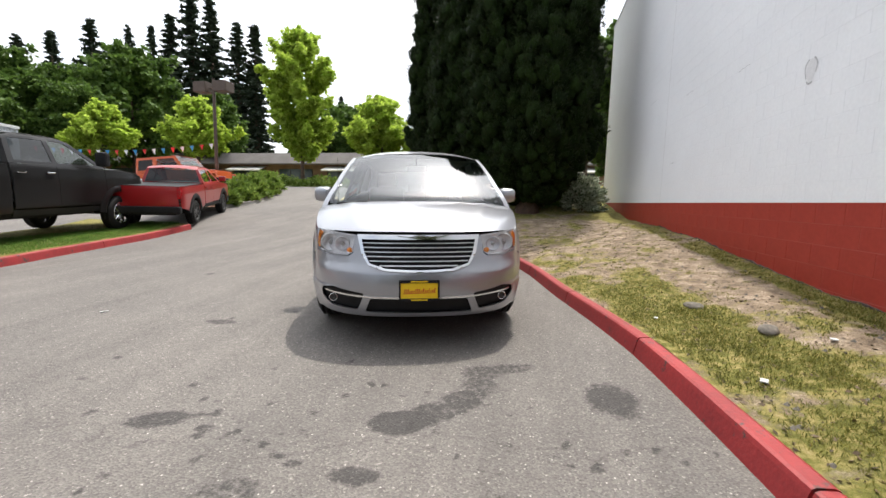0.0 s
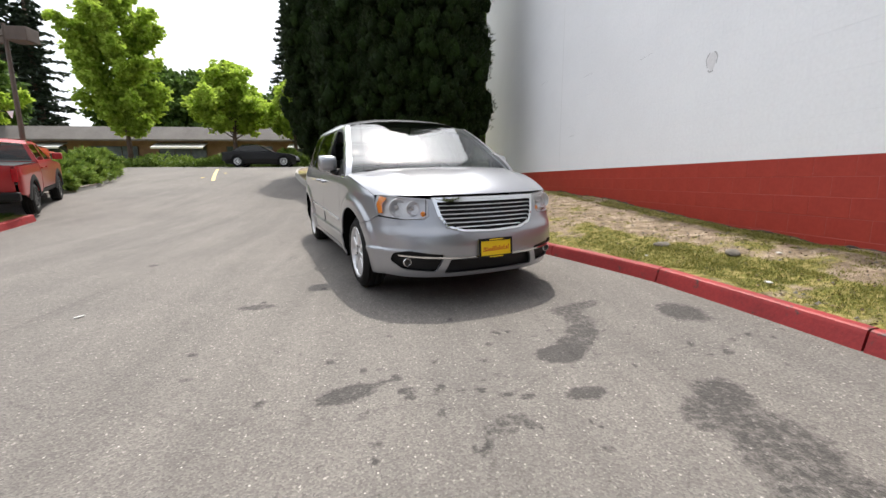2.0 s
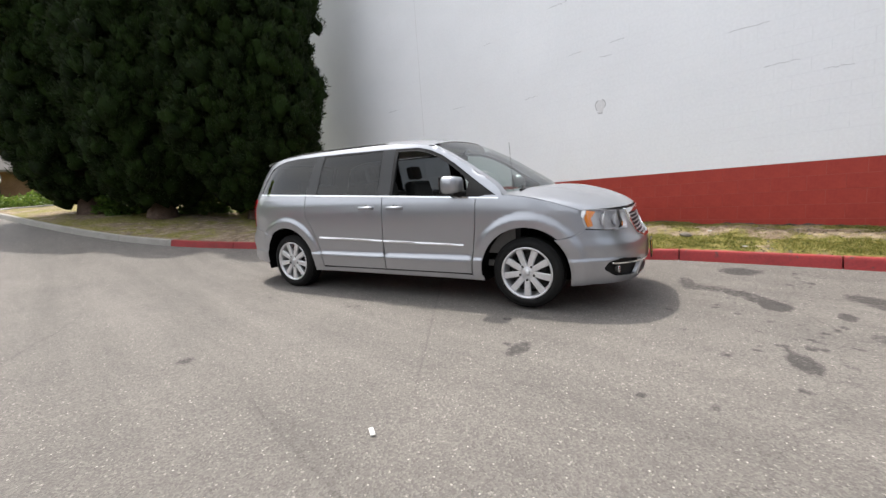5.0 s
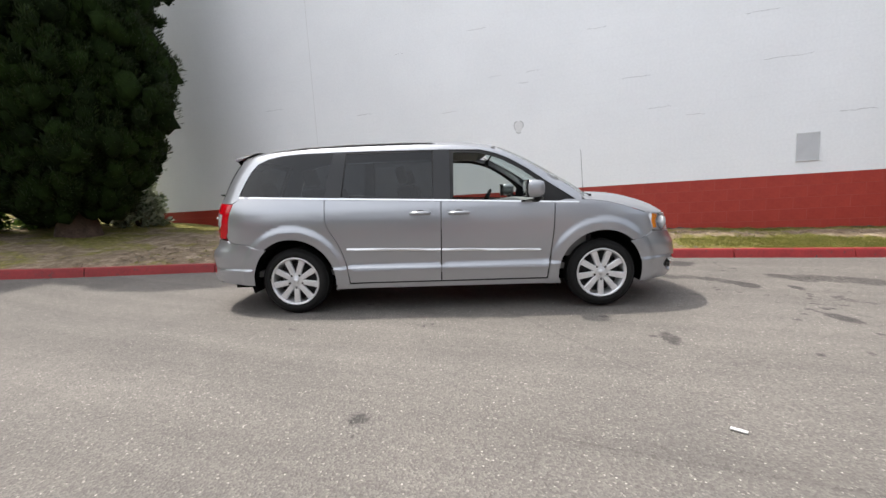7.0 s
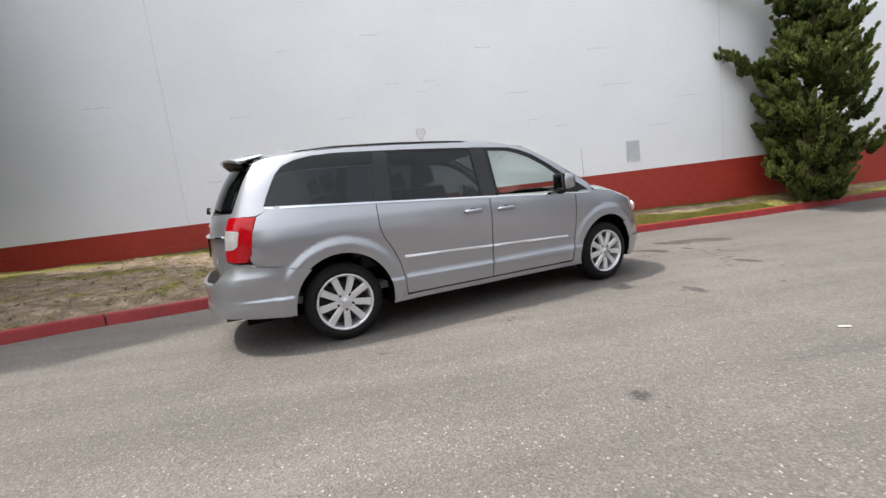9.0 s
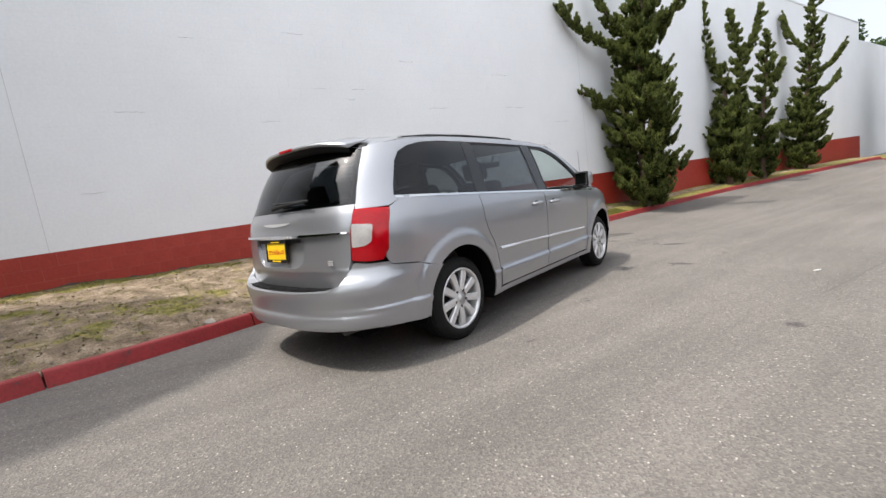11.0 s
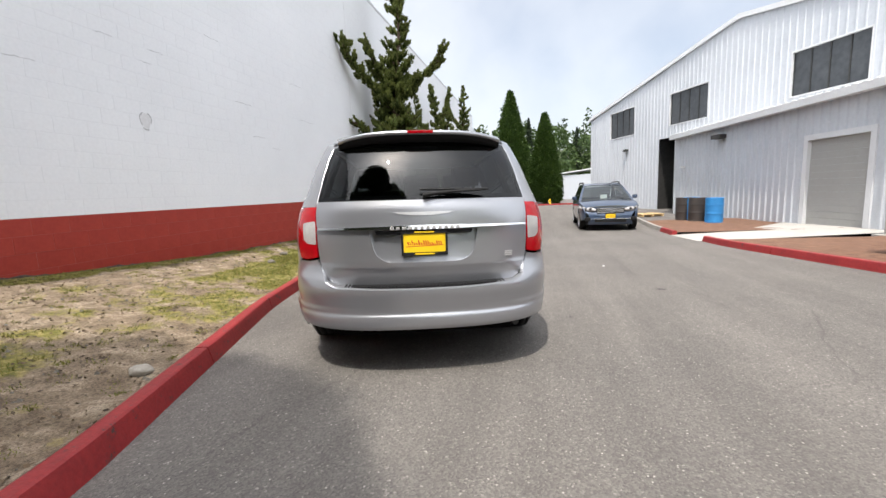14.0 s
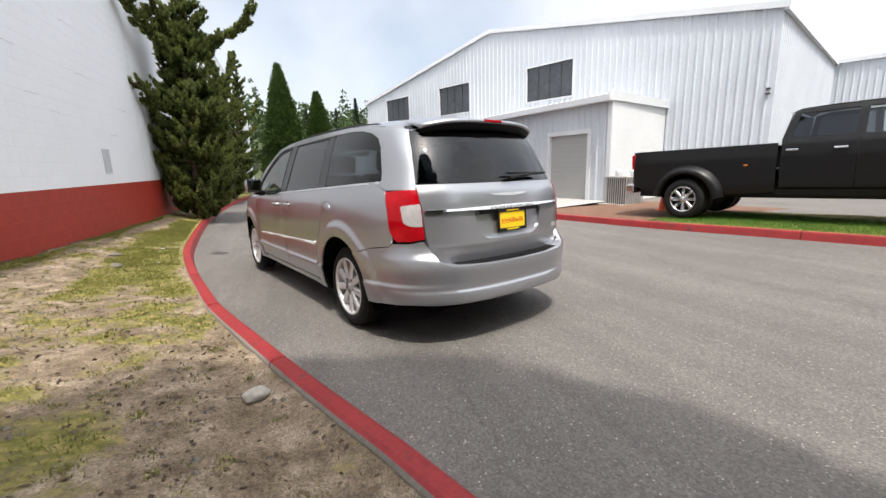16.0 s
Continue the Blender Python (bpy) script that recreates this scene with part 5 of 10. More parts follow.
def van_glass_ends():
    poly = [(-0.90, 1.095), (-0.45, 1.085), (0, 1.085), (0.45, 1.085), (0.90, 1.095)] + [(curve(z, VW) * 0.953, z) for z in (1.2, 1.35, 1.5, 1.585)] + [(0.62, 1.632), (0.3, 1.652), (0, 1.657), (-0.3, 1.652), (-0.62, 1.632)] + [(-curve(z, VW) * 0.953, z) for z in (1.585, 1.5, 1.35, 1.2)]
    panel("windscreen", poly, windshield_fn, (-0.5, 0, -0.86), M_WINDSCREEN, van, "clear windscreen that reflects the sky", cell=(0.08, 0.025), gap=0.0, depth=0.0)
    rg = [(-0.722, 1.178), (0.722, 1.178)] + [(0.70, 1.30), (0.672, 1.42), (0.64, 1.53), (0.615, 1.585), (0.3, 1.61), (0, 1.615), (-0.3, 1.61), (-0.615, 1.585), (-0.64, 1.53), (-0.672, 1.42), (-0.70, 1.30)]
    panel("rear_window", yz(rg), van_rear, (1, 0, 0), M_GLASS_DARK, van, "dark tinted tailgate window", cell=(6, 0.04), gap=0.0, depth=0.0, off=-0.004)
    fr = [(-0.728, 1.172), (0.728, 1.172)] + [(0.706, 1.30), (0.678, 1.42), (0.646, 1.53), (0.628, 1.60), (0.3, 1.63), (0, 1.635), (-0.3, 1.63), (-0.628, 1.60), (-0.646, 1.53), (-0.678, 1.42), (-0.706, 1.30)]
    fi = [(-0.69, 1.20), (0.69, 1.20)] + [(0.665, 1.31), (0.638, 1.42), (0.606, 1.53), (0.59, 1.575), (0.3, 1.598), (0, 1.602), (-0.3, 1.598), (-0.59, 1.575), (-0.606, 1.53), (-0.638, 1.42), (-0.665, 1.31)]
    panel("window_frame", keyhole(yz(fr), yz(fi)), van_rear, (1, 0, 0), M_BLACK, van, cell=(6, 0.04), gap=0.0, depth=0.02, off=-0.006)
    # roof spoiler with brake lamp
    sp = bmesh.new()
    prof = ((-0.50, 1.688), (-0.64, 1.672), (-0.76, 1.652), (-0.795, 1.642), (-0.797, 1.624), (-0.785, 1.618))
    rings = []
    for k in range(-12, 13):
        s = k / 12
        y = s * 0.612
        rings.append([sp.verts.new((x + 0.13 * abs(s) ** 3 * (1 if x < -0.6 else 0.3), y * (1 - 0.05 * smooth01((-0.6 - x) / 0.18)), z - 0.045 * abs(s) ** 3.5)) for x, z in prof])
    for p, q in zip(rings, rings[1:]):
        for k in range(len(prof) - 1):
            f = sp.faces.new((p[k], p[k + 1], q[k + 1], q[k]))
            f.smooth = True
    sp.faces.new(rings[0])
    sp.faces.new(rings[-1][::-1])
    bmesh.ops.recalc_face_normals(sp, faces=sp.faces)
    spoiler = part("roof_spoiler", sp, M_PAINT_SILVER, van)
    under = bmesh.new()
    rings = []
    for k in range(-12, 13):
        s = k / 12
        drop = 0.045 * abs(s) ** 3.5
        rings.append([under.verts.new((x + 0.13 * abs(s) ** 3 * (1 if x < -0.6 else 0.3), s * w, z - drop)) for x, z, w in ((-0.786, 1.6185, 0.580), (-0.77, 1.604, 0.578), (-0.745, 1.575, 0.582), (-0.70, 1.572, 0.59), (-0.60, 1.60, 0.60))])
    for p, q in zip(rings, rings[1:]):
        for k in range(4):
            under.faces.new((p[k], p[k + 1], q[k + 1], q[k])).smooth = True
    part("spoiler_underside", under, M_BLACK, spoiler, "black underside of the spoiler")
    part("brake_lamp", boxmesh(-0.804, -0.76, -0.09, 0.09, 1.624, 1.645, 0.005), M_GLASS_RED, spoiler, "red high brake lamp")
    wp = bmesh.new()
    tube(wp, [(-0.97, 0.0, 1.20), (-0.965, -0.10, 1.215), (-0.955, -0.28, 1.225), (-0.945, -0.42, 1.228)], [0.018, 0.012, 0.009, 0.006], 8)
    tube(wp, [(-0.955, 0.02, 1.238), (-0.945, -0.44, 1.232)], [0.008, 0.008], 6)
    part("rear_wiper", wp, M_BLACK, van)


def van_front_end():
    lower_c = rounded([(-0.43, 0.27), (0.43, 0.27), (0.385, 0.39), (-0.385, 0.39)], 0.02)
    top = [(0.70, 0.708), (0.56, 0.712), (0.525, 0.74), (0.515, 0.87), (0.475, 0.878), (0.455, 0.74), (0.40, 0.655), (0.27, 0.617), (0.0, 0.608)]
    wing = [(q_x(x, z), z) for x, z in arc(3.078, WHEEL_Z, ARCH + 0.002, -14, 47, 10) + [(3.40, 0.651), (3.52, 0.686), (3.60, 0.731)]]
    half = [(20, 0.235), (40, 0.235), (57, 0.24)] + wing + yz(top)
    outline = [(0, 0.235)] + half + [(-q, z) for q, z in half[-2::-1]]
    pockets = [yz(rounded([(s * 0.49, 0.285), (s * 0.73, 0.305), (s * 0.815, 0.375), (s * 0.80, 0.445), (s * 0.70, 0.468), (s * 0.43, 0.43)], 0.025)) for s in (1, -1)]
    bumper = panel("front_bumper", keyhole(outline, yz(lower_c), *pockets), van_front, (-1, 0, 0), M_PAINT_SILVER, van, cell=(1.8, 0.022), gap=0.0, depth=0.03)
    back = [(-64, 0.265), (64, 0.265), (64, 0.47), (-64, 0.47)]
    panel("intake_mesh", back, van_front, (-1, 0, 0), M_BLACK, bumper, "black lower intake", cell=(4, 0.05), gap=0.0, depth=0.0, off=-0.045)
    chrome = yz([(-0.765, 0.418), (-0.40, 0.396), (0, 0.391), (0.40, 0.396), (0.765, 0.418), (0.775, 0.432), (0.40, 0.412), (0, 0.407), (-0.40, 0.412), (-0.775, 0.432)])
    panel("bumper_chrome", chrome, van_front, (-1, 0, 0), M_CHROME, bumper, "chrome strip across the lower bumper", cell=(3.5, 0.03), gap=0.0, depth=0.015, off=0.005)
    for s in (-1, 1):
        fb = bmesh.new()
        c = Vector(van_front(q_y(s * 0.70, 0.365), 0.365)) + Vector((-0.02, 0, 0))
        lathe(fb, [(0.001, 0.0), (0.018, 0.002), (0.026, 0.008), (0.028, -0.01), (0.026, -0.03)], 20, "X", c)
        part("fog_lamp", fb, M_DARK_METAL, bumper, "round fog lamp")
        ring = bmesh.new()
        lathe(ring, [(0.026, 0.0), (0.031, 0.012), (0.036, 0.0)], 20, "X", c)
        part("fog_lamp_ring", ring, M_CHROME, bumper)
        # headlamp
        lamp = [(s * 0.515, 0.874), (s * 0.70, 0.892), (s * 0.845, 0.915), (s * 0.872, 0.83), (s * 0.868, 0.745), (s * 0.70, 0.715), (s * 0.57, 0.718), (s * 0.53, 0.745)]
        hl = panel("headlight", yz(lamp), van_front, (-1, 0, 0), M_GLASS_LAMP, van, "clear headlight with chrome reflectors", cell=(2.5, 0.03), gap=0.002, depth=0.0, off=0.001)
        panel("lamp_housing", yz(lamp), van_front, (-1, 0, 0), surface("lamp_chrome", (0.62, 0.62, 0.63), (0.74, 0.74, 0.75), 0.25, 0.35, fine=45.0, coarse=14.0, bump=0.35, dist=0.01) if s < 0 else bpy.data.materials["lamp_chrome"], hl, cell=(2.5, 0.03), gap=0.0, depth=0.0, off=-0.058)
        rim = panel_mesh("lamp_edge", keyhole(yz(lamp), yz(shrink(lamp, 0.004))), van_front, (-1, 0, 0), cell=(2.5, 0.03), gap=0.0, depth=0.03, off=-0.002)
        part("lamp_edge", rim, bpy.data.materials["lamp_chrome"], hl)
        for yy, zz, rr in ((0.735, 0.805, 0.072), (0.625, 0.80, 0.058)):
            c = Vector(van_front(q_y(s * yy, zz), zz)) + Vector((-0.02, 0, 0))
            rb = bmesh.new()
            lathe(rb, [(0.001, -0.045), (rr * 0.25, -0.045), (rr * 0.3, -0.03), (rr * 0.62, -0.035), (rr * 0.92, -0.005), (rr, 0.0), (rr * 1.06, -0.008)], 24, "X", c)
            part("reflector", rb, bpy.data.materials["lamp_chrome"], hl, "round chrome reflector")
            bb = bmesh.new()
            bmesh.ops.create_uvsphere(bb, u_segments=12, v_segments=8, radius=rr * 0.3)
            for v in bb.verts:
                v.co += c + Vector((-0.03, 0, 0))
            part("bulb", bb, M_GLASS_WHITE, hl, smooth=True)
        amber = [(s * 0.80, 0.885), (s * 0.843, 0.90), (s * 0.866, 0.83), (s * 0.86, 0.755), (s * 0.835, 0.76), (s * 0.835, 0.83)]
        panel("turn_lamp", yz(amber), van_front, (-1, 0, 0), M_AMBER, hl, "amber corner lamp", cell=(2, 0.03), gap=0.0, depth=0.0, off=-0.004)
        ab = bmesh.new()
        c = Vector(van_front(q_y(s * 0.56, 0.755), 0.755)) + Vector((-0.022, 0, 0))
        bmesh.ops.create_uvsphere(ab, u_segments=12, v_segments=8, radius=0.022)
        for v in ab.verts:
            v.co = c + Vector((v.co.x * 0.4, v.co.y, v.co.z))
        part("turn_bulb", ab, M_AMBER, hl, smooth=True)
    # grille
    g_in = yz([(-0.455, 0.848), (-0.432, 0.745), (-0.39, 0.667), (-0.26, 0.628), (0, 0.618), (0.26, 0.628), (0.39, 0.667), (0.432, 0.745), (0.455, 0.848)])
    g_out = yz([(-0.492, 0.886), (-0.458, 0.737), (-0.402, 0.652), (-0.268, 0.612), (0, 0.602), (0.268, 0.612), (0.402, 0.652), (0.458, 0.737), (0.492, 0.886)])
    grille = panel("grille", keyhole(g_out, g_in), van_front, (-1, 0, 0), M_CHROME, van, "chrome framed grille with chrome bars", cell=(1.2, 0.012), gap=0.0, depth=0.02, off=0.014)
    panel("grille_back", g_out, van_front, (-1, 0, 0), M_BLACK, grille, cell=(4, 0.05), gap=0.0, depth=0.0, off=-0.035)
    for k in range(6):
        z = 0.645 + 0.0345 * k
        y = table(z, ((0.62, 0.22), (0.645, 0.31), (0.67, 0.385), (0.745, 0.436), (0.875, 0.455)))
        bar = yz([(-y, z - 0.0035), (0, z - 0.0035), (y, z - 0.0035), (y, z + 0.0035), (0, z + 0.0035), (-y, z + 0.0035)])
        panel("grille_bar", bar, van_front, (-1, 0, 0), M_ALLOY, grille, cell=(3, 0.02), gap=0.0, depth=0.010, off=-0.006)
    wing = yz([(-0.15, 0.876), (-0.13, 0.868), (-0.04, 0.866), (0.04, 0.866), (0.13, 0.868), (0.15, 0.876), (0.04, 0.882), (-0.04, 0.882)])
    panel("winged_badge", wing, van_front, (-1, 0, 0), M_CHROME, grille, cell=(2, 0.02), gap=0.0, depth=0.012, off=0.016)
    license_plate(van, Matrix.Translation((4.075, 0, 0.465)) @ pose(0, 0, 0, 0, -4, 0), 1, 0.315, 0.165)
    # windscreen wipers, aerial
    wb = bmesh.new()
    tube(wb, [(3.00, -0.80, 1.10), (3.02, -0.5, 1.118), (3.035, -0.16, 1.112)], [0.014, 0.011, 0.008], 6)
    tube(wb, [(2.95, 0.0, 1.125), (3.0, 0.35, 1.125), (2.98, 0.66, 1.115)], [0.014, 0.011, 0.008], 6)
    part("windscreen_wipers", wb, M_BLACK, van)
    ae = bmesh.new()
    tube(ae, [(2.93, -0.80, 1.06), (2.93, -0.80, 1.10)], [0.012, 0.010], 8)
    tube(ae, [(2.93, -0.80, 1.10), (2.90, -0.80, 1.55)], [0.0022, 0.0016], 6)
    part("aerial", ae, M_BLACK, van, "thin whip aerial")


def license_plate(parent, m, face, w, h):
    """Yellow plate with red script as bars and a black frame; m: its pose with the face towards +X or -X of the car."""
    M = m if face > 0 else m @ Matrix.Rotation(math.pi, 4, "Z")
    fb = bmesh.new()
    outer, inner = (w / 2, h / 2), (w / 2 - 0.014, h / 2 - 0.022)
    ring = []
    for x in (0.0, 0.012):
        ring.append([fb.verts.new((x, a, b)) for a, b in ((-outer[0], -outer[1]), (outer[0], -outer[1]), (outer[0], outer[1]), (-outer[0], outer[1]))])
        ring.append([fb.verts.new((x, a, b)) for a, b in ((-inner[0], -inner[1]), (inner[0], -inner[1]), (inner[0], inner[1]), (-inner[0], inner[1]))])
    for p, q in ((ring[2], ring[3]), (ring[0], ring[2]), (ring[3], ring[1])):
        for k in range(4):
            fb.faces.new((p[k], p[(k + 1) % 4], q[(k + 1) % 4], q[k]))
    bmesh.ops.recalc_face_normals(fb, faces=fb.faces)
    frame_ob = part("plate_frame", fb, M_BLACK, parent, "black plate frame with yellow bars of print")
    frame_ob.matrix_basis = M
    part("plate", boxmesh(0.002, 0.006, -w / 2 + 0.006, w / 2 - 0.006, -h / 2 + 0.008, h / 2 - 0.008), M_YELLOW, frame_ob, "yellow plate with red script bars")
    rb = bmesh.new()
    r = random.Random(3)
    y = -w * 0.38
    while y < w * 0.36:
        ww = r.uniform(0.006, 0.012)
        hh = r.choice((0.018, 0.02, 0.032)) * h / 0.165
        z0 = -0.016 * h / 0.165 + (y / w) * 0.012
        x = 0.0065
        vs = [rb.verts.new((x, -a if face < 0 else a, b)) for a, b in ((y, z0), (y + ww, z0 + 0.001), (y + ww + 0.006, z0 + hh), (y + 0.006, z0 + hh))]
        rb.faces.new(vs if face > 0 else vs[::-1])
        y += ww + 0.006
    vs = [rb.verts.new((0.0065, a, b)) for a, b in ((-w * 0.40, -0.026), (w * 0.40, -0.018), (w * 0.40, -0.014), (-w * 0.40, -0.021))]
    rb.faces.new(vs)
    bmesh.ops.recalc_face_normals(rb, faces=rb.faces)
    part("plate_script", rb, M_PLATE_RED, frame_ob)
    for z in (h / 2 - 0.011, -h / 2 + 0.011):
        part("print_bar", boxmesh(0.0122, 0.0135, -0.065, 0.065, z - 0.005, z + 0.005), M_YELLOW, frame_ob)
    return frame_ob


def van_rear_end():
    mid = [(0.69, 0.705), (0.665, 0.64), (0.60, 0.612), (0.3, 0.600), (0, 0.597)]
    wing = [(q_x(x, z, VR, 10.5), z) for x, z in arc(0, WHEEL_Z, ARCH + 0.002, 184, 130, 10) + [(-0.40, 0.697), (-0.46, 0.719), (-0.66, 0.7445)]]
    half = [(30, 0.325), (55, 0.33)] + wing + yz([(0.875, 0.768), (0.80, 0.770), (0.728, 0.785)] + mid)
    outline = [(0, 0.325)] + half + [(-q, z) for q, z in half[-2::-1]]
    bumper = panel("rear_bumper", outline, van_rear, (1, 0, 0), M_PAINT_SILVER, van, cell=(1.8, 0.022), gap=0.003, depth=0.03)
    led = bmesh.new()
    rim = [(0.728, 0.785)] + mid
    rim = rim + [(-y, z) for y, z in rim[-2::-1]]
    path = []
    for (ya, za), (yb, zb) in zip(rim, rim[1:]):
        path += [(lerp(ya, yb, k / 6), lerp(za, zb, k / 6)) for k in range(6)]
    path.append(rim[-1])
    rows = []
    for y, z in path:
        x0 = van_x_rear(y, z)
        rows.append([led.verts.new((x0 + 0.003, y, z - 0.003)), led.verts.new((x0 + 0.018, y * 0.996, z + 0.003)), led.verts.new((max(x0 + 0.03, -0.90), y * 0.985, z + 0.002))])
    for p, q in zip(rows, rows[1:]):
        for k in range(2):
            led.faces.new((p[k], q[k], q[k + 1], p[k + 1])).smooth = True
    bmesh.ops.recalc_face_normals(led, faces=led.faces)
    part("bumper_shelf", led, M_PAINT_SILVER, bumper)
    pad = bmesh.new()
    for k in range(48):
        y = -0.53 + k * 1.06 / 47
        x0 = van_x_rear(y, 0.61)
        box(pad, x0 + 0.024, x0 + 0.12, y - 0.0113, y + 0.0113, 0.598, 0.610)
        box(pad, x0 + 0.030, x0 + 0.115, y - 0.006, y + 0.006, 0.609, 0.615)
    part("step_pad", pad, M_BLACK, bumper, "ribbed black step pad")
    recess_o = rounded([(-0.365, 0.978), (-0.325, 0.81), (-0.25, 0.762), (0.25, 0.762), (0.325, 0.81), (0.365, 0.978)], 0.035)
    gate_o = [(-0.60, 0.612), (-0.3, 0.604), (0, 0.60), (0.3, 0.604), (0.60, 0.612), (0.665, 0.645), (0.69, 0.71), (0.712, 0.80), (0.722, 1.0), (0.724, 1.172), (-0.724, 1.172), (-0.722, 1.0), (-0.712, 0.80), (-0.69, 0.71), (-0.665, 0.645)]

    def gate_fn(q, z):
        x, y, zz = van_rear(q, max(z, 0.77))
        # tuck-in below the plate line
        x += 0.014 * smooth01((0.745 - z) / 0.016) + 0.20 * max(0.0, 0.745 - z)
        side = smooth01((abs(y) - 0.40) / 0.30)
        if z < 0.775:
            x = lerp(x, x - 0.035 * smooth01((0.775 - z) / 0.12), side)
        return (x, y, z)
    gate = panel("tailgate", keyhole(yz(gate_o), yz(recess_o)), gate_fn, (1, 0, 0), M_PAINT_SILVER, van, cell=(4, 0.02), gap=0.0, depth=0.025, off=0.002)

    def dish(q, z):
        return tuple(Vector(van_rear(q, z)) + Vector((0.002 + 0.028 * ((z - 0.762) / 0.21) ** 0.7, 0, 0)))
    panel("plate_recess", yz(recess_o), dish, (1, 0, 0), M_PAINT_SILVER, gate, cell=(3, 0.03), gap=0.0, depth=0.0)
    bar = yz([(-0.715, 0.985), (-0.35, 0.984), (0, 0.978), (0.35, 0.984), (0.715, 0.985), (0.715, 0.996), (0.35, 1.001), (0, 1.006), (-0.35, 1.001), (-0.715, 0.996)])
    panel("chrome_bar", bar, lambda q, z: (van_rear(q, z)[0] - 0.3 * (1.01 - z), *van_rear(q, z)[1:]), (1, 0, 0), M_CHROME, gate, "chrome bar above the plate", cell=(3, 0.012), gap=0.0, depth=0.02, off=0.016)
    panel("handle_lip", yz([(-0.315, 0.948), (0.315, 0.948), (0.325, 0.974), (-0.325, 0.974)]), van_rear, (1, 0, 0), M_BLACK, gate, cell=(4, 0.03), gap=0.0, depth=0.0, off=0.003)
    lt = bmesh.new()
    for k in range(12):
        y = 0.225 - k * 0.0395
        x0 = van_x_rear(y, 0.99) - 0.030
        box(lt, x0, x0 + 0.006, y - 0.026, y - 0.002, 0.981, 0.998)
    part("name_bars", lt, M_ALLOY, gate, "row of small raised bars")
    wing = yz([(-0.20, 1.092), (-0.16, 1.080), (-0.05, 1.070), (0.05, 1.070), (0.16, 1.080), (0.20, 1.092), (0.05, 1.092), (-0.05, 1.092)])
    panel("winged_badge", wing, van_rear, (1, 0, 0), M_ALLOY, gate, "chrome winged badge", cell=(2, 0.02), gap=0.0, depth=0.006, off=0.008)
    bd = bmesh.new()
    for z in (0.782, 0.794, 0.806):
        box(bd, van_x_rear(-0.56, z) - 0.005, van_x_rear(-0.56, z) + 0.003, -0.60, -0.52, z - 0.004, z + 0.004)
    part("small_badge", bd, M_ALLOY, gate)
    license_plate(van, Matrix.Translation((van_x_rear(0, 0.87) - 0.004, 0, 0.888)) @ pose(0, 0, 0, 0, 3, 0), -1, 0.305, 0.165)
    for s in (-1, 1):
        lamp = [(s * 0.722, 0.80), (s * 0.80, 0.782), (s * 0.868, 0.782), (s * 0.892, 0.85), (s * 0.893, 1.0), (s * 0.872, 1.13), (s * 0.79, 1.142), (s * 0.728, 1.142), (s * 0.726, 1.0)]
        tl = panel("tail_light", yz(lamp), van_rear, (0.9, -s * 0.4, 0), M_GLASS_RED, van, "red tail light with a clear reversing lamp", cell=(2.5, 0.03), gap=0.002, depth=0.03, off=0.006)
        clear = rounded([(s * 0.730, 0.885), (s * 0.80, 0.89), (s * 0.832, 0.915), (s * 0.836, 1.03), (s * 0.730, 1.045)], 0.012)
        panel("reversing_lamp", yz(clear), van_rear, (0.9, -s * 0.4, 0), M_GLASS_WHITE, tl, "clear reversing lamp", cell=(2.5, 0.03), gap=0.0, depth=0.0, off=0.0085)
    ex = bmesh.new()
    tube(ex, [(-0.62, -0.62, 0.30), (-0.93, -0.62, 0.305)], [0.020, 0.021], 14)
    part("exhaust_pipe", ex, M_DARK_METAL, van)
    # fuel flap on the driver side
    fl = bmesh.new()
    lathe(fl, [(0.001, 0.003), (0.078, 0.003), (0.083, 0.0), (0.083, -0.006)], 28, "Y", (0.22, van_y(0.22, 0.96), 0.96))
    part("fuel_flap", fl, M_PAINT_SILVER, van)
    rg = bmesh.new()
    lathe(rg, [(0.083, 0.0005), (0.088, 0.0005)], 28, "Y", (0.22, van_y(0.22, 0.96), 0.96))
    part("fuel_flap_gap", rg, M_BLACK, van)


def van_under():
    bm = bmesh.new()
    box(bm, -0.78, 3.55, -0.62, 0.62, 0.22, 0.36)
    part("underbody", bm, M_LINER, van)
    for cx in (0.0, WHEEL_F):
        for s in (-1, 1):
            wb = bmesh.new()
            ring = []
            for y in (0.99, 0.60):
                ring.append([wb.verts.new((cx + 0.445 * math.cos(radians(a)), s * y if y < 0.9 else s * (van_y(cx + 0.44 * math.cos(radians(a)), WHEEL_Z + 0.44 * math.sin(radians(a))) - 0.008), WHEEL_Z + 0.445 * math.sin(radians(a)))) for a in range(-15, 196, 15)])
            for k in range(len(ring[0]) - 1):
                wb.faces.new((ring[0][k], ring[0][k + 1], ring[1][k + 1], ring[1][k]))
            wb.faces.new(ring[1])
            part("wheel_housing", wb, M_LINER, van)
    meshes = wheel_set("wheel", 0.335, 0.225, 0.240, 9, 0.066)
    for x, s in ((0.0, -1), (WHEEL_F, -1), (0.0, 1), (WHEEL_F, 1)):
        build_wheel(van, (x, s * 0.835, WHEEL_Z), s, meshes, M_ALLOY)


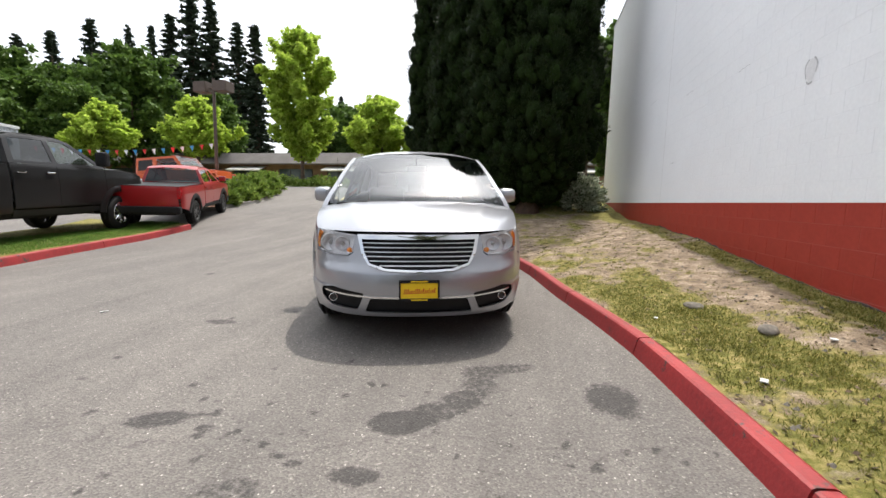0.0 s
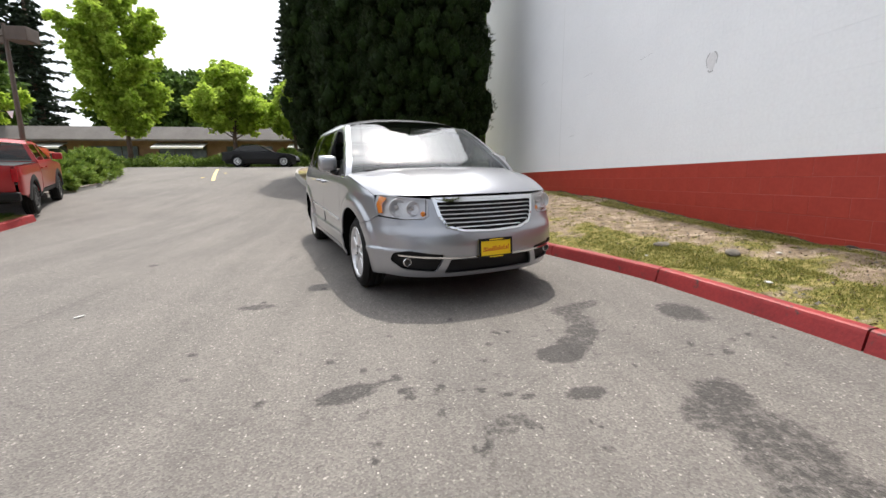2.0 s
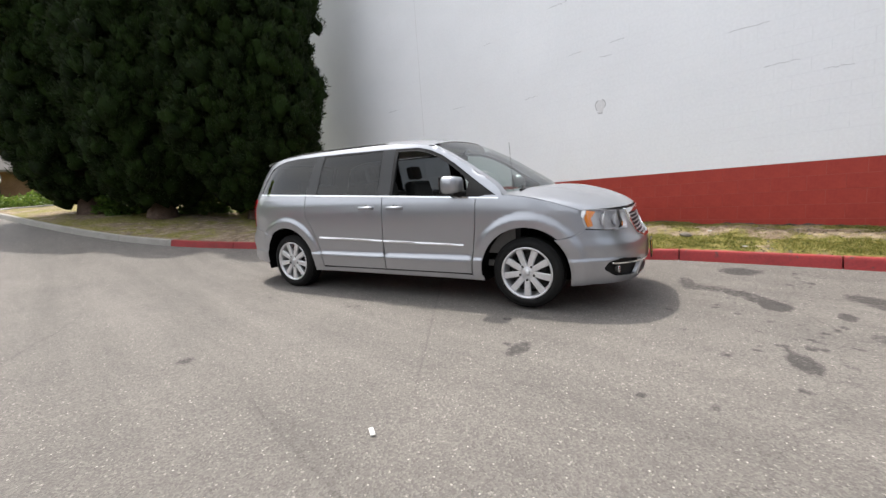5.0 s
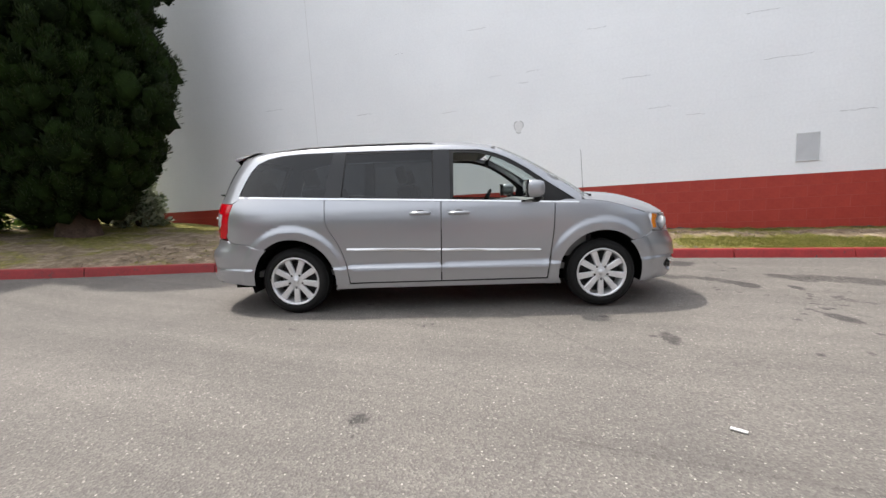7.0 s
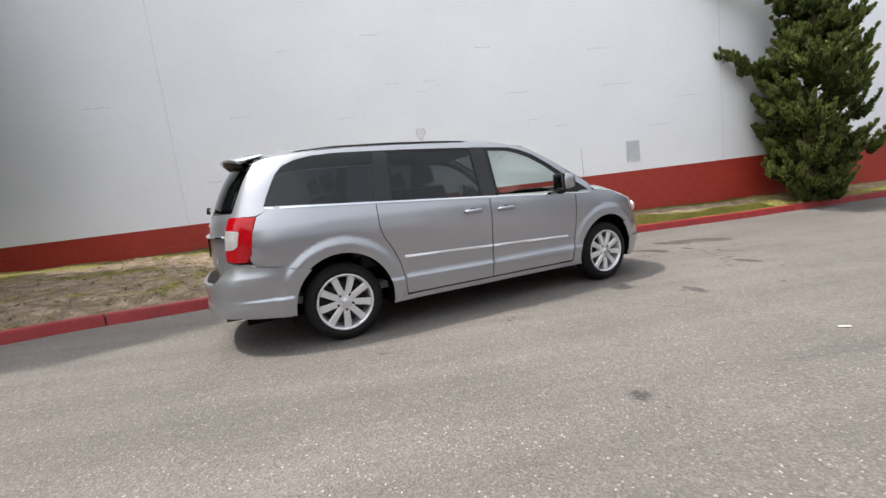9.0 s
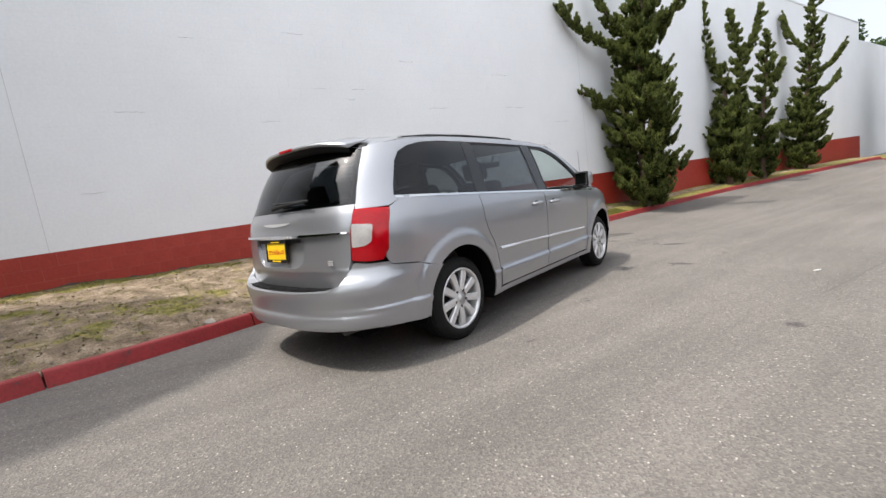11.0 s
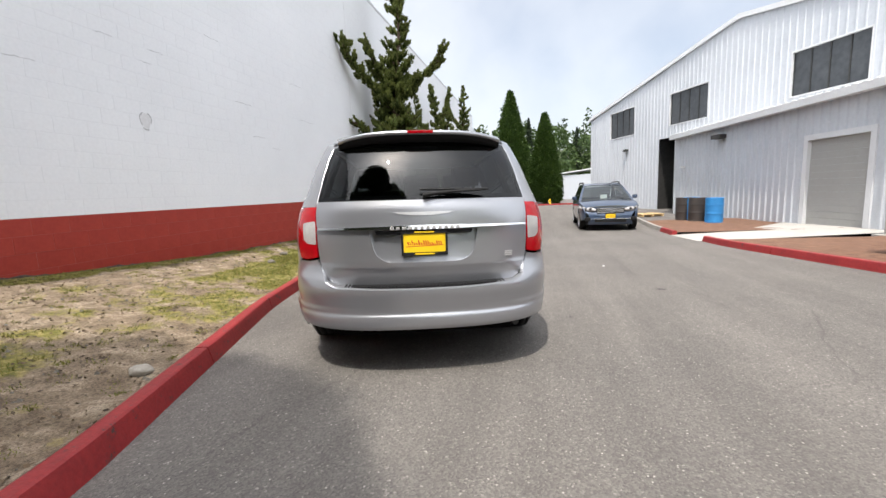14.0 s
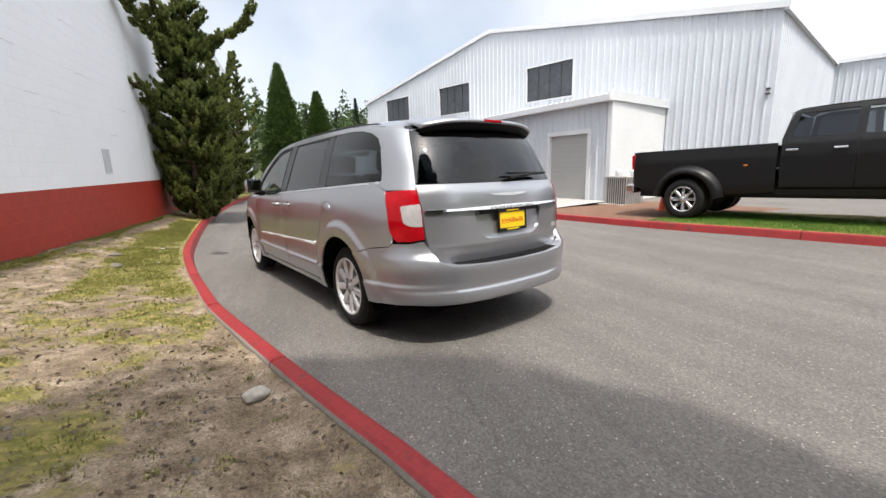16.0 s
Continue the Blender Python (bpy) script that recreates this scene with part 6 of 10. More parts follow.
def seat(x, y, w=0.5, h=0.62):
    cushion = part("seat", boxmesh(x - 0.02, x + 0.50, y - w / 2, y + w / 2, 0.55, 0.72, 0.05), M_SEAT, van, "dark grey seat")
    b = boxmesh(-0.08, 0.08, -w / 2, w / 2, 0, h, 0.055)
    for v in b.verts:
        v.co = Matrix.Translation((x, y, 0.66)) @ Matrix.Rotation(radians(-14), 4, "Y") @ v.co
    part("seat_back", b, M_SEAT, cushion)
    hd = boxmesh(-0.05, 0.05, -0.13, 0.13, h + 0.03, h + 0.21, 0.04)
    for v in hd.verts:
        v.co = Matrix.Translation((x, y, 0.66)) @ Matrix.Rotation(radians(-14), 4, "Y") @ v.co
    part("head_rest", hd, M_SEAT, cushion)


def van_cabin():
    part("cabin_floor", boxmesh(-0.72, 3.0, -0.78, 0.78, 0.36, 0.42), M_INTERIOR, van)
    for s in (-1, 1):
        bm = bmesh.new()
        rows = [[bm.verts.new((x, s * (van_y(x, z) - 0.06), z)) for z in (0.82, 0.92, 1.06, belt(x) - 0.012)] for x in (-0.55, 0.4, 1.5, 2.5)]
        for p, q in zip(rows, rows[1:]):
            for k in range(3):
                bm.faces.new((p[k], p[k + 1], q[k + 1], q[k]))
        part("door_card", bm, M_INTERIOR, van)
    for x in (1.25, 0.25):
        for y in (-0.42, 0.42):
            seat(x, y)
    seat(-0.45, 0.0, 1.2, 0.5)
    dash = bmesh.new()
    prof = ((2.25, 0.50), (2.18, 0.80), (2.14, 0.98), (2.22, 1.06), (2.45, 1.09), (2.75, 1.07), (2.95, 1.06), (2.95, 0.5))
    a = [dash.verts.new((x, -0.83, z)) for x, z in prof]
    b = [dash.verts.new((x, 0.83, z)) for x, z in prof]
    dash.faces.new(a)
    dash.faces.new(b[::-1])
    for k in range(len(prof) - 1):
        dash.faces.new((a[k], b[k], b[k + 1], a[k + 1]))
    bmesh.ops.recalc_face_normals(dash, faces=dash.faces)
    part("dashboard", dash, M_INTERIOR, van, "grey dashboard")
    sw = bmesh.new()
    c, rot = Vector((2.02, 0.40, 1.02)), Matrix.Rotation(radians(-62), 4, "Y")
    pts = [c + rot @ Vector((0.19 * math.cos(k * math.tau / 28), 0.19 * math.sin(k * math.tau / 28), 0)) for k in range(29)]
    tube(sw, pts, 0.016, 8, False)
    for ang in (0, 180, 270):
        tube(sw, [c, c + rot @ Vector((0.18 * math.cos(radians(ang + 90)), 0.18 * math.sin(radians(ang + 90)), 0))], 0.016, 6)
    tube(sw, [c, (2.3, 0.40, 0.86)], 0.035, 8)
    part("steering_wheel", sw, M_BLACK, van, "black steering wheel", smooth=True)
    rm = boxmesh(2.02, 2.05, -0.12, 0.12, 1.46, 1.53, 0.012)
    part("rear_view_mirror", rm, M_BLACK, van)
    st = bmesh.new()
    tube(st, [(2.03, 0, 1.50), (2.10, 0, 1.60)], 0.01, 6)
    part("mirror_stalk", st, M_BLACK, van)
    part("front_bulkhead", boxmesh(2.95, 3.0, -0.84, 0.84, 0.36, 1.05), M_BLACK, van)
    part("engine_block", boxmesh(3.0, 3.66, -0.50, 0.50, 0.36, 0.80), M_BLACK, van)


van_sides()
van_hood_roof()
van_glass_ends()
van_front_end()
van_rear_end()
van_under()
van_cabin()

# ---- the other vehicles ----
def car_body(root, spec):
    """Sides from outlines and strips across the top from a profile, both on one gently rounded form."""
    xa, xb = spec["ends"]
    mid, half = (xa + xb) / 2, (xb - xa) / 2
    pw = spec.get("round", 12)

    def hy(x, z):
        e = min(0.992, abs(x - mid) / half)
        return table(z, spec["w"]) * (1 - e ** pw) ** 0.36
    for sg in (-1, 1):
        for name, poly, mat, off, label in spec["side"]:
            panel(name, poly, lambda x, z: (x, sg * (hy(x, z) + off), z), (0, -sg, 0), mat, root, label, cell=(0.12, 0.10), gap=0.004 if off == 0 else 0.0, depth=0.02)
    for name, prof, mat, s0, s1, crown, label in spec["top"]:
        for lo, hi in ((s0, s1),) if s0 < 0 else ((s0, s1), (-s1, -s0)):
            bm = bmesh.new()
            rows = []
            n = 10 if hi - lo > 0.5 else 2
            for x, z in prof:
                y0 = hy(x, z)
                rows.append([bm.verts.new((x - 0.05 * ((x - mid) / half) * abs(s) ** 3, s * y0, z + crown * (1 - s * s))) for s in [lo + (hi - lo) * k / n for k in range(n + 1)]])
            for p, q in zip(rows, rows[1:]):
                for k in range(n):
                    bm.faces.new((p[k], p[k + 1], q[k + 1], q[k])).smooth = True
            bmesh.ops.recalc_face_normals(bm, faces=bm.faces)
            part(name, bm, mat, root, label)
    return hy


def bar(root, name, mat, *dims, bevel=0.02, label=""):
    return part(name, boxmesh(*dims, bevel=bevel), mat, root, label)


def pickup(name, m, label, paint, wb, rear, nose, r, rail, roof, bonnet, low, dually=False):
    """A crew cab pickup; x from the rear axle, z from the ground."""
    root = tagged(empty(name, m), label, "pickup truck")
    bed_f = 1.50 if dually else 1.02
    belt_z, cab_r, cab_f = rail + 0.02, bed_f + 0.03, wb - 0.42
    ar = r + 0.10
    w = [(low - 0.1, 0.94), (low + 0.1, 0.99), (rail - 0.25, 1.0), (rail, 0.97), (belt_z + 0.08, 0.93), (roof - 0.12, 0.78), (roof, 0.70)]
    doors = [cab_r + 0.02, cab_r + 1.02, cab_f - 0.0]
    side = [("bed_side", [(-rear, low + 0.12), (-rear, rail), (bed_f, rail), (bed_f, low)] + arc(0, r, ar, 8 if low > r else 0, 172 if low > r else 180, 16), paint, 0.0, ""),
            ("rear_door", [(doors[0], low + 0.08), (doors[1], low + 0.08), (doors[1], belt_z), (doors[0], belt_z)], paint, 0.0, ""),
            ("front_door", [(doors[1], low + 0.08), (doors[2], low + 0.08), (doors[2], belt_z - 0.03), (doors[1], belt_z)], paint, 0.0, ""),
            ("side_step", [(doors[0] - 0.05, low - 0.06), (doors[2], low - 0.06), (doors[2], low + 0.06), (doors[0] - 0.05, low + 0.06)], M_BLACK, 0.0, "black sill step"),
            ("front_fender", [(doors[2], low), (doors[2], belt_z - 0.03), (wb + 0.2, bonnet - 0.02), (wb + nose - 0.10, bonnet - 0.12), (wb + nose - 0.08, low + 0.25), (wb + ar, low + 0.1)] + arc(wb, r, ar, 8, 172, 16), paint, 0.0, ""),
            ("upper_cab", keyhole([(cab_r, belt_z), (cab_r + 0.12, roof - 0.10), (cab_r + 0.35, roof - 0.045), (cab_f - 1.0, roof - 0.045), (cab_f - 0.75, roof - 0.10), (cab_f + 0.05, belt_z - 0.02)],
                                  [(doors[0] + 0.12, belt_z + 0.06), (doors[0] + 0.20, roof - 0.14), (doors[1] - 0.06, roof - 0.12), (doors[1] - 0.06, belt_z + 0.05)],
                                  [(doors[1] + 0.06, belt_z + 0.05), (doors[1] + 0.06, roof - 0.12), (cab_f - 0.88, roof - 0.14), (cab_f - 0.22, belt_z + 0.05)]), paint, 0.0, ""),
            ("rear_door_window", [(doors[0] + 0.11, belt_z + 0.05), (doors[0] + 0.19, roof - 0.13), (doors[1] - 0.05, roof - 0.11), (doors[1] - 0.05, belt_z + 0.04)], M_GLASS_DARK, -0.008, "dark tinted door window"),
            ("front_door_window", [(doors[1] + 0.05, belt_z + 0.04), (doors[1] + 0.05, roof - 0.11), (cab_f - 0.87, roof - 0.13), (cab_f - 0.20, belt_z + 0.04)], M_GLASS_DARK if not dually else M_GLASS_CLEAR, -0.008, "front door window")]
    nx = wb + nose
    top = [("tailgate", [(-rear, low + 0.16), (-rear - 0.02, rail - 0.1), (-rear, rail)], paint, -0.93, 0.93, 0.0, ""),
           ("roof", [(cab_r + 0.05, roof - 0.12), (cab_r + 0.18, roof - 0.05), (cab_r + 0.6, roof - 0.03), (cab_f - 1.05, roof - 0.03), (cab_f - 0.82, roof - 0.07)], paint, -1.0, 1.0, 0.05, ""),
           ("cab_back", [(cab_r, low + 0.1), (cab_r, belt_z + 0.02)], paint, -0.98, 0.98, 0.0, ""),
           ("rear_window", [(cab_r, belt_z + 0.02), (cab_r + 0.09, roof - 0.13)], M_GLASS_DARK, -0.9, 0.9, 0.0, "dark cab rear window"),
           ("cab_pillar", [(cab_r, belt_z + 0.02), (cab_r + 0.09, roof - 0.12)], paint, 0.9, 1.0, 0.0, ""),
           ("windscreen", [(cab_f - 0.82, roof - 0.08), (cab_f - 0.4, belt_z + 0.29), (cab_f + 0.08, belt_z - 0.01)], M_GLASS_CLEAR, -0.9, 0.9, 0.04, "clear windscreen"),
           ("windscreen_pillar", [(cab_f - 0.82, roof - 0.08), (cab_f - 0.4, belt_z + 0.29), (cab_f + 0.08, belt_z - 0.01)], paint, 0.9, 1.0, 0.0, ""),
           ("bonnet", [(cab_f + 0.06, belt_z - 0.03), (wb + 0.1, bonnet), (nx - 0.25, bonnet - 0.05), (nx - 0.08, bonnet - 0.13)], paint, -0.99, 0.99, 0.07, ""),
           ("grille", [(nx - 0.08, bonnet - 0.13), (nx - 0.02, bonnet - 0.3), (nx - 0.03, low + 0.25)], M_BLACK, -0.95, 0.95, 0.0, "black grille"),
           ("bed_floor", [(-rear + 0.03, rail - 0.45), (bed_f, rail - 0.45)], M_BLACK, -0.9, 0.9, 0.0, "")]
    if dually:
        top.append(("bed_rail", [(-rear, rail), (bed_f, rail)], paint, 0.86, 1.0, 0.0, ""))
    else:
        top.append(("tonneau_cover", [(-rear + 0.01, rail + 0.005), (bed_f, rail + 0.02)], M_BLACK, -0.99, 0.99, 0.01, "black bed cover"))
    hy = car_body(root, {"ends": (-rear - 0.14, nx + 0.12), "w": w, "side": side, "top": top, "round": 34})
    bm = bmesh.new()
    box(bm, -rear + 0.1, nx - 0.15, -0.72, 0.72, low - 0.12, low + 0.2)
    part("chassis", bm, M_BLACK, root)
    part("cabin", boxmesh(cab_r + 0.1, cab_f + 0.05, -0.86, 0.86, low + 0.2, belt_z - 0.02), M_INTERIOR, root)
    bar(root, "rear_bumper", M_CHROME if dually else M_BLACK, -rear - 0.16, -rear + 0.04, -0.93, 0.93, low - 0.04, low + 0.17, bevel=0.04, label="chrome rear bumper" if dually else "black rear bumper")
    bar(root, "front_bumper", M_BLACK if not dually else M_CHROME, nx - 0.14, nx + 0.06, -0.96, 0.96, low - 0.08, low + 0.25, bevel=0.06)
    for s in (-1, 1):
        bar(root, "tail_light", M_GLASS_RED, -rear - 0.025, -rear + 0.10, min(s * 0.82, s * 0.935), max(s * 0.82, s * 0.935), rail - 0.38, rail - 0.06, bevel=0.02, label="red tail light")
        bar(root, "headlight", M_GLASS_WHITE, nx - 0.17, nx - 0.03, min(s * 0.66, s * 0.965), max(s * 0.66, s * 0.965), bonnet - 0.33, bonnet - 0.17, bevel=0.03, label="clear headlight")
        mb = bar(root, "wing_mirror", paint if not dually else M_BLACK, cab_f - 0.36, cab_f - 0.20, min(s * 1.02, s * 1.26), max(s * 1.02, s * 1.26), belt_z + 0.03, belt_z + (0.34 if dually else 0.24), bevel=0.05, label="wing mirror")
        for dx in (doors[1] - 0.2, doors[0] + 0.16):
            bar(root, "door_handle", M_CHROME if dually else paint, dx - 0.09, dx + 0.09, min(s * 0.98, s * 1.03), max(s * 0.98, s * 1.03), belt_z - 0.17, belt_z - 0.135, bevel=0.012)
        for cx, wide in ((0.0, 0.22 if dually else 0.035), (wb, 0.035)):
            fb = bmesh.new()
            a0, a1 = (4, 176)
            rr = ((ar - 0.005, 0.0), (ar + 0.01, wide * 0.85), (ar + 0.05, wide), (ar + 0.13, wide * 0.8), (ar + 0.20, 0.0))
            rows = []
            for k in range(21):
                a = radians(lerp(a0, a1, k / 20))
                ease = math.sin(math.pi * min(1, max(0, (k + 1.5) / 23))) ** 0.35
                rows.append([fb.verts.new((cx + q * math.cos(a), s * (0.985 + o * ease), r + q * math.sin(a) * (1.0 if q <= ar + 0.06 else 0.97))) for q, o in rr])
            for p, q in zip(rows, rows[1:]):
                for k in range(len(rr) - 1):
                    fb.faces.new((p[k], p[k + 1], q[k + 1], q[k])).smooth = True
            bmesh.ops.recalc_face_normals(fb, faces=fb.faces)
            part("wheel_arch_flare", fb, paint if dually else M_BLACK, root, "wide rear fender" if wide > 0.1 else "")
            hb = bmesh.new()
            ring = [[hb.verts.new((cx + (ar + 0.01) * math.cos(radians(a)), s * y, r + (ar + 0.01) * math.sin(radians(a)))) for a in range(0, 181, 15)] for y in (0.98, 0.45)]
            for k in range(12):
                hb.faces.new((ring[0][k], ring[0][k + 1], ring[1][k + 1], ring[1][k]))
            hb.faces.new(ring[1])
            part("wheel_housing", hb, M_BLACK, root)
    ws = wheel_set(name + "_wheel", r, 0.26, r * 0.62, 8, 0.07, 8)
    rim = M_CHROME if dually else M_DARK_METAL
    for x in (0.0, wb):
        for s in (-1, 1):
            y = 1.04 if dually and x == 0.0 else 0.87
            build_wheel(root, (x, s * y, r), s, ws, rim)
            if dually and x == 0.0:
                build_wheel(root, (x, s * 0.74, r), s, ws, rim)
    return root


def lot_z(x, y, lift=0.0):
    return ground_z(x, y) + lift


_t = pickup("dual_wheel_pickup", pose(-9.62, 6.57, 0.07, 0, -1.6, 107.8), "charcoal crew cab pickup with dual rear wheels on the grass", M_PAINT_DARK, 4.3, 1.22, 1.02, 0.40, 1.40, 2.0, 1.40, 0.54, True)
part("side_marker", boxmesh(1.0, 1.06, -1.02, -0.995, 1.02, 1.05, 0.006), M_AMBER, _t)
part("tow_hitch", boxmesh(-1.55, -1.2, -0.04, 0.04, 0.52, 0.60, 0.01), M_BLACK, _t)
_t2 = pickup("red_pickup", pose(-10.0, 12.15, 0.28, 0, -4.0, 117.5), "bright red crew cab pickup with black trim and bed cover", M_PAINT_RED, 3.57, 1.17, 0.98, 0.40, 1.30, 1.92, 1.27, 0.52)
_t2.scale = (0.84, 0.84, 0.82)
_t.scale = (1.0, 1.0, 1.035)


def wagon():
    """The slate blue estate car that faces the driveway's far end."""
    root = tagged(empty("estate_car", pose(-5.62, -5.75, -0.342, 0, 0, 89)), "slate blue estate car with roof rails and a yellow front plate", "car")
    P, wb, r = M_PAINT_BLUE, 2.74, 0.335
    w = [(0.2, 0.84), (0.35, 0.90), (0.6, 0.915), (0.9, 0.905), (1.0, 0.87), (1.2, 0.79), (1.45, 0.68), (1.55, 0.60)]
    side = [("quarter_panel", [(-0.9, 0.35), (-0.95, 0.95), (0.35, 0.97), (0.45, 0.6), (0.45, 0.3)] + arc(0, r, 0.40, 0, 180, 12), P, 0.0, ""),
            ("rear_door", [(0.46, 0.3), (0.46, 0.6), (0.36, 0.97), (1.25, 0.965), (1.25, 0.3)], P, 0.0, ""), ("front_door", [(1.26, 0.3), (1.26, 0.965), (2.15, 0.95), (2.22, 0.3)], P, 0.0, ""),
            ("front_fender", [(2.23, 0.3), (2.16, 0.95), (2.5, 0.94), (3.25, 0.84), (3.45, 0.68), (3.5, 0.40), (3.2, 0.34)] + arc(wb, r, 0.40, 0, 180, 12), P, 0.0, ""),
            ("sill", [(0.42, 0.2), (2.3, 0.2), (2.3, 0.29), (0.42, 0.29)], M_BLACK, 0.0, ""),
            ("upper_body", keyhole([(-0.95, 0.96), (-0.72, 1.45), (-0.3, 1.52), (1.2, 1.52), (1.55, 1.47), (2.5, 0.95)], [(-0.7, 1.02), (-0.55, 1.36), (-0.3, 1.42), (1.2, 1.43), (1.5, 1.37), (2.2, 1.0)]), P, 0.0, ""),
            ("side_windows", [(-0.72, 1.01), (-0.56, 1.37), (-0.3, 1.43), (1.2, 1.44), (1.51, 1.38), (2.22, 0.99)], M_GLASS_DARK, -0.01, "dark side windows")]
    top = [("roof", [(-0.72, 1.44), (-0.5, 1.53), (0.3, 1.55), (1.2, 1.54), (1.5, 1.48)], P, -1, 1, 0.03, ""), ("rear_window", [(-0.95, 1.0), (-0.72, 1.44)], M_GLASS_DARK, -1, 1, 0, ""), ("tailgate", [(-0.98, 0.3), (-1.0, 0.6), (-0.95, 1.0)], P, -1, 1, 0, ""),
           ("windscreen", [(1.5, 1.47), (2.05, 1.22), (2.6, 0.95)], M_GLASS_CLEAR, -0.92, 0.92, 0.03, "clear windscreen"), ("windscreen_pillar", [(1.5, 1.47), (2.05, 1.22), (2.6, 0.95)], P, 0.92, 1, 0, ""),
           ("bonnet", [(2.55, 0.94), (2.9, 0.93), (3.3, 0.86), (3.48, 0.78)], P, -1, 1, 0.05, ""), ("front_bumper", [(3.48, 0.66), (3.56, 0.55), (3.57, 0.42), (3.5, 0.22)], P, -1, 1, 0, ""), ("nose", [(3.48, 0.78), (3.51, 0.66)], P, -1, 1, 0, "")]
    car_body(root, {"ends": (-1.06, 3.68), "w": w, "side": side, "top": top, "round": 10})
    part("underbody", boxmesh(-0.85, 3.3, -0.7, 0.7, 0.2, 0.4), M_BLACK, root)
    part("cabin", boxmesh(-0.6, 2.4, -0.78, 0.78, 0.4, 0.92), M_INTERIOR, root)
    for s in (-1, 1):
        hb = bmesh.new()
        st = [(3.545, 0.45, 0.665, 0.735), (3.52, 0.58, 0.655, 0.775), (3.44, 0.74, 0.66, 0.80), (3.28, 0.86, 0.69, 0.815), (3.06, 0.922, 0.735, 0.825), (2.94, 0.925, 0.79, 0.825)]
        rows = [[hb.verts.new((x, s * y, a)), hb.verts.new((x + 0.012, s * (y + 0.006), (a + b) / 2)), hb.verts.new((x - 0.03, s * (y - 0.008), b)), hb.verts.new((x - 0.16, s * (y - 0.10), b - 0.01)), hb.verts.new((x - 0.16, s * (y - 0.10), a))] for x, y, a, b in st]
        for p, q in zip(rows, rows[1:]):
            for k in range(5):
                hb.faces.new((p[k], q[k], q[(k + 1) % 5], p[(k + 1) % 5]))
        hb.faces.new(rows[0][::-1])
        hb.faces.new(rows[-1])
        bmesh.ops.recalc_face_normals(hb, faces=hb.faces)
        hl = part("headlight", hb, M_GLASS_WHITE, root, "large swept back clear headlight", smooth=True)
        for yy, xx in ((0.60, 3.525), (0.74, 3.455)):
            rb = bmesh.new()
            lathe(rb, [(0.001, 0.012), (0.028, 0.014), (0.042, 0.006), (0.046, -0.02)], 16, "X", (xx, s * yy, 0.725))
            part("lens_ring", rb, M_DARK_METAL, hl)
        part("fog_lamp", boxmesh(3.45, 3.575, min(s * 0.60, s * 0.78), max(s * 0.60, s * 0.78), 0.34, 0.46, 0.03), M_BLACK, root)
        part("wing_mirror", boxmesh(1.98, 2.12, min(s * 0.92, s * 1.08), max(s * 0.92, s * 1.08), 1.0, 1.13, 0.04), P, root)
        rb = bmesh.new()
        tube(rb, [(-0.6, s * 0.62, 1.53), (-0.4, s * 0.62, 1.60), (1.0, s * 0.62, 1.60), (1.25, s * 0.62, 1.53)], 0.025, 8)
        part("roof_rail", rb, M_DARK_METAL, root)
    gr = part("grille", boxmesh(3.5, 3.56, -0.42, 0.42, 0.60, 0.77, 0.02), M_BLACK, root, "chrome barred grille")
    for z in (0.62, 0.66, 0.70, 0.74):
        part("grille_bar", boxmesh(3.545, 3.572, -0.40, 0.40, z - 0.008, z + 0.008, 0.004), M_CHROME, gr)
    part("lower_intake", boxmesh(3.54, 3.585, -0.48, 0.48, 0.30, 0.40, 0.02), M_BLACK, root)
    part("bumper_strip", boxmesh(3.55, 3.60, -0.6, 0.6, 0.405, 0.42, 0.005), M_CHROME, root)
    part("windscreen_sticker", boxmesh(2.02, 2.03, -0.12, 0.10, 1.02, 1.16), M_SHEET_TRIM, root)
    license_plate(root, Matrix.Translation((3.585, 0, 0.50)), 1, 0.315, 0.165)
    ws = wheel_set("estate_wheel", r, 0.22, 0.225, 10, 0.035)
    for x in (0, wb):
        for s in (-1, 1):
            build_wheel(root, (x, s * 0.79, r), s, ws, M_ALLOY)

    root.scale = (1.06, 1.08, 1.07)


wagon()


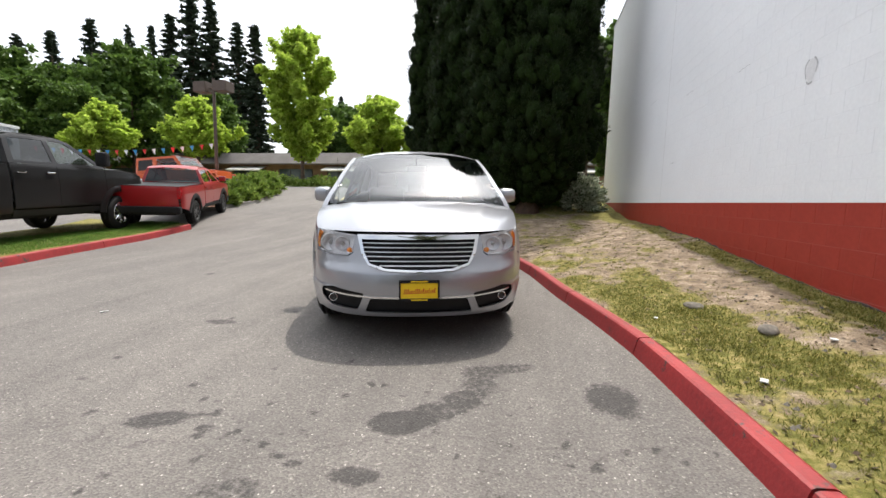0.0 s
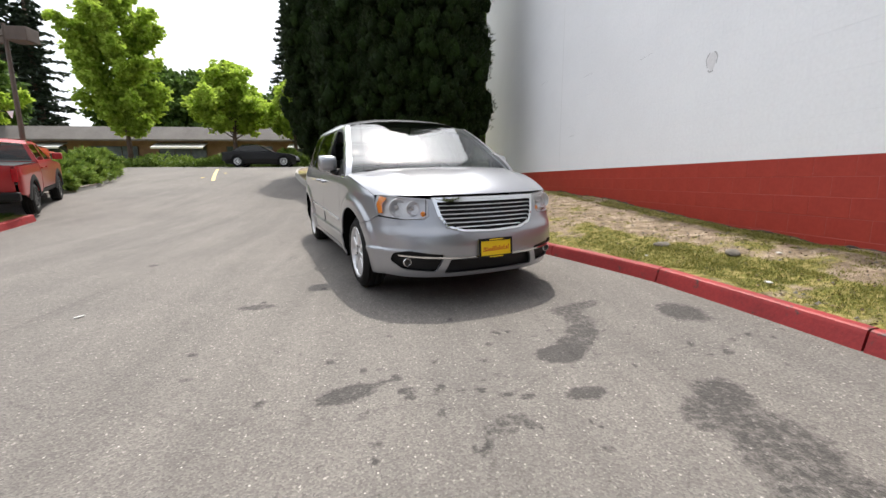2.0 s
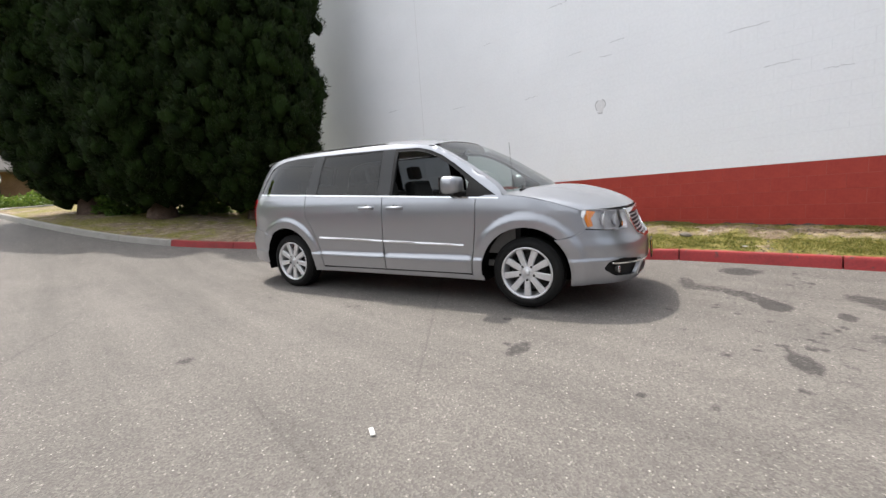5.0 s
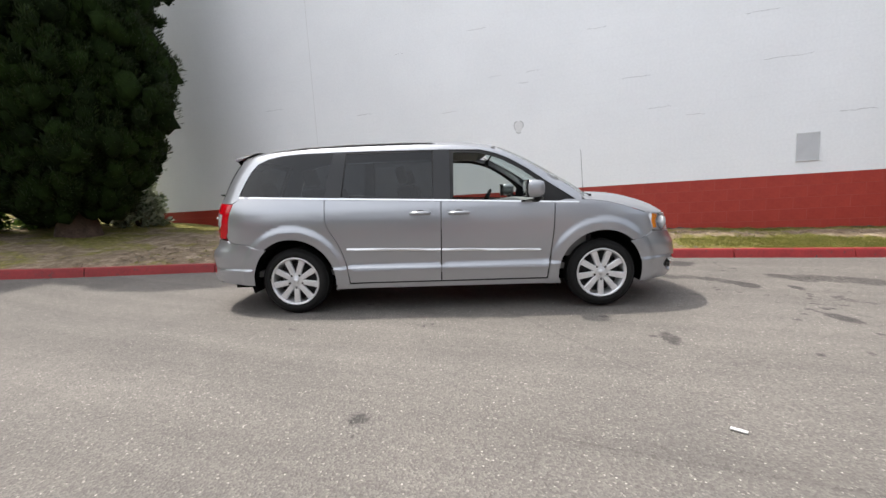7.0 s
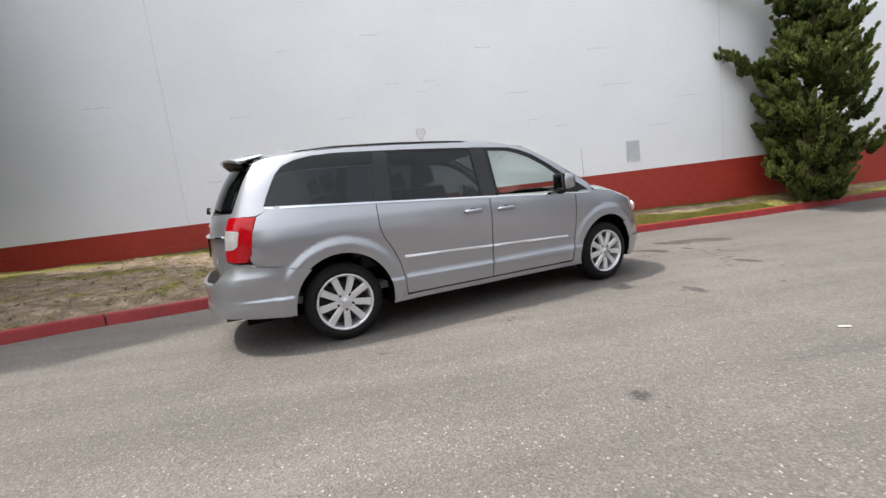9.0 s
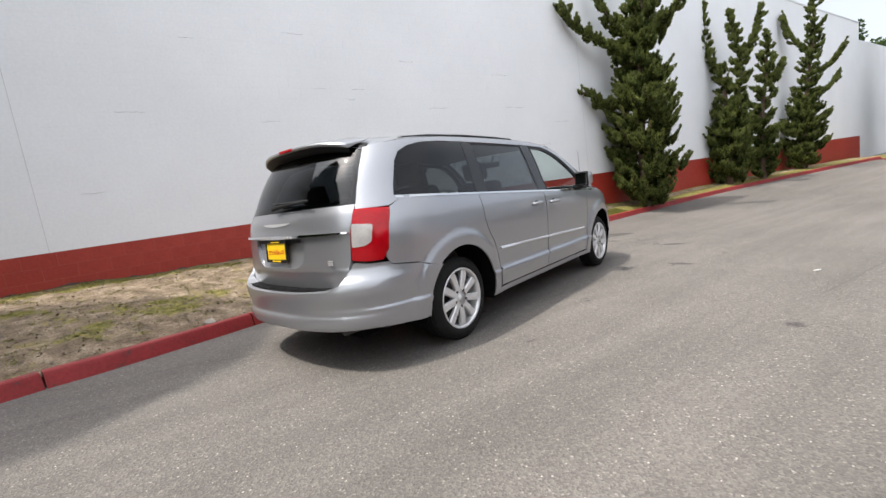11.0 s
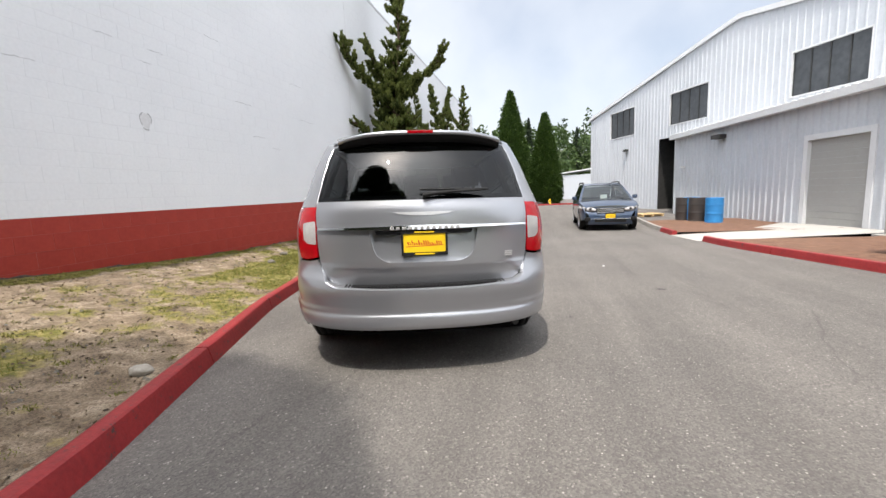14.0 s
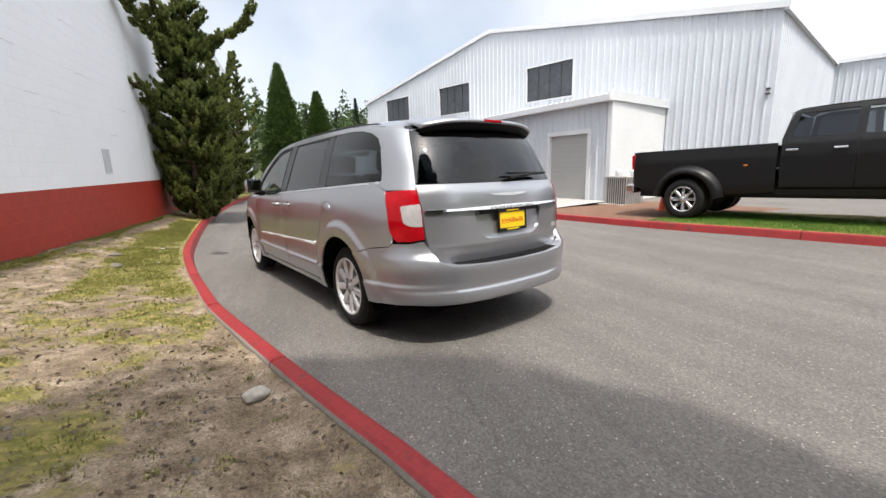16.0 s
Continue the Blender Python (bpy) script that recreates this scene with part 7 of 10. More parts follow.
def offroader():
    """The orange hard-top off-roader beyond the red pickup."""
    root = tagged(empty("off_roader", pose(-16.6, 18.5, ground_z(-16.6, 18.5), 0, -5, 8)), "orange off-road car with a hard top and round wings", "car")
    P, wb, r = M_PAINT_ORANGE, 2.45, 0.42
    w = [(0.4, 0.78), (1.1, 0.79), (1.2, 0.78), (1.85, 0.70)]
    side = [("body_side", [(-0.6, 0.55), (-0.65, 1.18), (1.75, 1.18), (1.75, 0.5), (0.5, 0.5)] + arc(0, r, 0.48, 10, 170, 10), P, 0.0, ""),
            ("hard_top", keyhole([(-0.65, 1.19), (-0.6, 1.83), (1.25, 1.83), (1.7, 1.19)], [(-0.5, 1.28), (-0.45, 1.72), (0.2, 1.72), (0.2, 1.28)], [(0.4, 1.26), (0.4, 1.72), (1.15, 1.72), (1.5, 1.26)]), P, 0.0, ""),
            ("side_window", [(-0.52, 1.26), (-0.47, 1.74), (0.22, 1.74), (0.22, 1.26)], M_GLASS_DARK, -0.01, ""), ("door_window", [(0.38, 1.24), (0.38, 1.74), (1.16, 1.74), (1.52, 1.24)], M_GLASS_CLEAR, -0.01, ""),
            ("bonnet_side", [(1.76, 0.7), (1.76, 1.18), (2.95, 1.08), (2.95, 0.7)], P, -0.12, "")]
    top = [("roof", [(-0.6, 1.83), (1.25, 1.83)], P, -1, 1, 0.04, ""), ("tailgate", [(-0.66, 0.5), (-0.66, 1.2), (-0.61, 1.83)], P, -1, 1, 0, ""), ("windscreen", [(1.25, 1.82), (1.72, 1.19)], M_GLASS_CLEAR, -1, 1, 0.0, ""),
           ("bonnet", [(1.72, 1.19), (2.95, 1.09)], P, -0.86, 0.86, 0.05, ""), ("grille", [(2.95, 1.09), (2.97, 0.6)], P, -0.86, 0.86, 0, "")]
    car_body(root, {"ends": (-0.8, 3.1), "w": w, "side": side, "top": top, "round": 20})
    part("chassis", boxmesh(-0.6, 2.9, -0.6, 0.6, 0.45, 0.7), M_BLACK, root)
    part("front_bumper", boxmesh(2.95, 3.15, -0.8, 0.8, 0.55, 0.75, 0.04), M_BLACK, root)
    ws = wheel_set("off_road_wheel", r, 0.27, 0.24, 5, 0.09)
    for s in (-1, 1):
        fb = bmesh.new()
        box(fb, wb - 0.55, wb + 0.5, min(s * 0.62, s * 0.96), max(s * 0.62, s * 0.96), 0.93, 1.0, 0.04)
        part("wing", fb, P, root)
        part("wing_mirror", boxmesh(1.45, 1.55, min(s * 0.82, s * 0.98), max(s * 0.82, s * 0.98), 1.22, 1.38, 0.03), M_BLACK, root)
        for x in (0, wb):
            build_wheel(root, (x, s * 0.80, r), s, ws, M_DARK_METAL)


offroader()


def street_car(name, m, paint, label):
    root = tagged(empty(name, m), label, "car")
    wb, r = 2.8, 0.33
    w = [(0.2, 0.84), (0.5, 0.91), (0.85, 0.90), (1.0, 0.85), (1.42, 0.62)]
    side = [("body_side", [(-0.95, 0.35), (-1.0, 0.92), (-0.4, 0.95), (2.1, 0.93), (3.2, 0.80), (3.55, 0.62), (3.6, 0.35), (3.2, 0.28)] + arc(wb, r, 0.38, 0, 180, 10) + [(2.3, 0.22), (0.5, 0.22)] + arc(0, r, 0.38, 0, 180, 10), paint, 0.0, ""),
            ("side_windows", [(-0.35, 0.95), (0.25, 1.32), (1.2, 1.37), (2.0, 0.95)], M_GLASS_DARK, 0.0, "dark side windows")]
    top = [("roof", [(0.25, 1.36), (0.6, 1.42), (1.1, 1.42), (1.3, 1.38)], paint, -1, 1, 0.02, ""), ("rear_window", [(-0.4, 0.95), (0.25, 1.36)], M_GLASS_DARK, -1, 1, 0.02, ""), ("windscreen", [(1.3, 1.38), (2.15, 0.94)], M_GLASS_DARK, -1, 1, 0.02, ""),
           ("bonnet", [(2.1, 0.94), (3.2, 0.81), (3.55, 0.66), (3.62, 0.4)], paint, -1, 1, 0.03, ""), ("boot", [(-1.02, 0.4), (-1.02, 0.9), (-0.4, 0.96)], paint, -1, 1, 0.02, "")]
    car_body(root, {"ends": (-1.1, 3.72), "w": w, "side": side, "top": top, "round": 10})
    part("underbody", boxmesh(-0.8, 3.3, -0.7, 0.7, 0.2, 0.5), M_BLACK, root)
    ws = wheel_set(name + "_wheel", r, 0.21, 0.22, 10, 0.035)
    for x in (0, wb):
        for s in (-1, 1):
            build_wheel(root, (x, s * 0.79, r), s, ws, M_ALLOY)
    return root


street_car("street_sedan", pose(-11.2, 31.6, ground_z(-11.2, 31.6) + 0.0, 0, 0, 2), M_PAINT_DARK, "black saloon car on the street beyond the driveway")

# ---- white metal building with its annexe ----
FU, FN = Vector((0.37, -0.929, 0)), Vector((0.929, 0.37, 0))
FC = -14.8


def fac(u, c, z):
    p = FU * u + FN * c
    return Vector((p.x, p.y, z))


def ribbed(bm, a, b, z0, ztop, out, pitch=0.30, rib=0.036, mat=0):
    """Sheet wall from a to b in plan with upright ribs; ztop(t) is its top, out the way that it faces."""
    a, b = Vector((a[0], a[1], 0)), Vector((b[0], b[1], 0))
    L = (b - a).length
    d = (b - a) / L
    n = max(1, round(L / pitch))
    cols = []
    for k in range(n):
        s = L * k / n
        p = L / n
        cols += [(s, 0), (s + p * 0.62, 0), (s + p * 0.72, rib), (s + p * 0.88, rib), (s + p * 0.985, 0)]
    cols.append((L, 0))
    low = [bm.verts.new(a + d * s + out * o + Vector((0, 0, z0))) for s, o in cols]
    up = [bm.verts.new(a + d * s + out * o + Vector((0, 0, ztop(s / L)))) for s, o in cols]
    for k in range(len(cols) - 1):
        bm.faces.new((low[k], low[k + 1], up[k + 1], up[k])).material_index = mat


def rib_wall(name, root, a, b, z0, ztop, out, openings=(), label=""):
    """Ribbed wall with rectangular openings (u0, u1, z0, z1 along the wall)."""
    bm = bmesh.new()
    A, Bp = Vector((a[0], a[1], 0)), Vector((b[0], b[1], 0))
    L = (Bp - A).length
    d = (Bp - A) / L
    cuts = sorted({0.0, L} | {u for o in openings for u in o[:2]})
    for u0, u1 in zip(cuts, cuts[1:]):
        spans = sorted((o[2], o[3]) for o in openings if o[0] <= u0 + 1e-6 and o[1] >= u1 - 1e-6)
        z = z0
        p, q = A + d * u0, A + d * u1
        tt = lambda t, u0=u0, u1=u1: ztop((u0 + (u1 - u0) * t) / L)
        for s0, s1 in spans:
            if s0 > z:
                ribbed(bm, p, q, z, lambda t, s0=s0: s0, out)
            z = s1
        ribbed(bm, p, q, z, tt, out)
    bmesh.ops.remove_doubles(bm, verts=bm.verts, dist=1e-4)
    bm.normal_update()
    if sum((f.normal.dot(out) * f.calc_area() for f in bm.faces)) < 0:
        bmesh.ops.reverse_faces(bm, faces=bm.faces)
    return part(name, bm, M_SHEET, root, label)


def oriented_box(bm, p, q, z0, z1, o0, o1, out):
    """Box along the line p to q between two offsets along out."""
    p, q = Vector((p[0], p[1], 0)), Vector((q[0], q[1], 0))
    vs = [bm.verts.new(w + out * o + Vector((0, 0, z))) for z in (z0, z1) for o in (o0, o1) for w in (p, q)]
    for f in ((0, 2, 3, 1), (4, 5, 7, 6), (0, 1, 5, 4), (2, 6, 7, 3), (0, 4, 6, 2), (1, 3, 7, 5)):
        bm.faces.new([vs[i] for i in f])
    bmesh.ops.recalc_face_normals(bm, faces=bm.faces)


def metal_building():
    root = tagged(empty("metal_building"), "large white ribbed sheet metal building with a low gable", "building", kind="structure")
    u0, u1, zl, zr, ridge, zt = -9.15, 17.4, 6.36, 6.32, 4.15, 8.65
    wins = [(-1.17, 1.55, 4.48, 6.17), (5.83, 8.58, 4.48, 6.17), (11.87, 14.66, 4.45, 6.17)]
    ops = [(a - u0, b - u0, c, d) for a, b, c, d in wins] + [(8.1 - u0, 9.45 - u0, -0.4, 3.8)]
    rib_wall("gable_wall", root, fac(u0, FC, 0), fac(u1, FC, 0), -0.5, lambda t: table(lerp(u0, u1, t), ((u0, zl), (ridge, zt), (u1, zr))), FN, ops)
    rib_wall("side_wall", root, fac(u0, FC, 0), fac(u0, FC - 14, 0), -0.5, lambda t: zl, -FU)
    rib_wall("rear_wing_wall", root, fac(u0, FC - 14, 0), fac(u0 - 34, FC - 14, 0), -0.5, lambda t: zl - 0.1, FN)
    wt = bmesh.new()
    oriented_box(wt, fac(u0, FC - 14, 0), fac(u0 - 34, FC - 14, 0), zl - 0.16, zl + 0.06, -0.4, 0.14, FN)
    part("rear_wing_trim", wt, M_SHEET_TRIM, root)
    rib_wall("side_wall", root, fac(u1, FC, 0), fac(u1, FC - 30, 0), -0.5, lambda t: zr, FU)
    roof = bmesh.new()
    for a, za, b, zb in ((u0 - 0.15, zl - 0.02, ridge, zt + 0.03), (ridge, zt + 0.03, u1 + 0.15, zr - 0.02)):
        vs = [roof.verts.new(fac(a, FC + 0.12, za)), roof.verts.new(fac(b, FC + 0.12, zb)), roof.verts.new(fac(b, FC - 30, zb)), roof.verts.new(fac(a, FC - 30, za))]
        roof.faces.new(vs)
    part("roof", roof, M_SHEET, root)
    trim = bmesh.new()
    for a, za, b, zb in ((u0 - 0.15, zl, ridge, zt), (ridge, zt, u1 + 0.15, zr)):
        f = [[fac(u, FC + o, z + h) for h in (-0.16, 0.05)] for u, z in ((a, za), (b, zb)) for o in (0.06, 0.13)]
        v = [[trim.verts.new(p) for p in q] for q in f]
        trim.faces.new((v[1][0], v[3][0], v[3][1], v[1][1]))
        trim.faces.new((v[0][1], v[1][1], v[3][1], v[2][1]))
        trim.faces.new((v[0][0], v[2][0], v[3][0], v[1][0]))
    part("verge_trim", trim, M_SHEET_TRIM, root)
    eave = bmesh.new()
    oriented_box(eave, fac(u0, FC + 0.1, 0), fac(u0, FC - 14, 0), zl - 0.22, zl + 0.04, 0.02, 0.16, -FU)
    part("gutter", eave, M_SHEET_TRIM, root)
    for a, b, c, d in wins:
        win = bmesh.new()
        oriented_box(win, fac(a, FC, 0), fac(b, FC, 0), c, d, -0.10, -0.08, FN)
        w = part("window", win, M_DARK_PANE, root, "dark corrugated window")
        for k in range(5):
            st = bmesh.new()
            x = lerp(a, b, k / 4)
            oriented_box(st, fac(x - 0.02, FC, 0), fac(x + 0.02, FC, 0), c, d, -0.08, -0.05, FN)
            part("glazing_bar", st, M_DARK_METAL, w)
        fr = bmesh.new()
        for p, q, z0, z1 in ((a - 0.05, a, c, d), (b, b + 0.05, c, d), (a - 0.05, b + 0.05, c - 0.05, c), (a - 0.05, b + 0.05, d, d + 0.06)):
            oriented_box(fr, fac(p, FC, 0), fac(q, FC, 0), z0, z1, -0.10, 0.04, FN)
        part("window_frame", fr, M_SHEET_TRIM, w)
    # tall dark doorway with the room's dark inside
    room = bmesh.new()
    oriented_box(room, fac(7.9, FC - 4, 0), fac(9.7, FC - 4, 0), -0.4, 4.0, -0.1, 0.0, FN)
    oriented_box(room, fac(7.9, FC - 4, 0), fac(8.0, FC - 4, 0), -0.4, 4.0, 0.0, 3.9, FN)
    oriented_box(room, fac(9.6, FC - 4, 0), fac(9.7, FC - 4, 0), -0.4, 4.0, 0.0, 3.9, FN)
    oriented_box(room, fac(7.9, FC - 4, 0), fac(9.7, FC - 4, 0), 3.9, 4.0, 0.0, 3.9, FN)
    part("doorway_room", room, M_DARK_METAL, root)
    # wall lamps
    for u, z, h in ((12.6, 3.4, 0.15), (-8.98, 3.62, 0.06), (-8.98, 3.45, 0.06)):
        lb = bmesh.new()
        oriented_box(lb, fac(u - h, FC, 0), fac(u + h, FC, 0), z, z + h, 0.02, 0.02 + 1.6 * h, FN)
        part("wall_lamp", lb, M_DARK_METAL, root, "dark wall lamp")
    return root


def annexe():
    root = tagged(empty("annexe"), "low white metal annexe with a grey roller door", "building", kind="structure")
    A, Bq, C, D = Vector((-11.56, 1.35, 0)), Vector((-9.9, -10.0, 0)), Vector((-11.0, -12.3, 0)), Vector((-15.8, -0.29, 0))
    fd = (Bq - A).normalized()
    out = Vector((-fd.y, fd.x, 0))
    if out.x < 0:
        out = -out
    L = (Bq - A).length
    # roller door position along the front
    d0, d1, dz = 1.05, 3.05, 2.33
    rib_wall("front_wall", root, A, Bq, -0.5, lambda t: 3.45, out, [(d0, d1, -0.5, dz)])
    ed = (A - D).normalized()
    eout = Vector((-ed.y, ed.x, 0))
    if eout.y < 0:
        eout = -eout
    bm = bmesh.new()
    vs = [bm.verts.new(p) for p in (D + Vector((0, 0, -0.5)), A + Vector((0, 0, -0.5)), A + Vector((0, 0, 3.45)), D + Vector((0, 0, 3.5)))]
    bm.faces.new(vs)
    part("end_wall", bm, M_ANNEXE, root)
    rib_wall("far_wall", root, Bq, C, -0.5, lambda t: 3.45, (C - Bq).cross(Vector((0, 0, 1))).normalized())
    roof = bmesh.new()
    o = out * 0.28
    rv = [roof.verts.new(p) for p in (A + o + Vector((0, 0, 3.56)), Bq + o + Vector((0, 0, 3.56)), C + Vector((0, 0, 3.60)), D + Vector((0, 0, 3.62)))]
    roof.faces.new(rv)
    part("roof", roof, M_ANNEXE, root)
    rr = bmesh.new()
    n = 38
    for k in range(n):
        p = A.lerp(Bq, (k + 0.5) / n) + o
        q = D.lerp(C, (k + 0.5) / n)
        tube(rr, [p + Vector((0, 0, 3.575)), q + Vector((0, 0, 3.62))], 0.03, 5)
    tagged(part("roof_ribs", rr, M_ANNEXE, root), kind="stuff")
    fa = bmesh.new()
    oriented_box(fa, A - fd * 0.1, Bq, 3.34, 3.55, 0.06, 0.32, out)
    part("fascia", fa, M_SHEET_TRIM, root)
    fa = bmesh.new()
    oriented_box(fa, A + out * 0.3, D, 3.36, 3.66, 0.0, 0.12, eout)
    part("fascia", fa, M_SHEET_TRIM, root)
    P = lambda s: A + fd * s
    door = bmesh.new()
    n = 14
    for k in range(n):
        z0, z1 = lerp(-0.35, dz, k / n), lerp(-0.35, dz, (k + 1) / n)
        oriented_box(door, P(d0), P(d1), z0, z1 - 0.004, -0.09, -0.06, out)
    dr = part("door_1", door, M_DOOR_GREY, root, "closed grey roller door")
    fr = bmesh.new()
    for p, q, z0, z1 in ((d0 - 0.16, d0, -0.4, dz + 0.16), (d1, d1 + 0.16, -0.4, dz + 0.16), (d0, d1, dz, dz + 0.16)):
        oriented_box(fr, P(p), P(q), z0, z1, -0.08, 0.05, out)
    part("door_frame", fr, M_SHEET_TRIM, dr)
    co = bmesh.new()
    oriented_box(co, P(-0.03), P(0.14), -0.5, 3.4, 0.0, 0.06, out)
    part("corner_trim", co, M_SHEET_TRIM, root)
    fl = bmesh.new()
    oriented_box(fl, P(7.2), P(7.75), 2.92, 3.08, 0.02, 0.34, out)
    part("flood_lamp", fl, M_DARK_METAL, root, "dark flood lamp under the eave")
    sm = bmesh.new()
    oriented_box(sm, P(10.4), P(10.55), 1.9, 2.0, 0.02, 0.2, out)
    part("camera_box", sm, M_SHEET_TRIM, root)


metal_building()
annexe()


# ---- things beside the annexe ----
def oil_drum(x, y, z, paint, label):
    root = tagged(empty("oil_drum", pose(x, y, z)), label, "drum", "drums by the shed")
    bm = bmesh.new()
    prof = [(0.001, 0.0), (0.285, 0.0), (0.295, 0.01), (0.287, 0.03)]
    for k in range(1, 9):
        zz = 0.03 + k * 0.1
        prof += [(0.287, zz - 0.02), (0.297 if k in (3, 6) else 0.288, zz), (0.287, zz + 0.02)]
    prof += [(0.287, 0.86), (0.297, 0.872), (0.290, 0.885), (0.275, 0.868), (0.001, 0.868)]
    lathe(bm, prof, 28, "Z")
    part("body", bm, paint, root)
    cap = bmesh.new()
    lathe(cap, [(0.001, 0.885), (0.03, 0.885), (0.034, 0.868)], 10, "Z", (0.16, 0, 0))
    part("bung", cap, M_DARK_METAL, root)
    return root


M_DRUM_BLUE = surface("blue_drum_paint", (0.02, 0.16, 0.42), (0.04, 0.26, 0.58), 0.4, bump=0.05, wear=(0.12, 0.08, 0.06), wear_at=0.74)
M_DRUM_BLACK = surface("dark_drum_paint", (0.025, 0.022, 0.02), (0.06, 0.05, 0.045), 0.5, bump=0.05, wear=(0.12, 0.06, 0.03), wear_at=0.68)
for _x, _y, _m, _l in ((-8.75, -4.85, M_DRUM_BLACK, "dark rusty steel oil drum on the mulch"), (-8.98, -4.15, M_DRUM_BLACK, "dark rusty steel oil drum on the mulch"), (-9.32, -3.5, M_DRUM_BLUE, "bright blue steel oil drum on the mulch"), (-9.0, -4.75, M_DRUM_BLUE, "bright blue steel oil drum on the mulch")):
    oil_drum(_x, _y, ground_z(_x, _y) + 0.10, _m, _l)


def air_conditioner(x, y, turn, z):
    root = tagged(empty("air_conditioner", pose(x, y, z, 0, 0, turn)), "grey slatted outdoor air conditioner unit on a concrete pad", "air conditioner")
    part("pad", boxmesh(-0.55, 0.55, -0.55, 0.55, -0.03, 0.05, 0.01), M_CONCRETE, root)
    part("core", boxmesh(-0.36, 0.36, -0.36, 0.36, 0.05, 0.86), M_DARK_METAL, root)
    M = surface("grey_unit_paint", (0.30, 0.29, 0.27), (0.42, 0.41, 0.39), 0.5, bump=0.05)
    part("lid", boxmesh(-0.42, 0.42, -0.42, 0.42, 0.86, 0.93, 0.02), M, root)
    for k in range(11):
        o = -0.40 + k * 0.08
        for dims in ((o - 0.012, o + 0.012, -0.42, -0.39), (o - 0.012, o + 0.012, 0.39, 0.42), (-0.42, -0.39, o - 0.012, o + 0.012), (0.39, 0.42, o - 0.012, o + 0.012)):
            part("slat", boxmesh(*dims, 0.05, 0.87), M, root)
    return root


air_conditioner(-10.9, 2.75, 8, ground_z(-10.5, 2.5) + 0.10)
for _x, _y in ((-11.1, 2.9), (-10.75, 2.65)):
    _r = bmesh.new()
    lathe(_r, [(0.001, 0.0), (0.10, 0.0), (0.10, 0.2), (0.09, 0.2), (0.085, 0.02), (0.001, 0.02)], 16, "Z")
    _o = tagged(part("paint_tin", _r, M_ALLOY), "small bare metal tin on the cooling unit", "tin")
    _o.location = (_x, _y, ground_z(-10.5, 2.5) + 1.03)
_c = bmesh.new()
lathe(_c, [(0.02, 0.5), (0.03, 0.5), (0.11, 0.03), (0.17, 0.03), (0.17, 0.0), (0.001, 0.0)], 20, "Z")
_o = tagged(part("traffic_cone", _c, surface("cone_orange", (0.75, 0.09, 0.02), (0.85, 0.14, 0.03), 0.5, bump=0.0)), "small orange traffic cone behind the truck", "traffic cone")
_o.location = (-9.95, 5.15, ground_z(-9.3, 5) + 0.11)
_pl = bmesh.new()
for _k in range(5):
    box(_pl, -0.6, 0.6, -0.45 + _k * 0.2, -0.3 + _k * 0.2, 0.10, 0.125)
for _k in (-0.5, 0.0, 0.5):
    box(_pl, _k - 0.05, _k + 0.05, -0.45, 0.5, 0.0, 0.10)
_o = tagged(part("pallet", _pl, surface("raw_wood", (0.42, 0.28, 0.12), (0.58, 0.42, 0.22), 0.8)), "pale raw wooden pallet by the doorway", "pallet")
_o.matrix_basis = pose(-8.3, -8.6, ground_z(-8.3, -8.6) + 0.02, 0, 0, 20)
# distant white shed at the driveway's end
_b = tagged(empty("far_shed"), "low white shed with a shallow gable at the driveway end", "shed")
_s = bmesh.new()
oriented_box(_s, (-13.5, -42), (-4.6, -42), -0.5, 2.7, -8, 0, Vector((0, 1, 0)))
part("walls", _s, M_SHEET, _b)
_s = bmesh.new()
_v = [_s.verts.new(p) for p in ((-13.8, -41.8, 3.7), (-4.3, -41.8, 2.65), (-4.3, -50.2, 2.65), (-13.8, -50.2, 3.7), (-13.8, -41.8, 3.85), (-4.3, -41.8, 2.8), (-4.3, -50.2, 2.8), (-13.8, -50.2, 3.85))]
for _f in ((0, 1, 2, 3), (7, 6, 5, 4), (0, 4, 5, 1), (1, 5, 6, 2), (2, 6, 7, 3), (3, 7, 4, 0)):
    _s.faces.new([_v[i] for i in _f])
part("roof", _s, M_SHEET_TRIM, _b)


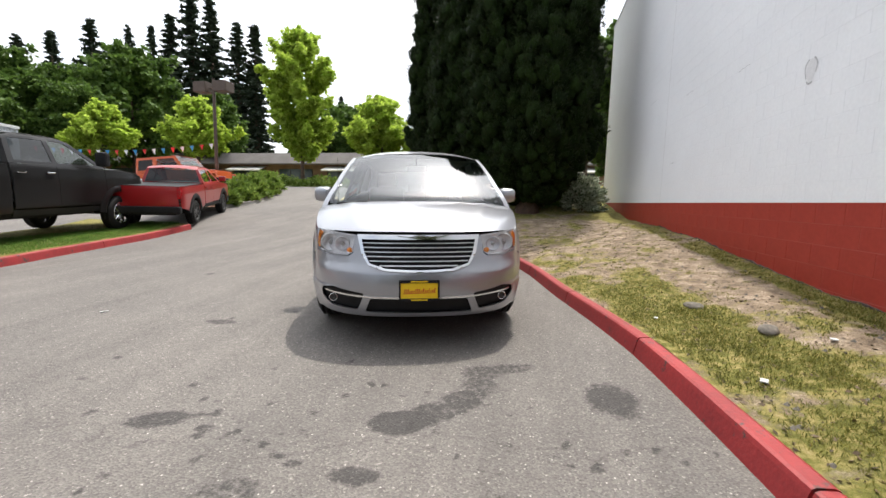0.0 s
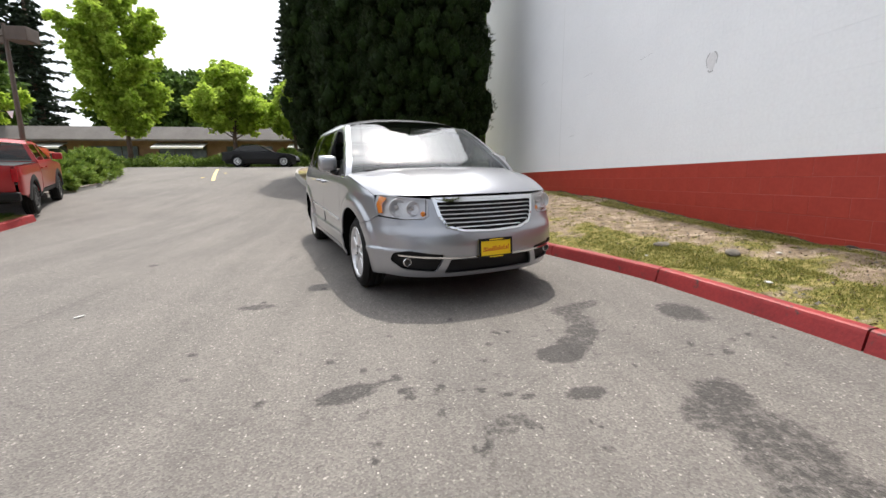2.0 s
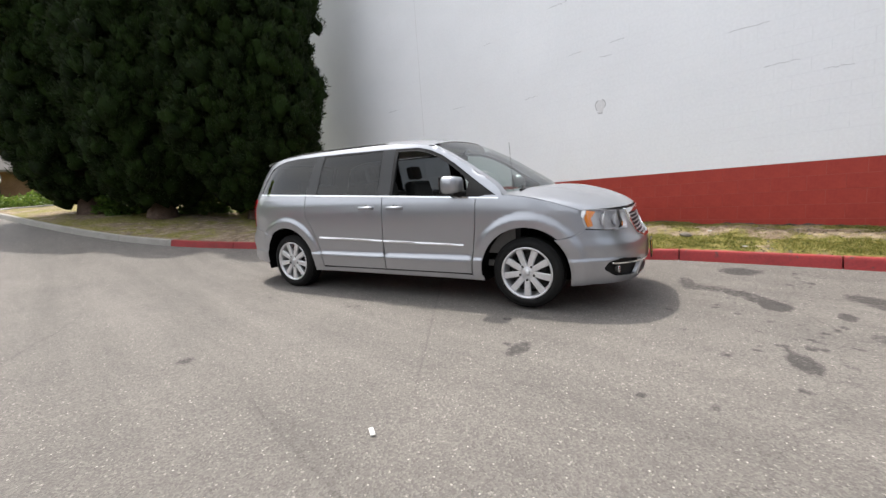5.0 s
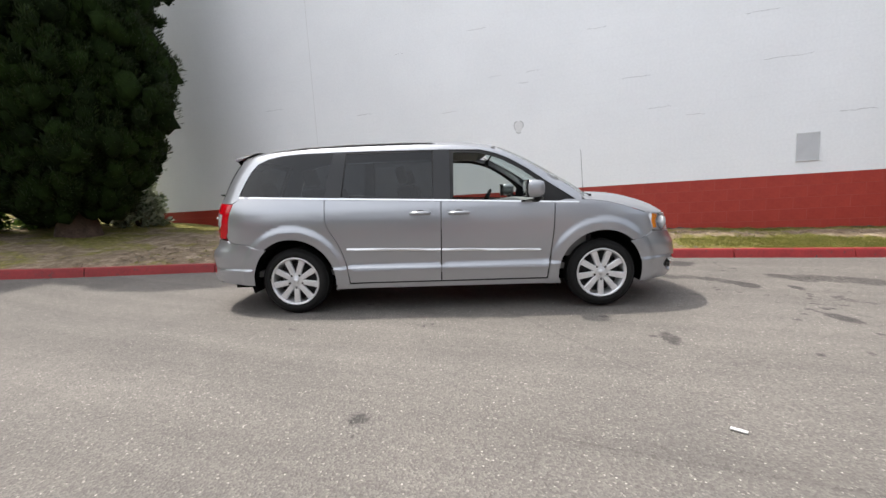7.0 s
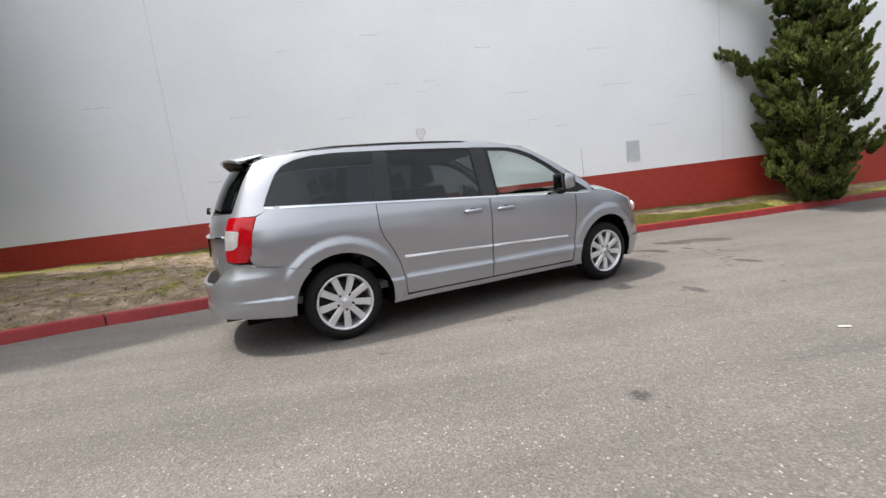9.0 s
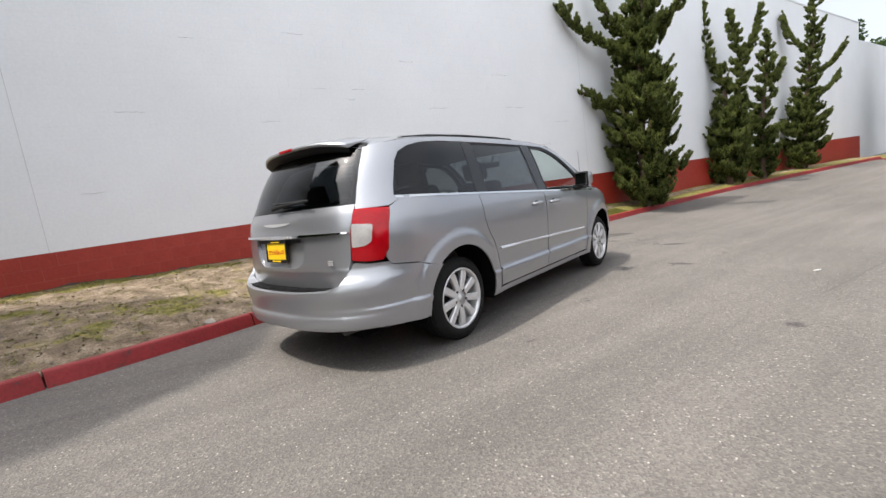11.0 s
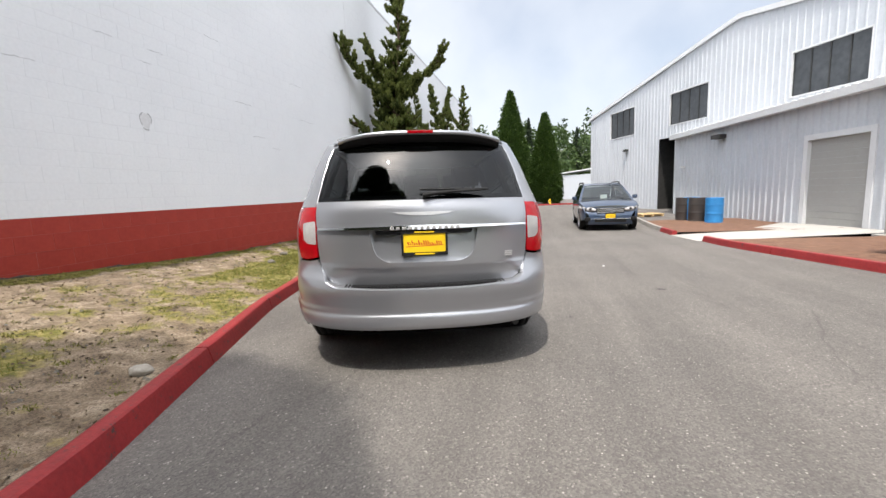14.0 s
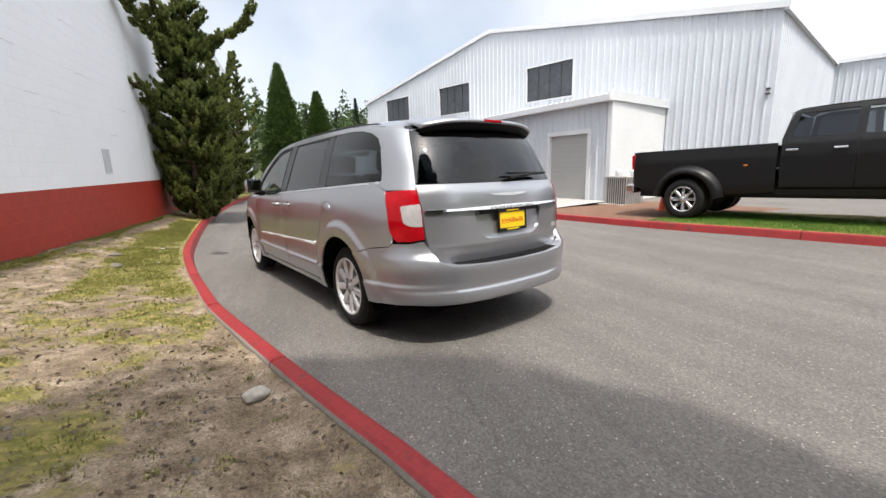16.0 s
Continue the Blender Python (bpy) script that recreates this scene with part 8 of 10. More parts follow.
# ---- row of shops beyond the street ----
def shops():
    root = tagged(empty("shop_row"), "long low brown shop building with a grey mansard roof", "building", kind="structure")
    brick = surface("brown_brick", (0.14, 0.08, 0.05), (0.26, 0.16, 0.10), 0.85, fine=14.0, coarse=1.0)
    roofm = surface("grey_shingle", (0.11, 0.10, 0.095), (0.19, 0.175, 0.165), 0.9, fine=12.0, coarse=0.6, bump=0.4)
    part("wall", boxmesh(-75, 8, 46, 58, 1.5, 4.9), brick, root)
    bm = bmesh.new()
    prof = ((45.2, 4.75), (45.2, 4.9), (46.3, 6.15), (57.0, 6.2))
    a = [bm.verts.new((-76, y, z)) for y, z in prof]
    b = [bm.verts.new((9, y, z)) for y, z in prof]
    for k in range(3):
        bm.faces.new((a[k], b[k], b[k + 1], a[k + 1]))
    part("roof", bm, roofm, root)
    dark = surface("shop_window", (0.03, 0.04, 0.05), (0.10, 0.12, 0.13), 0.08, fine=3.0, coarse=0.3, bump=0.0)
    awn = surface("pale_awning", (0.55, 0.54, 0.50), (0.68, 0.67, 0.63), 0.7)
    for k in range(13):
        x = -72 + k * 6.1
        w = part("window", boxmesh(x, x + 4.2, 45.9, 46.05, 2.4, 4.3), dark, root, "shop window")
        for j in range(4):
            part("mullion", boxmesh(x + j * 1.4 - 0.04, x + j * 1.4 + 0.04, 45.84, 45.92, 2.4, 4.3), M_DARK_METAL, w)
        if k % 2 == 0:
            ab = bmesh.new()
            vs = [ab.verts.new(p) for p in ((x - 0.2, 44.7, 4.15), (x + 4.4, 44.7, 4.15), (x + 4.4, 46.0, 4.6), (x - 0.2, 46.0, 4.6), (x - 0.2, 44.7, 4.0), (x + 4.4, 44.7, 4.0))]
            ab.faces.new(vs[:4])
            ab.faces.new((vs[4], vs[5], vs[1], vs[0]))
            part("awning", ab, awn, root, "pale fabric awning")


shops()


# ---- street lamp, bunting, sign, hydrant ----
_l = tagged(empty("street_lamp", pose(-14.4, 19.2, ground_z(-14.4, 19.2))), "brown lamp post with two boxy lanterns", "street lamp")
M_BROWN = surface("brown_post", (0.06, 0.04, 0.03), (0.10, 0.07, 0.05), 0.6, bump=0.05)
_b = bmesh.new()
tube(_b, [(0, 0, 0), (0, 0, 5.35)], [0.085, 0.06], 12)
part("post", _b, M_BROWN, _l)
for _s in (-1, 1):
    part("lantern", boxmesh(min(_s * 0.2, _s * 0.85), max(_s * 0.2, _s * 0.85), -0.28, 0.28, 4.75, 5.2, 0.03), M_BROWN, _l)
_b = bmesh.new()
tube(_b, [(-0.5, 0, 4.95), (0.5, 0, 4.95)], 0.03, 8)
part("arm", _b, M_BROWN, _l)

BUNTING = (surface("flag_red", (0.55, 0.02, 0.02), (0.65, 0.04, 0.03), 0.6, bump=0), surface("flag_white", (0.75, 0.75, 0.75), (0.8, 0.8, 0.8), 0.6, bump=0), surface("flag_blue", (0.03, 0.25, 0.5), (0.05, 0.32, 0.6), 0.6, bump=0))
_root = tagged(empty("bunting"), "string of red, white and blue pennants", "bunting")
_p0, _p1 = Vector((-24, 18.2, 3.25)), Vector((-14.4, 19.2, 3.45))
_b = bmesh.new()
_pts = [_p0.lerp(_p1, k / 20) - Vector((0, 0, 0.25 * math.sin(math.pi * k / 20))) for k in range(21)]
tube(_b, _pts, 0.006, 4)
part("cord", _b, M_DARK_METAL, _root)
for _k in range(20):
    _q = _pts[_k].lerp(_pts[_k + 1], 0.5)
    _b = bmesh.new()
    _b.faces.new([_b.verts.new(_q + Vector(o)) for o in ((-0.12, 0, 0), (0.12, 0, 0), (0.01, 0.03, -0.26))])
    _b.faces.new([_b.verts.new(_q + Vector(o)) for o in ((-0.12, 0.004, 0), (0.01, 0.034, -0.26), (0.12, 0.004, 0))])
    part("pennant", _b, BUNTING[_k % 3], _root)

_s = tagged(empty("post_sign", pose(0.55, -25.4, ground_z(0, -25))), "small brown wooden post with a red notice", "sign")
part("post", boxmesh(-0.05, 0.05, -0.05, 0.05, 0, 1.3, 0.01), surface("post_wood", (0.20, 0.10, 0.05), (0.30, 0.16, 0.08), 0.8), _s)
part("post", boxmesh(-0.42, -0.34, -0.05, 0.05, 0, 1.1, 0.01), bpy.data.materials["post_wood"], _s)
part("board", boxmesh(-0.17, 0.17, 0.05, 0.075, 1.0, 1.42, 0.005), surface("notice_board", (0.16, 0.05, 0.035), (0.26, 0.09, 0.06), 0.7), _s)
_h = tagged(empty("fire_hydrant", pose(-4.3, -25.9, ground_z(0, -25) + 0.1)), "small yellow fire hydrant behind the kerb", "hydrant")
_h.scale = (0.65, 0.65, 0.65)
_b = bmesh.new()
lathe(_b, [(0.001, 0), (0.15, 0), (0.15, 0.05), (0.11, 0.07), (0.11, 0.5), (0.14, 0.52), (0.13, 0.58), (0.06, 0.68), (0.001, 0.70)], 16, "Z")
part("body", _b, M_YELLOW, _h)
_b = bmesh.new()
tube(_b, [(-0.2, 0, 0.42), (0.2, 0, 0.42)], 0.06, 10)
part("nozzles", _b, M_YELLOW, _h)

# parking line painted on the driveway
_b = bmesh.new()
_v = [_b.verts.new((x, y, ground_z(x, y) + 0.006)) for x, y in ((-9.30, 20.6), (-9.18, 20.6), (-9.18, 23.4), (-9.30, 23.4))]
_b.faces.new(_v)
tagged(part("road_line", _b, surface("yellow_line", (0.42, 0.30, 0.05), (0.6, 0.45, 0.10), 0.7, wear=(0.14, 0.13, 0.12), wear_at=0.6)), "short worn yellow painted line", "line", kind="structure")

# island with a grey kerb
_isl = spline([(x, y, 0) for x, y in ISLAND + ISLAND[:1]], 0.4)
kerb("island_kerb", _isl, 1, 2.5, M_KERB_GREY, "grey concrete kerb round a planted island")
_b = bmesh.new()
_cx = sum(p.x for p in _isl) / len(_isl)
_v = [_b.verts.new((p.x, p.y, ground_z(p.x, p.y) + 0.13)) for p in _isl[:-1]]
_f = _b.faces.new(_v)
bmesh.ops.triangulate(_b, faces=[_f])
tagged(part("island_bed", _b, M_BARK_BED), "planted island bed of dark mulch", "mulch bed", kind="structure")
# bank beyond the street
_bk = grid_mesh("street_bank", axis((-80, 12, 2.0)), axis((35.5, 46, 0.7)), lambda x, y: table(y, ((35.5, 2.0), (36.5, 2.25), (38.5, 2.6), (46, 2.5))), "grass", lambda x, y: 0.8)
tagged(part("street_bank", _bk, M_SOIL), "green bank beyond the street", "lawn", kind="structure")


# ---- marks on the block wall ----
def wall_marks():
    vent = tagged(empty("wall_panel", pose(WALL_X, 2.875, 1.615)), "small grey painted cover plate on the block wall", "panel")
    part("plate", boxmesh(-0.016, -0.001, -0.165, 0.165, -0.24, 0.24, 0.004), surface("grey_cover", (0.46, 0.47, 0.49), (0.54, 0.55, 0.57), 0.6, bump=0.1), vent)
    for z in (-0.235, 0.235):
        part("edge", boxmesh(-0.020, -0.001, -0.17, 0.17, z - 0.008, z + 0.008, 0.002), M_SHEET_TRIM, vent)
    r = random.Random(11)
    chip = surface("bare_render", (0.66, 0.66, 0.67), (0.80, 0.80, 0.81), 0.9, fine=30, coarse=8, bump=0.6)
    dark = surface("crack_shadow", (0.36, 0.36, 0.37), (0.52, 0.52, 0.53), 0.9)
    ring = bmesh.new()
    outer = [(0.10 * math.cos(a) * (1 + 0.15 * math.sin(3 * a)), 0.14 * math.sin(a)) for a in [k * math.tau / 22 for k in range(22)]]
    for k in range(22):
        if k in (4, 5, 6, 12, 13, 14, 19):
            continue
        a, b = outer[k], outer[(k + 1) % 22]
        q = [(WALL_X - 0.004, 7.87 + u * s, 2.50 + w * s) for (u, w), s in ((a, 1.0), (b, 1.0), (b, 0.86), (a, 0.86))]
        ring.faces.new([ring.verts.new(p) for p in q])
    tagged(part("scraped_ring", ring, dark), "rough scraped ring in the white wall paint", "paint damage")
    pt = bmesh.new()
    pt.faces.new([pt.verts.new((WALL_X - 0.003, 7.87 + u * 0.84, 2.50 + w * 0.84)) for u, w in outer])
    tagged(part("scraped_patch", pt, chip), "bare patch inside the scraped ring", "paint damage")
    spots = [(7.55, 3.55, 0.28), (7.75, 3.35, 0.22), (8.35, 3.62, 0.25), (10.5, 4.46, 0.2), (5.2, 2.6, 0.4), (4.6, 2.45, 0.3), (9.4, 3.0, 0.35), (2.2, 2.2, 0.5), (1.4, 2.7, 0.6), (3.6, 3.9, 0.5), (6.3, 4.1, 0.35), (11.5, 3.2, 0.4), (12.2, 2.0, 0.3), (5.6, 3.2, 0.5), (3.2, 3.1, 0.7), (8.7, 4.6, 0.4), (14.1, 3.6, 0.5)]
    for y, z, ln in spots:
        bm = bmesh.new()
        n = 7
        z = BAND_TOP + round((z - BAND_TOP) / 0.2032) * 0.2032
        up = [(y + ln * (k / n - 0.5), z + 0.012 * r.uniform(-1, 1) + 0.004) for k in range(n + 1)]
        for (a, za), (b, zb) in zip(up, up[1:]):
            t0, t1 = 0.003 + 0.006 * r.random(), 0.003 + 0.006 * r.random()
            bm.faces.new([bm.verts.new((WALL_X - 0.003, a, za)), bm.verts.new((WALL_X - 0.003, b, zb)), bm.verts.new((WALL_X - 0.003, b, zb - t1)), bm.verts.new((WALL_X - 0.003, a, za - t0))])
        tagged(part("wall_crack", bm, dark), "short crack with flaking paint in the wall", "crack", "cracks in the wall")


wall_marks()


def wall_foot():
    """A rough dark strip along the foot of the wall, uneven at its top, just above the soil."""
    bm = bmesh.new()
    ring = []
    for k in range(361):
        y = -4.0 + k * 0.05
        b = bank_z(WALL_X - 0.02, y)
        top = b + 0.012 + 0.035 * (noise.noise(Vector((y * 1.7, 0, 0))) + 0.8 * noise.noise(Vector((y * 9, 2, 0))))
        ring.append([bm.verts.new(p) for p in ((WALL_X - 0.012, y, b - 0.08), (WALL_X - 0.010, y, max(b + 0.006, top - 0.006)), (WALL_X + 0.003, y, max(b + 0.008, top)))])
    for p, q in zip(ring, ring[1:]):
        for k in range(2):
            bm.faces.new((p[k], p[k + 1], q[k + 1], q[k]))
    foot_dark = surface("dark_wall_foot", (0.03, 0.022, 0.02), (0.14, 0.105, 0.095), 0.95, fine=34.0, coarse=7.0, bump=0.9, dist=0.02)
    tagged(part("wall_footing", bm, foot_dark), "rough dark strip with an uneven top along the foot of the wall", "footing", kind="structure")


wall_foot()

# ---- trees and plants ----
def leaf_mesh(name, P, A, B):
    """Diamond leaves: centres P, half lengths A, half widths B (n x 3 each)."""
    n = len(P)
    co = np.empty((n, 4, 3), np.float32)
    co[:, 0], co[:, 1], co[:, 2], co[:, 3] = P - A, P + B, P + A, P - B
    me = bpy.data.meshes.new(name)
    me.vertices.add(4 * n)
    me.vertices.foreach_set("co", co.ravel())
    me.loops.add(4 * n)
    me.loops.foreach_set("vertex_index", np.arange(4 * n, dtype=np.int32))
    me.polygons.add(n)
    me.polygons.foreach_set("loop_start", np.arange(0, 4 * n, 4, dtype=np.int32))
    me.update(calc_edges=True)
    return me


def unit(v):
    return v / np.maximum(1e-9, np.linalg.norm(v, axis=-1, keepdims=True))


def tufts(rng, C, R, per, ln, wd, out=None, lean=0.6, flat=0.7):
    """Leaves in round clumps: centres C, radii R; they point outwards from the clump and along out."""
    n = len(C)
    d = unit(rng.normal(size=(n, per, 3)))
    rad = R[:, None, None] * rng.uniform(0.55, 1.05, (n, per, 1))
    P = C[:, None, :] + d * rad * np.array([1, 1, flat])
    aim = d + (0 if out is None else lean * out[:, None, :]) + 0.35 * rng.normal(size=(n, per, 3))
    A = unit(aim)
    side = unit(np.cross(A, rng.normal(size=A.shape)))
    s = rng.uniform(0.7, 1.3, (n, per, 1))
    return P.reshape(-1, 3), (A * ln * s).reshape(-1, 3), (side * wd * s).reshape(-1, 3)


def joined(*sets):
    return tuple(np.concatenate([s[k] for s in sets]) for k in range(3))


def tree(name, label, trunk, leaves, leaf_material, m, category="tree", bark=None, group=""):
    root = tagged(empty(name, m), label, category, group)
    if trunk is not None:
        part("trunk", trunk, bark or M_BARK, root, smooth=True)
    part("crown", leaves, leaf_material, root)
    return root


def puffs(rng, C, R, per, ln, wd, out, stretch=0.0):
    """Dense rounded sprays: leaves on the upper and outer side of each clump, pointing up and out."""
    n = len(C)
    d = unit(rng.normal(size=(n, per, 3)) + 0.55 * out[:, None, :] + np.array([0, 0, 0.35]))
    rad = R[:, None, None] * rng.uniform(0.72, 1.06, (n, per, 1))
    P = C[:, None, :] + d * rad * np.array([1, 1, 1.15])
    P = P + out[:, None, :] * (np.sum(d * out[:, None, :], 2, keepdims=True) + 0.25) * rad * stretch
    A = unit(d + 0.5 * out[:, None, :] + np.array([0, 0, 0.55]) + 0.35 * rng.normal(size=(n, per, 3)))
    side = unit(np.cross(A, rng.normal(size=A.shape)))
    s = rng.uniform(0.7, 1.3, (n, per, 1))
    return P.reshape(-1, 3), (A * ln * s).reshape(-1, 3), (side * wd * s).reshape(-1, 3)


def sprays(rng, name, C, R, level, out=None, stretch=0.0):
    """Lumpy rounded sprays of foliage, drawn up a little at the tip, as one mesh."""
    bm = bmesh.new()
    bmesh.ops.create_icosphere(bm, subdivisions=level, radius=1.0)
    bm.verts.ensure_lookup_table()
    T = np.array([v.co for v in bm.verts])
    F = np.array([[v.index for v in f.verts] for f in bm.faces], dtype=np.int32)
    bm.free()
    n, nv, nf = len(C), len(T), len(F)
    ph = rng.uniform(0, math.tau, (n, 3, 4))
    D = np.broadcast_to(T, (n, nv, 3))
    bump = np.zeros((n, nv))
    for k, (f, a) in enumerate(((2.6, 0.16), (4.7, 0.13), (8.3, 0.11), (14.0, 0.08))):
        bump += a * np.sin(f * D[:, :, 0] + ph[:, None, 0, k]) * np.sin(f * D[:, :, 1] + ph[:, None, 1, k]) * np.sin(f * D[:, :, 2] + ph[:, None, 2, k]) * 2.2
    V = C[:, None, :] + D * (1 + bump)[:, :, None] * R[:, None, None] * np.array([0.95, 0.95, 1.2])
    if out is not None:
        V = V + out[:, None, :] * (np.sum(D * out[:, None, :], 2, keepdims=True) + 0.25) * R[:, None, None] * stretch
    me = bpy.data.meshes.new(name)
    me.vertices.add(n * nv)
    me.vertices.foreach_set("co", V.astype(np.float32).ravel())
    L = (F[None] + (np.arange(n, dtype=np.int32) * nv)[:, None, None]).ravel()
    me.loops.add(len(L))
    me.loops.foreach_set("vertex_index", L)
    me.polygons.add(n * nf)
    me.polygons.foreach_set("loop_start", np.arange(0, len(L), 3, dtype=np.int32))
    me.update(calc_edges=True)
    me.shade_smooth()
    return me


def foliage_material(name, lo, hi):
    """Close scale foliage: fine broken relief, each spray a little different, paler at the grown tips."""
    m, n, l, bs = _mat(name)
    vec = _coords(n, l)
    ge = n.new("ShaderNodeNewGeometry")
    fine = _noise(n, l, vec, 34.0, 5.0, 0.75)
    mid = _noise(n, l, vec, 9.0, 4.0, 0.7)
    f = _mix(n, l, 0.55, fine, mid)
    f = _mix(n, l, 0.22, f, ge.outputs["Random Per Island"])
    l.new(_ramp(n, l, f, ((0.30, lo), (0.72, hi))), bs.inputs["Base Color"])
    bs.inputs["Roughness"].default_value = 0.8
    bs.inputs["Specular IOR Level"].default_value = 0.08
    _bump(n, l, _mix(n, l, 0.5, fine, mid), bs, 1.0, 0.05)
    return m


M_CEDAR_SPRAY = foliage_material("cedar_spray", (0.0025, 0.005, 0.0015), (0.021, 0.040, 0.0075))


def cedar(seed, h=14.5, rmax=1.95, clumps=1500, second=0.0):
    rng = np.random.default_rng(seed)
    z = 0.5 + (h - 0.8) * rng.beta(1.0, 1.12, clumps)
    th = rng.uniform(0, math.tau, clumps)
    t = z / h
    prof = np.interp(t, [0, 0.05, 0.10, 0.19, 0.38, 0.7, 0.92, 1.0], [0.20, 0.45, 0.74, 0.96, 0.98, 0.76, 0.38, 0.06]) * rmax
    # rounded lobes that climb the crown, with deep folds between them
    lobe = 0.08 * np.sin(4 * th + 0.9 * np.sin(0.8 * z)) + 0.12 * np.sin(6 * th - 1.1 * z) * np.sin(1.7 * z + 2 * th)
    k = rng.uniform(0.72, 1.0, clumps) * (1 + lobe)
    out = unit(np.stack([np.cos(th), np.sin(th), np.full(clumps, 0.45)], 1))
    C = np.stack([np.cos(th) * prof * k, np.sin(th) * prof * k, z], 1)
    R = rng.uniform(0.09, 0.27, clumps) * np.interp(t, [0, 0.8, 1], [1.0, 1.0, 0.7])
    core = sprays(rng, "cedar_sprays", C - out * (R * 0.15)[:, None], R * 0.92, 2)
    a = puffs(rng, C, R * 1.04, 60, 0.055, 0.012, out, 0.25)
    if second:
        # a second leader beside the first
        q = 260
        zs = 7.5 + (second - 7.5) * rng.beta(1.0, 1.2, q)
        ta = rng.uniform(0, math.tau, q)
        ra = np.interp(zs, [7.5, second - 2.5, second], [1.0, 0.8, 0.08]) * rng.uniform(0.7, 1.0, q)
        C2 = np.stack([1.05 + np.cos(ta) * ra, -0.15 + np.sin(ta) * ra, zs], 1)
        o2 = unit(np.stack([np.cos(ta), np.sin(ta), np.full(q, 0.4)], 1))
        a = joined(a, puffs(rng, C2, rng.uniform(0.18, 0.40, q), 70, 0.045, 0.016, o2))
    # inner mass
    m = 700
    zi = 1.4 + (h - 2.2) * rng.random(m)
    ti = (zi - 1.0) / (h - 1.0)
    pi_ = np.interp(ti, [0, 0.14, 0.7, 1.0], [0.35, 0.68, 0.5, 0.03]) * rmax * np.sqrt(rng.uniform(0.2, 1, m))
    thi = rng.uniform(0, math.tau, m)
    b = tufts(rng, np.stack([np.cos(thi) * pi_, np.sin(thi) * pi_, zi], 1), np.full(m, 0.4), 10, 0.26, 0.13)
    P, A, B = joined(a, b)
    bm = bmesh.new()
    tube(bm, [(0, 0, -0.3), (0, 0, 0.0), (0.02, 0, 0.5), (0, 0.03, 2.0), (0, 0, h * 0.6), (0, 0, h - 0.5)], [0.55, 0.42, 0.32, 0.26, 0.14, 0.03], 14)
    for i in range(16):
        a0, z0 = i * 2.4, 0.8 + i * 0.35
        tube(bm, [(0, 0, z0), (math.cos(a0) * 0.7, math.sin(a0) * 0.7, z0 - 0.1), (math.cos(a0) * 1.4, math.sin(a0) * 1.4, z0 + 0.15)], [0.05, 0.035, 0.015], 6)
    return bm, leaf_mesh("cedar_crown", P, A, B), core


for _i, (_x, _y, _s) in enumerate(((-0.30, 17.15, 1.0), (-2.5, 19.0, 0.95), (-3.9, 21.3, 0.98))):
    _tr, _lv, _sp = cedar(20 + _i, (12.9, 10.3, 11.6)[_i], (2.1, 1.75, 1.8)[_i], (3600, 2200, 2200)[_i], (13.3, 0, 0)[_i])
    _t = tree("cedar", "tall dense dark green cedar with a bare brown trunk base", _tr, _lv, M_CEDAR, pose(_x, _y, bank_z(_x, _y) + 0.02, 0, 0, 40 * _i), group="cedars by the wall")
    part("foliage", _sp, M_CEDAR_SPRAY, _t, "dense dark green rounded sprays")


# darker than the outer leaves: the crown's inner shade is put into this colour
M_JUNIPER_SHADE_SPRAY = foliage_material("juniper_shade_spray", (0.006, 0.012, 0.003), (0.075, 0.095, 0.024))


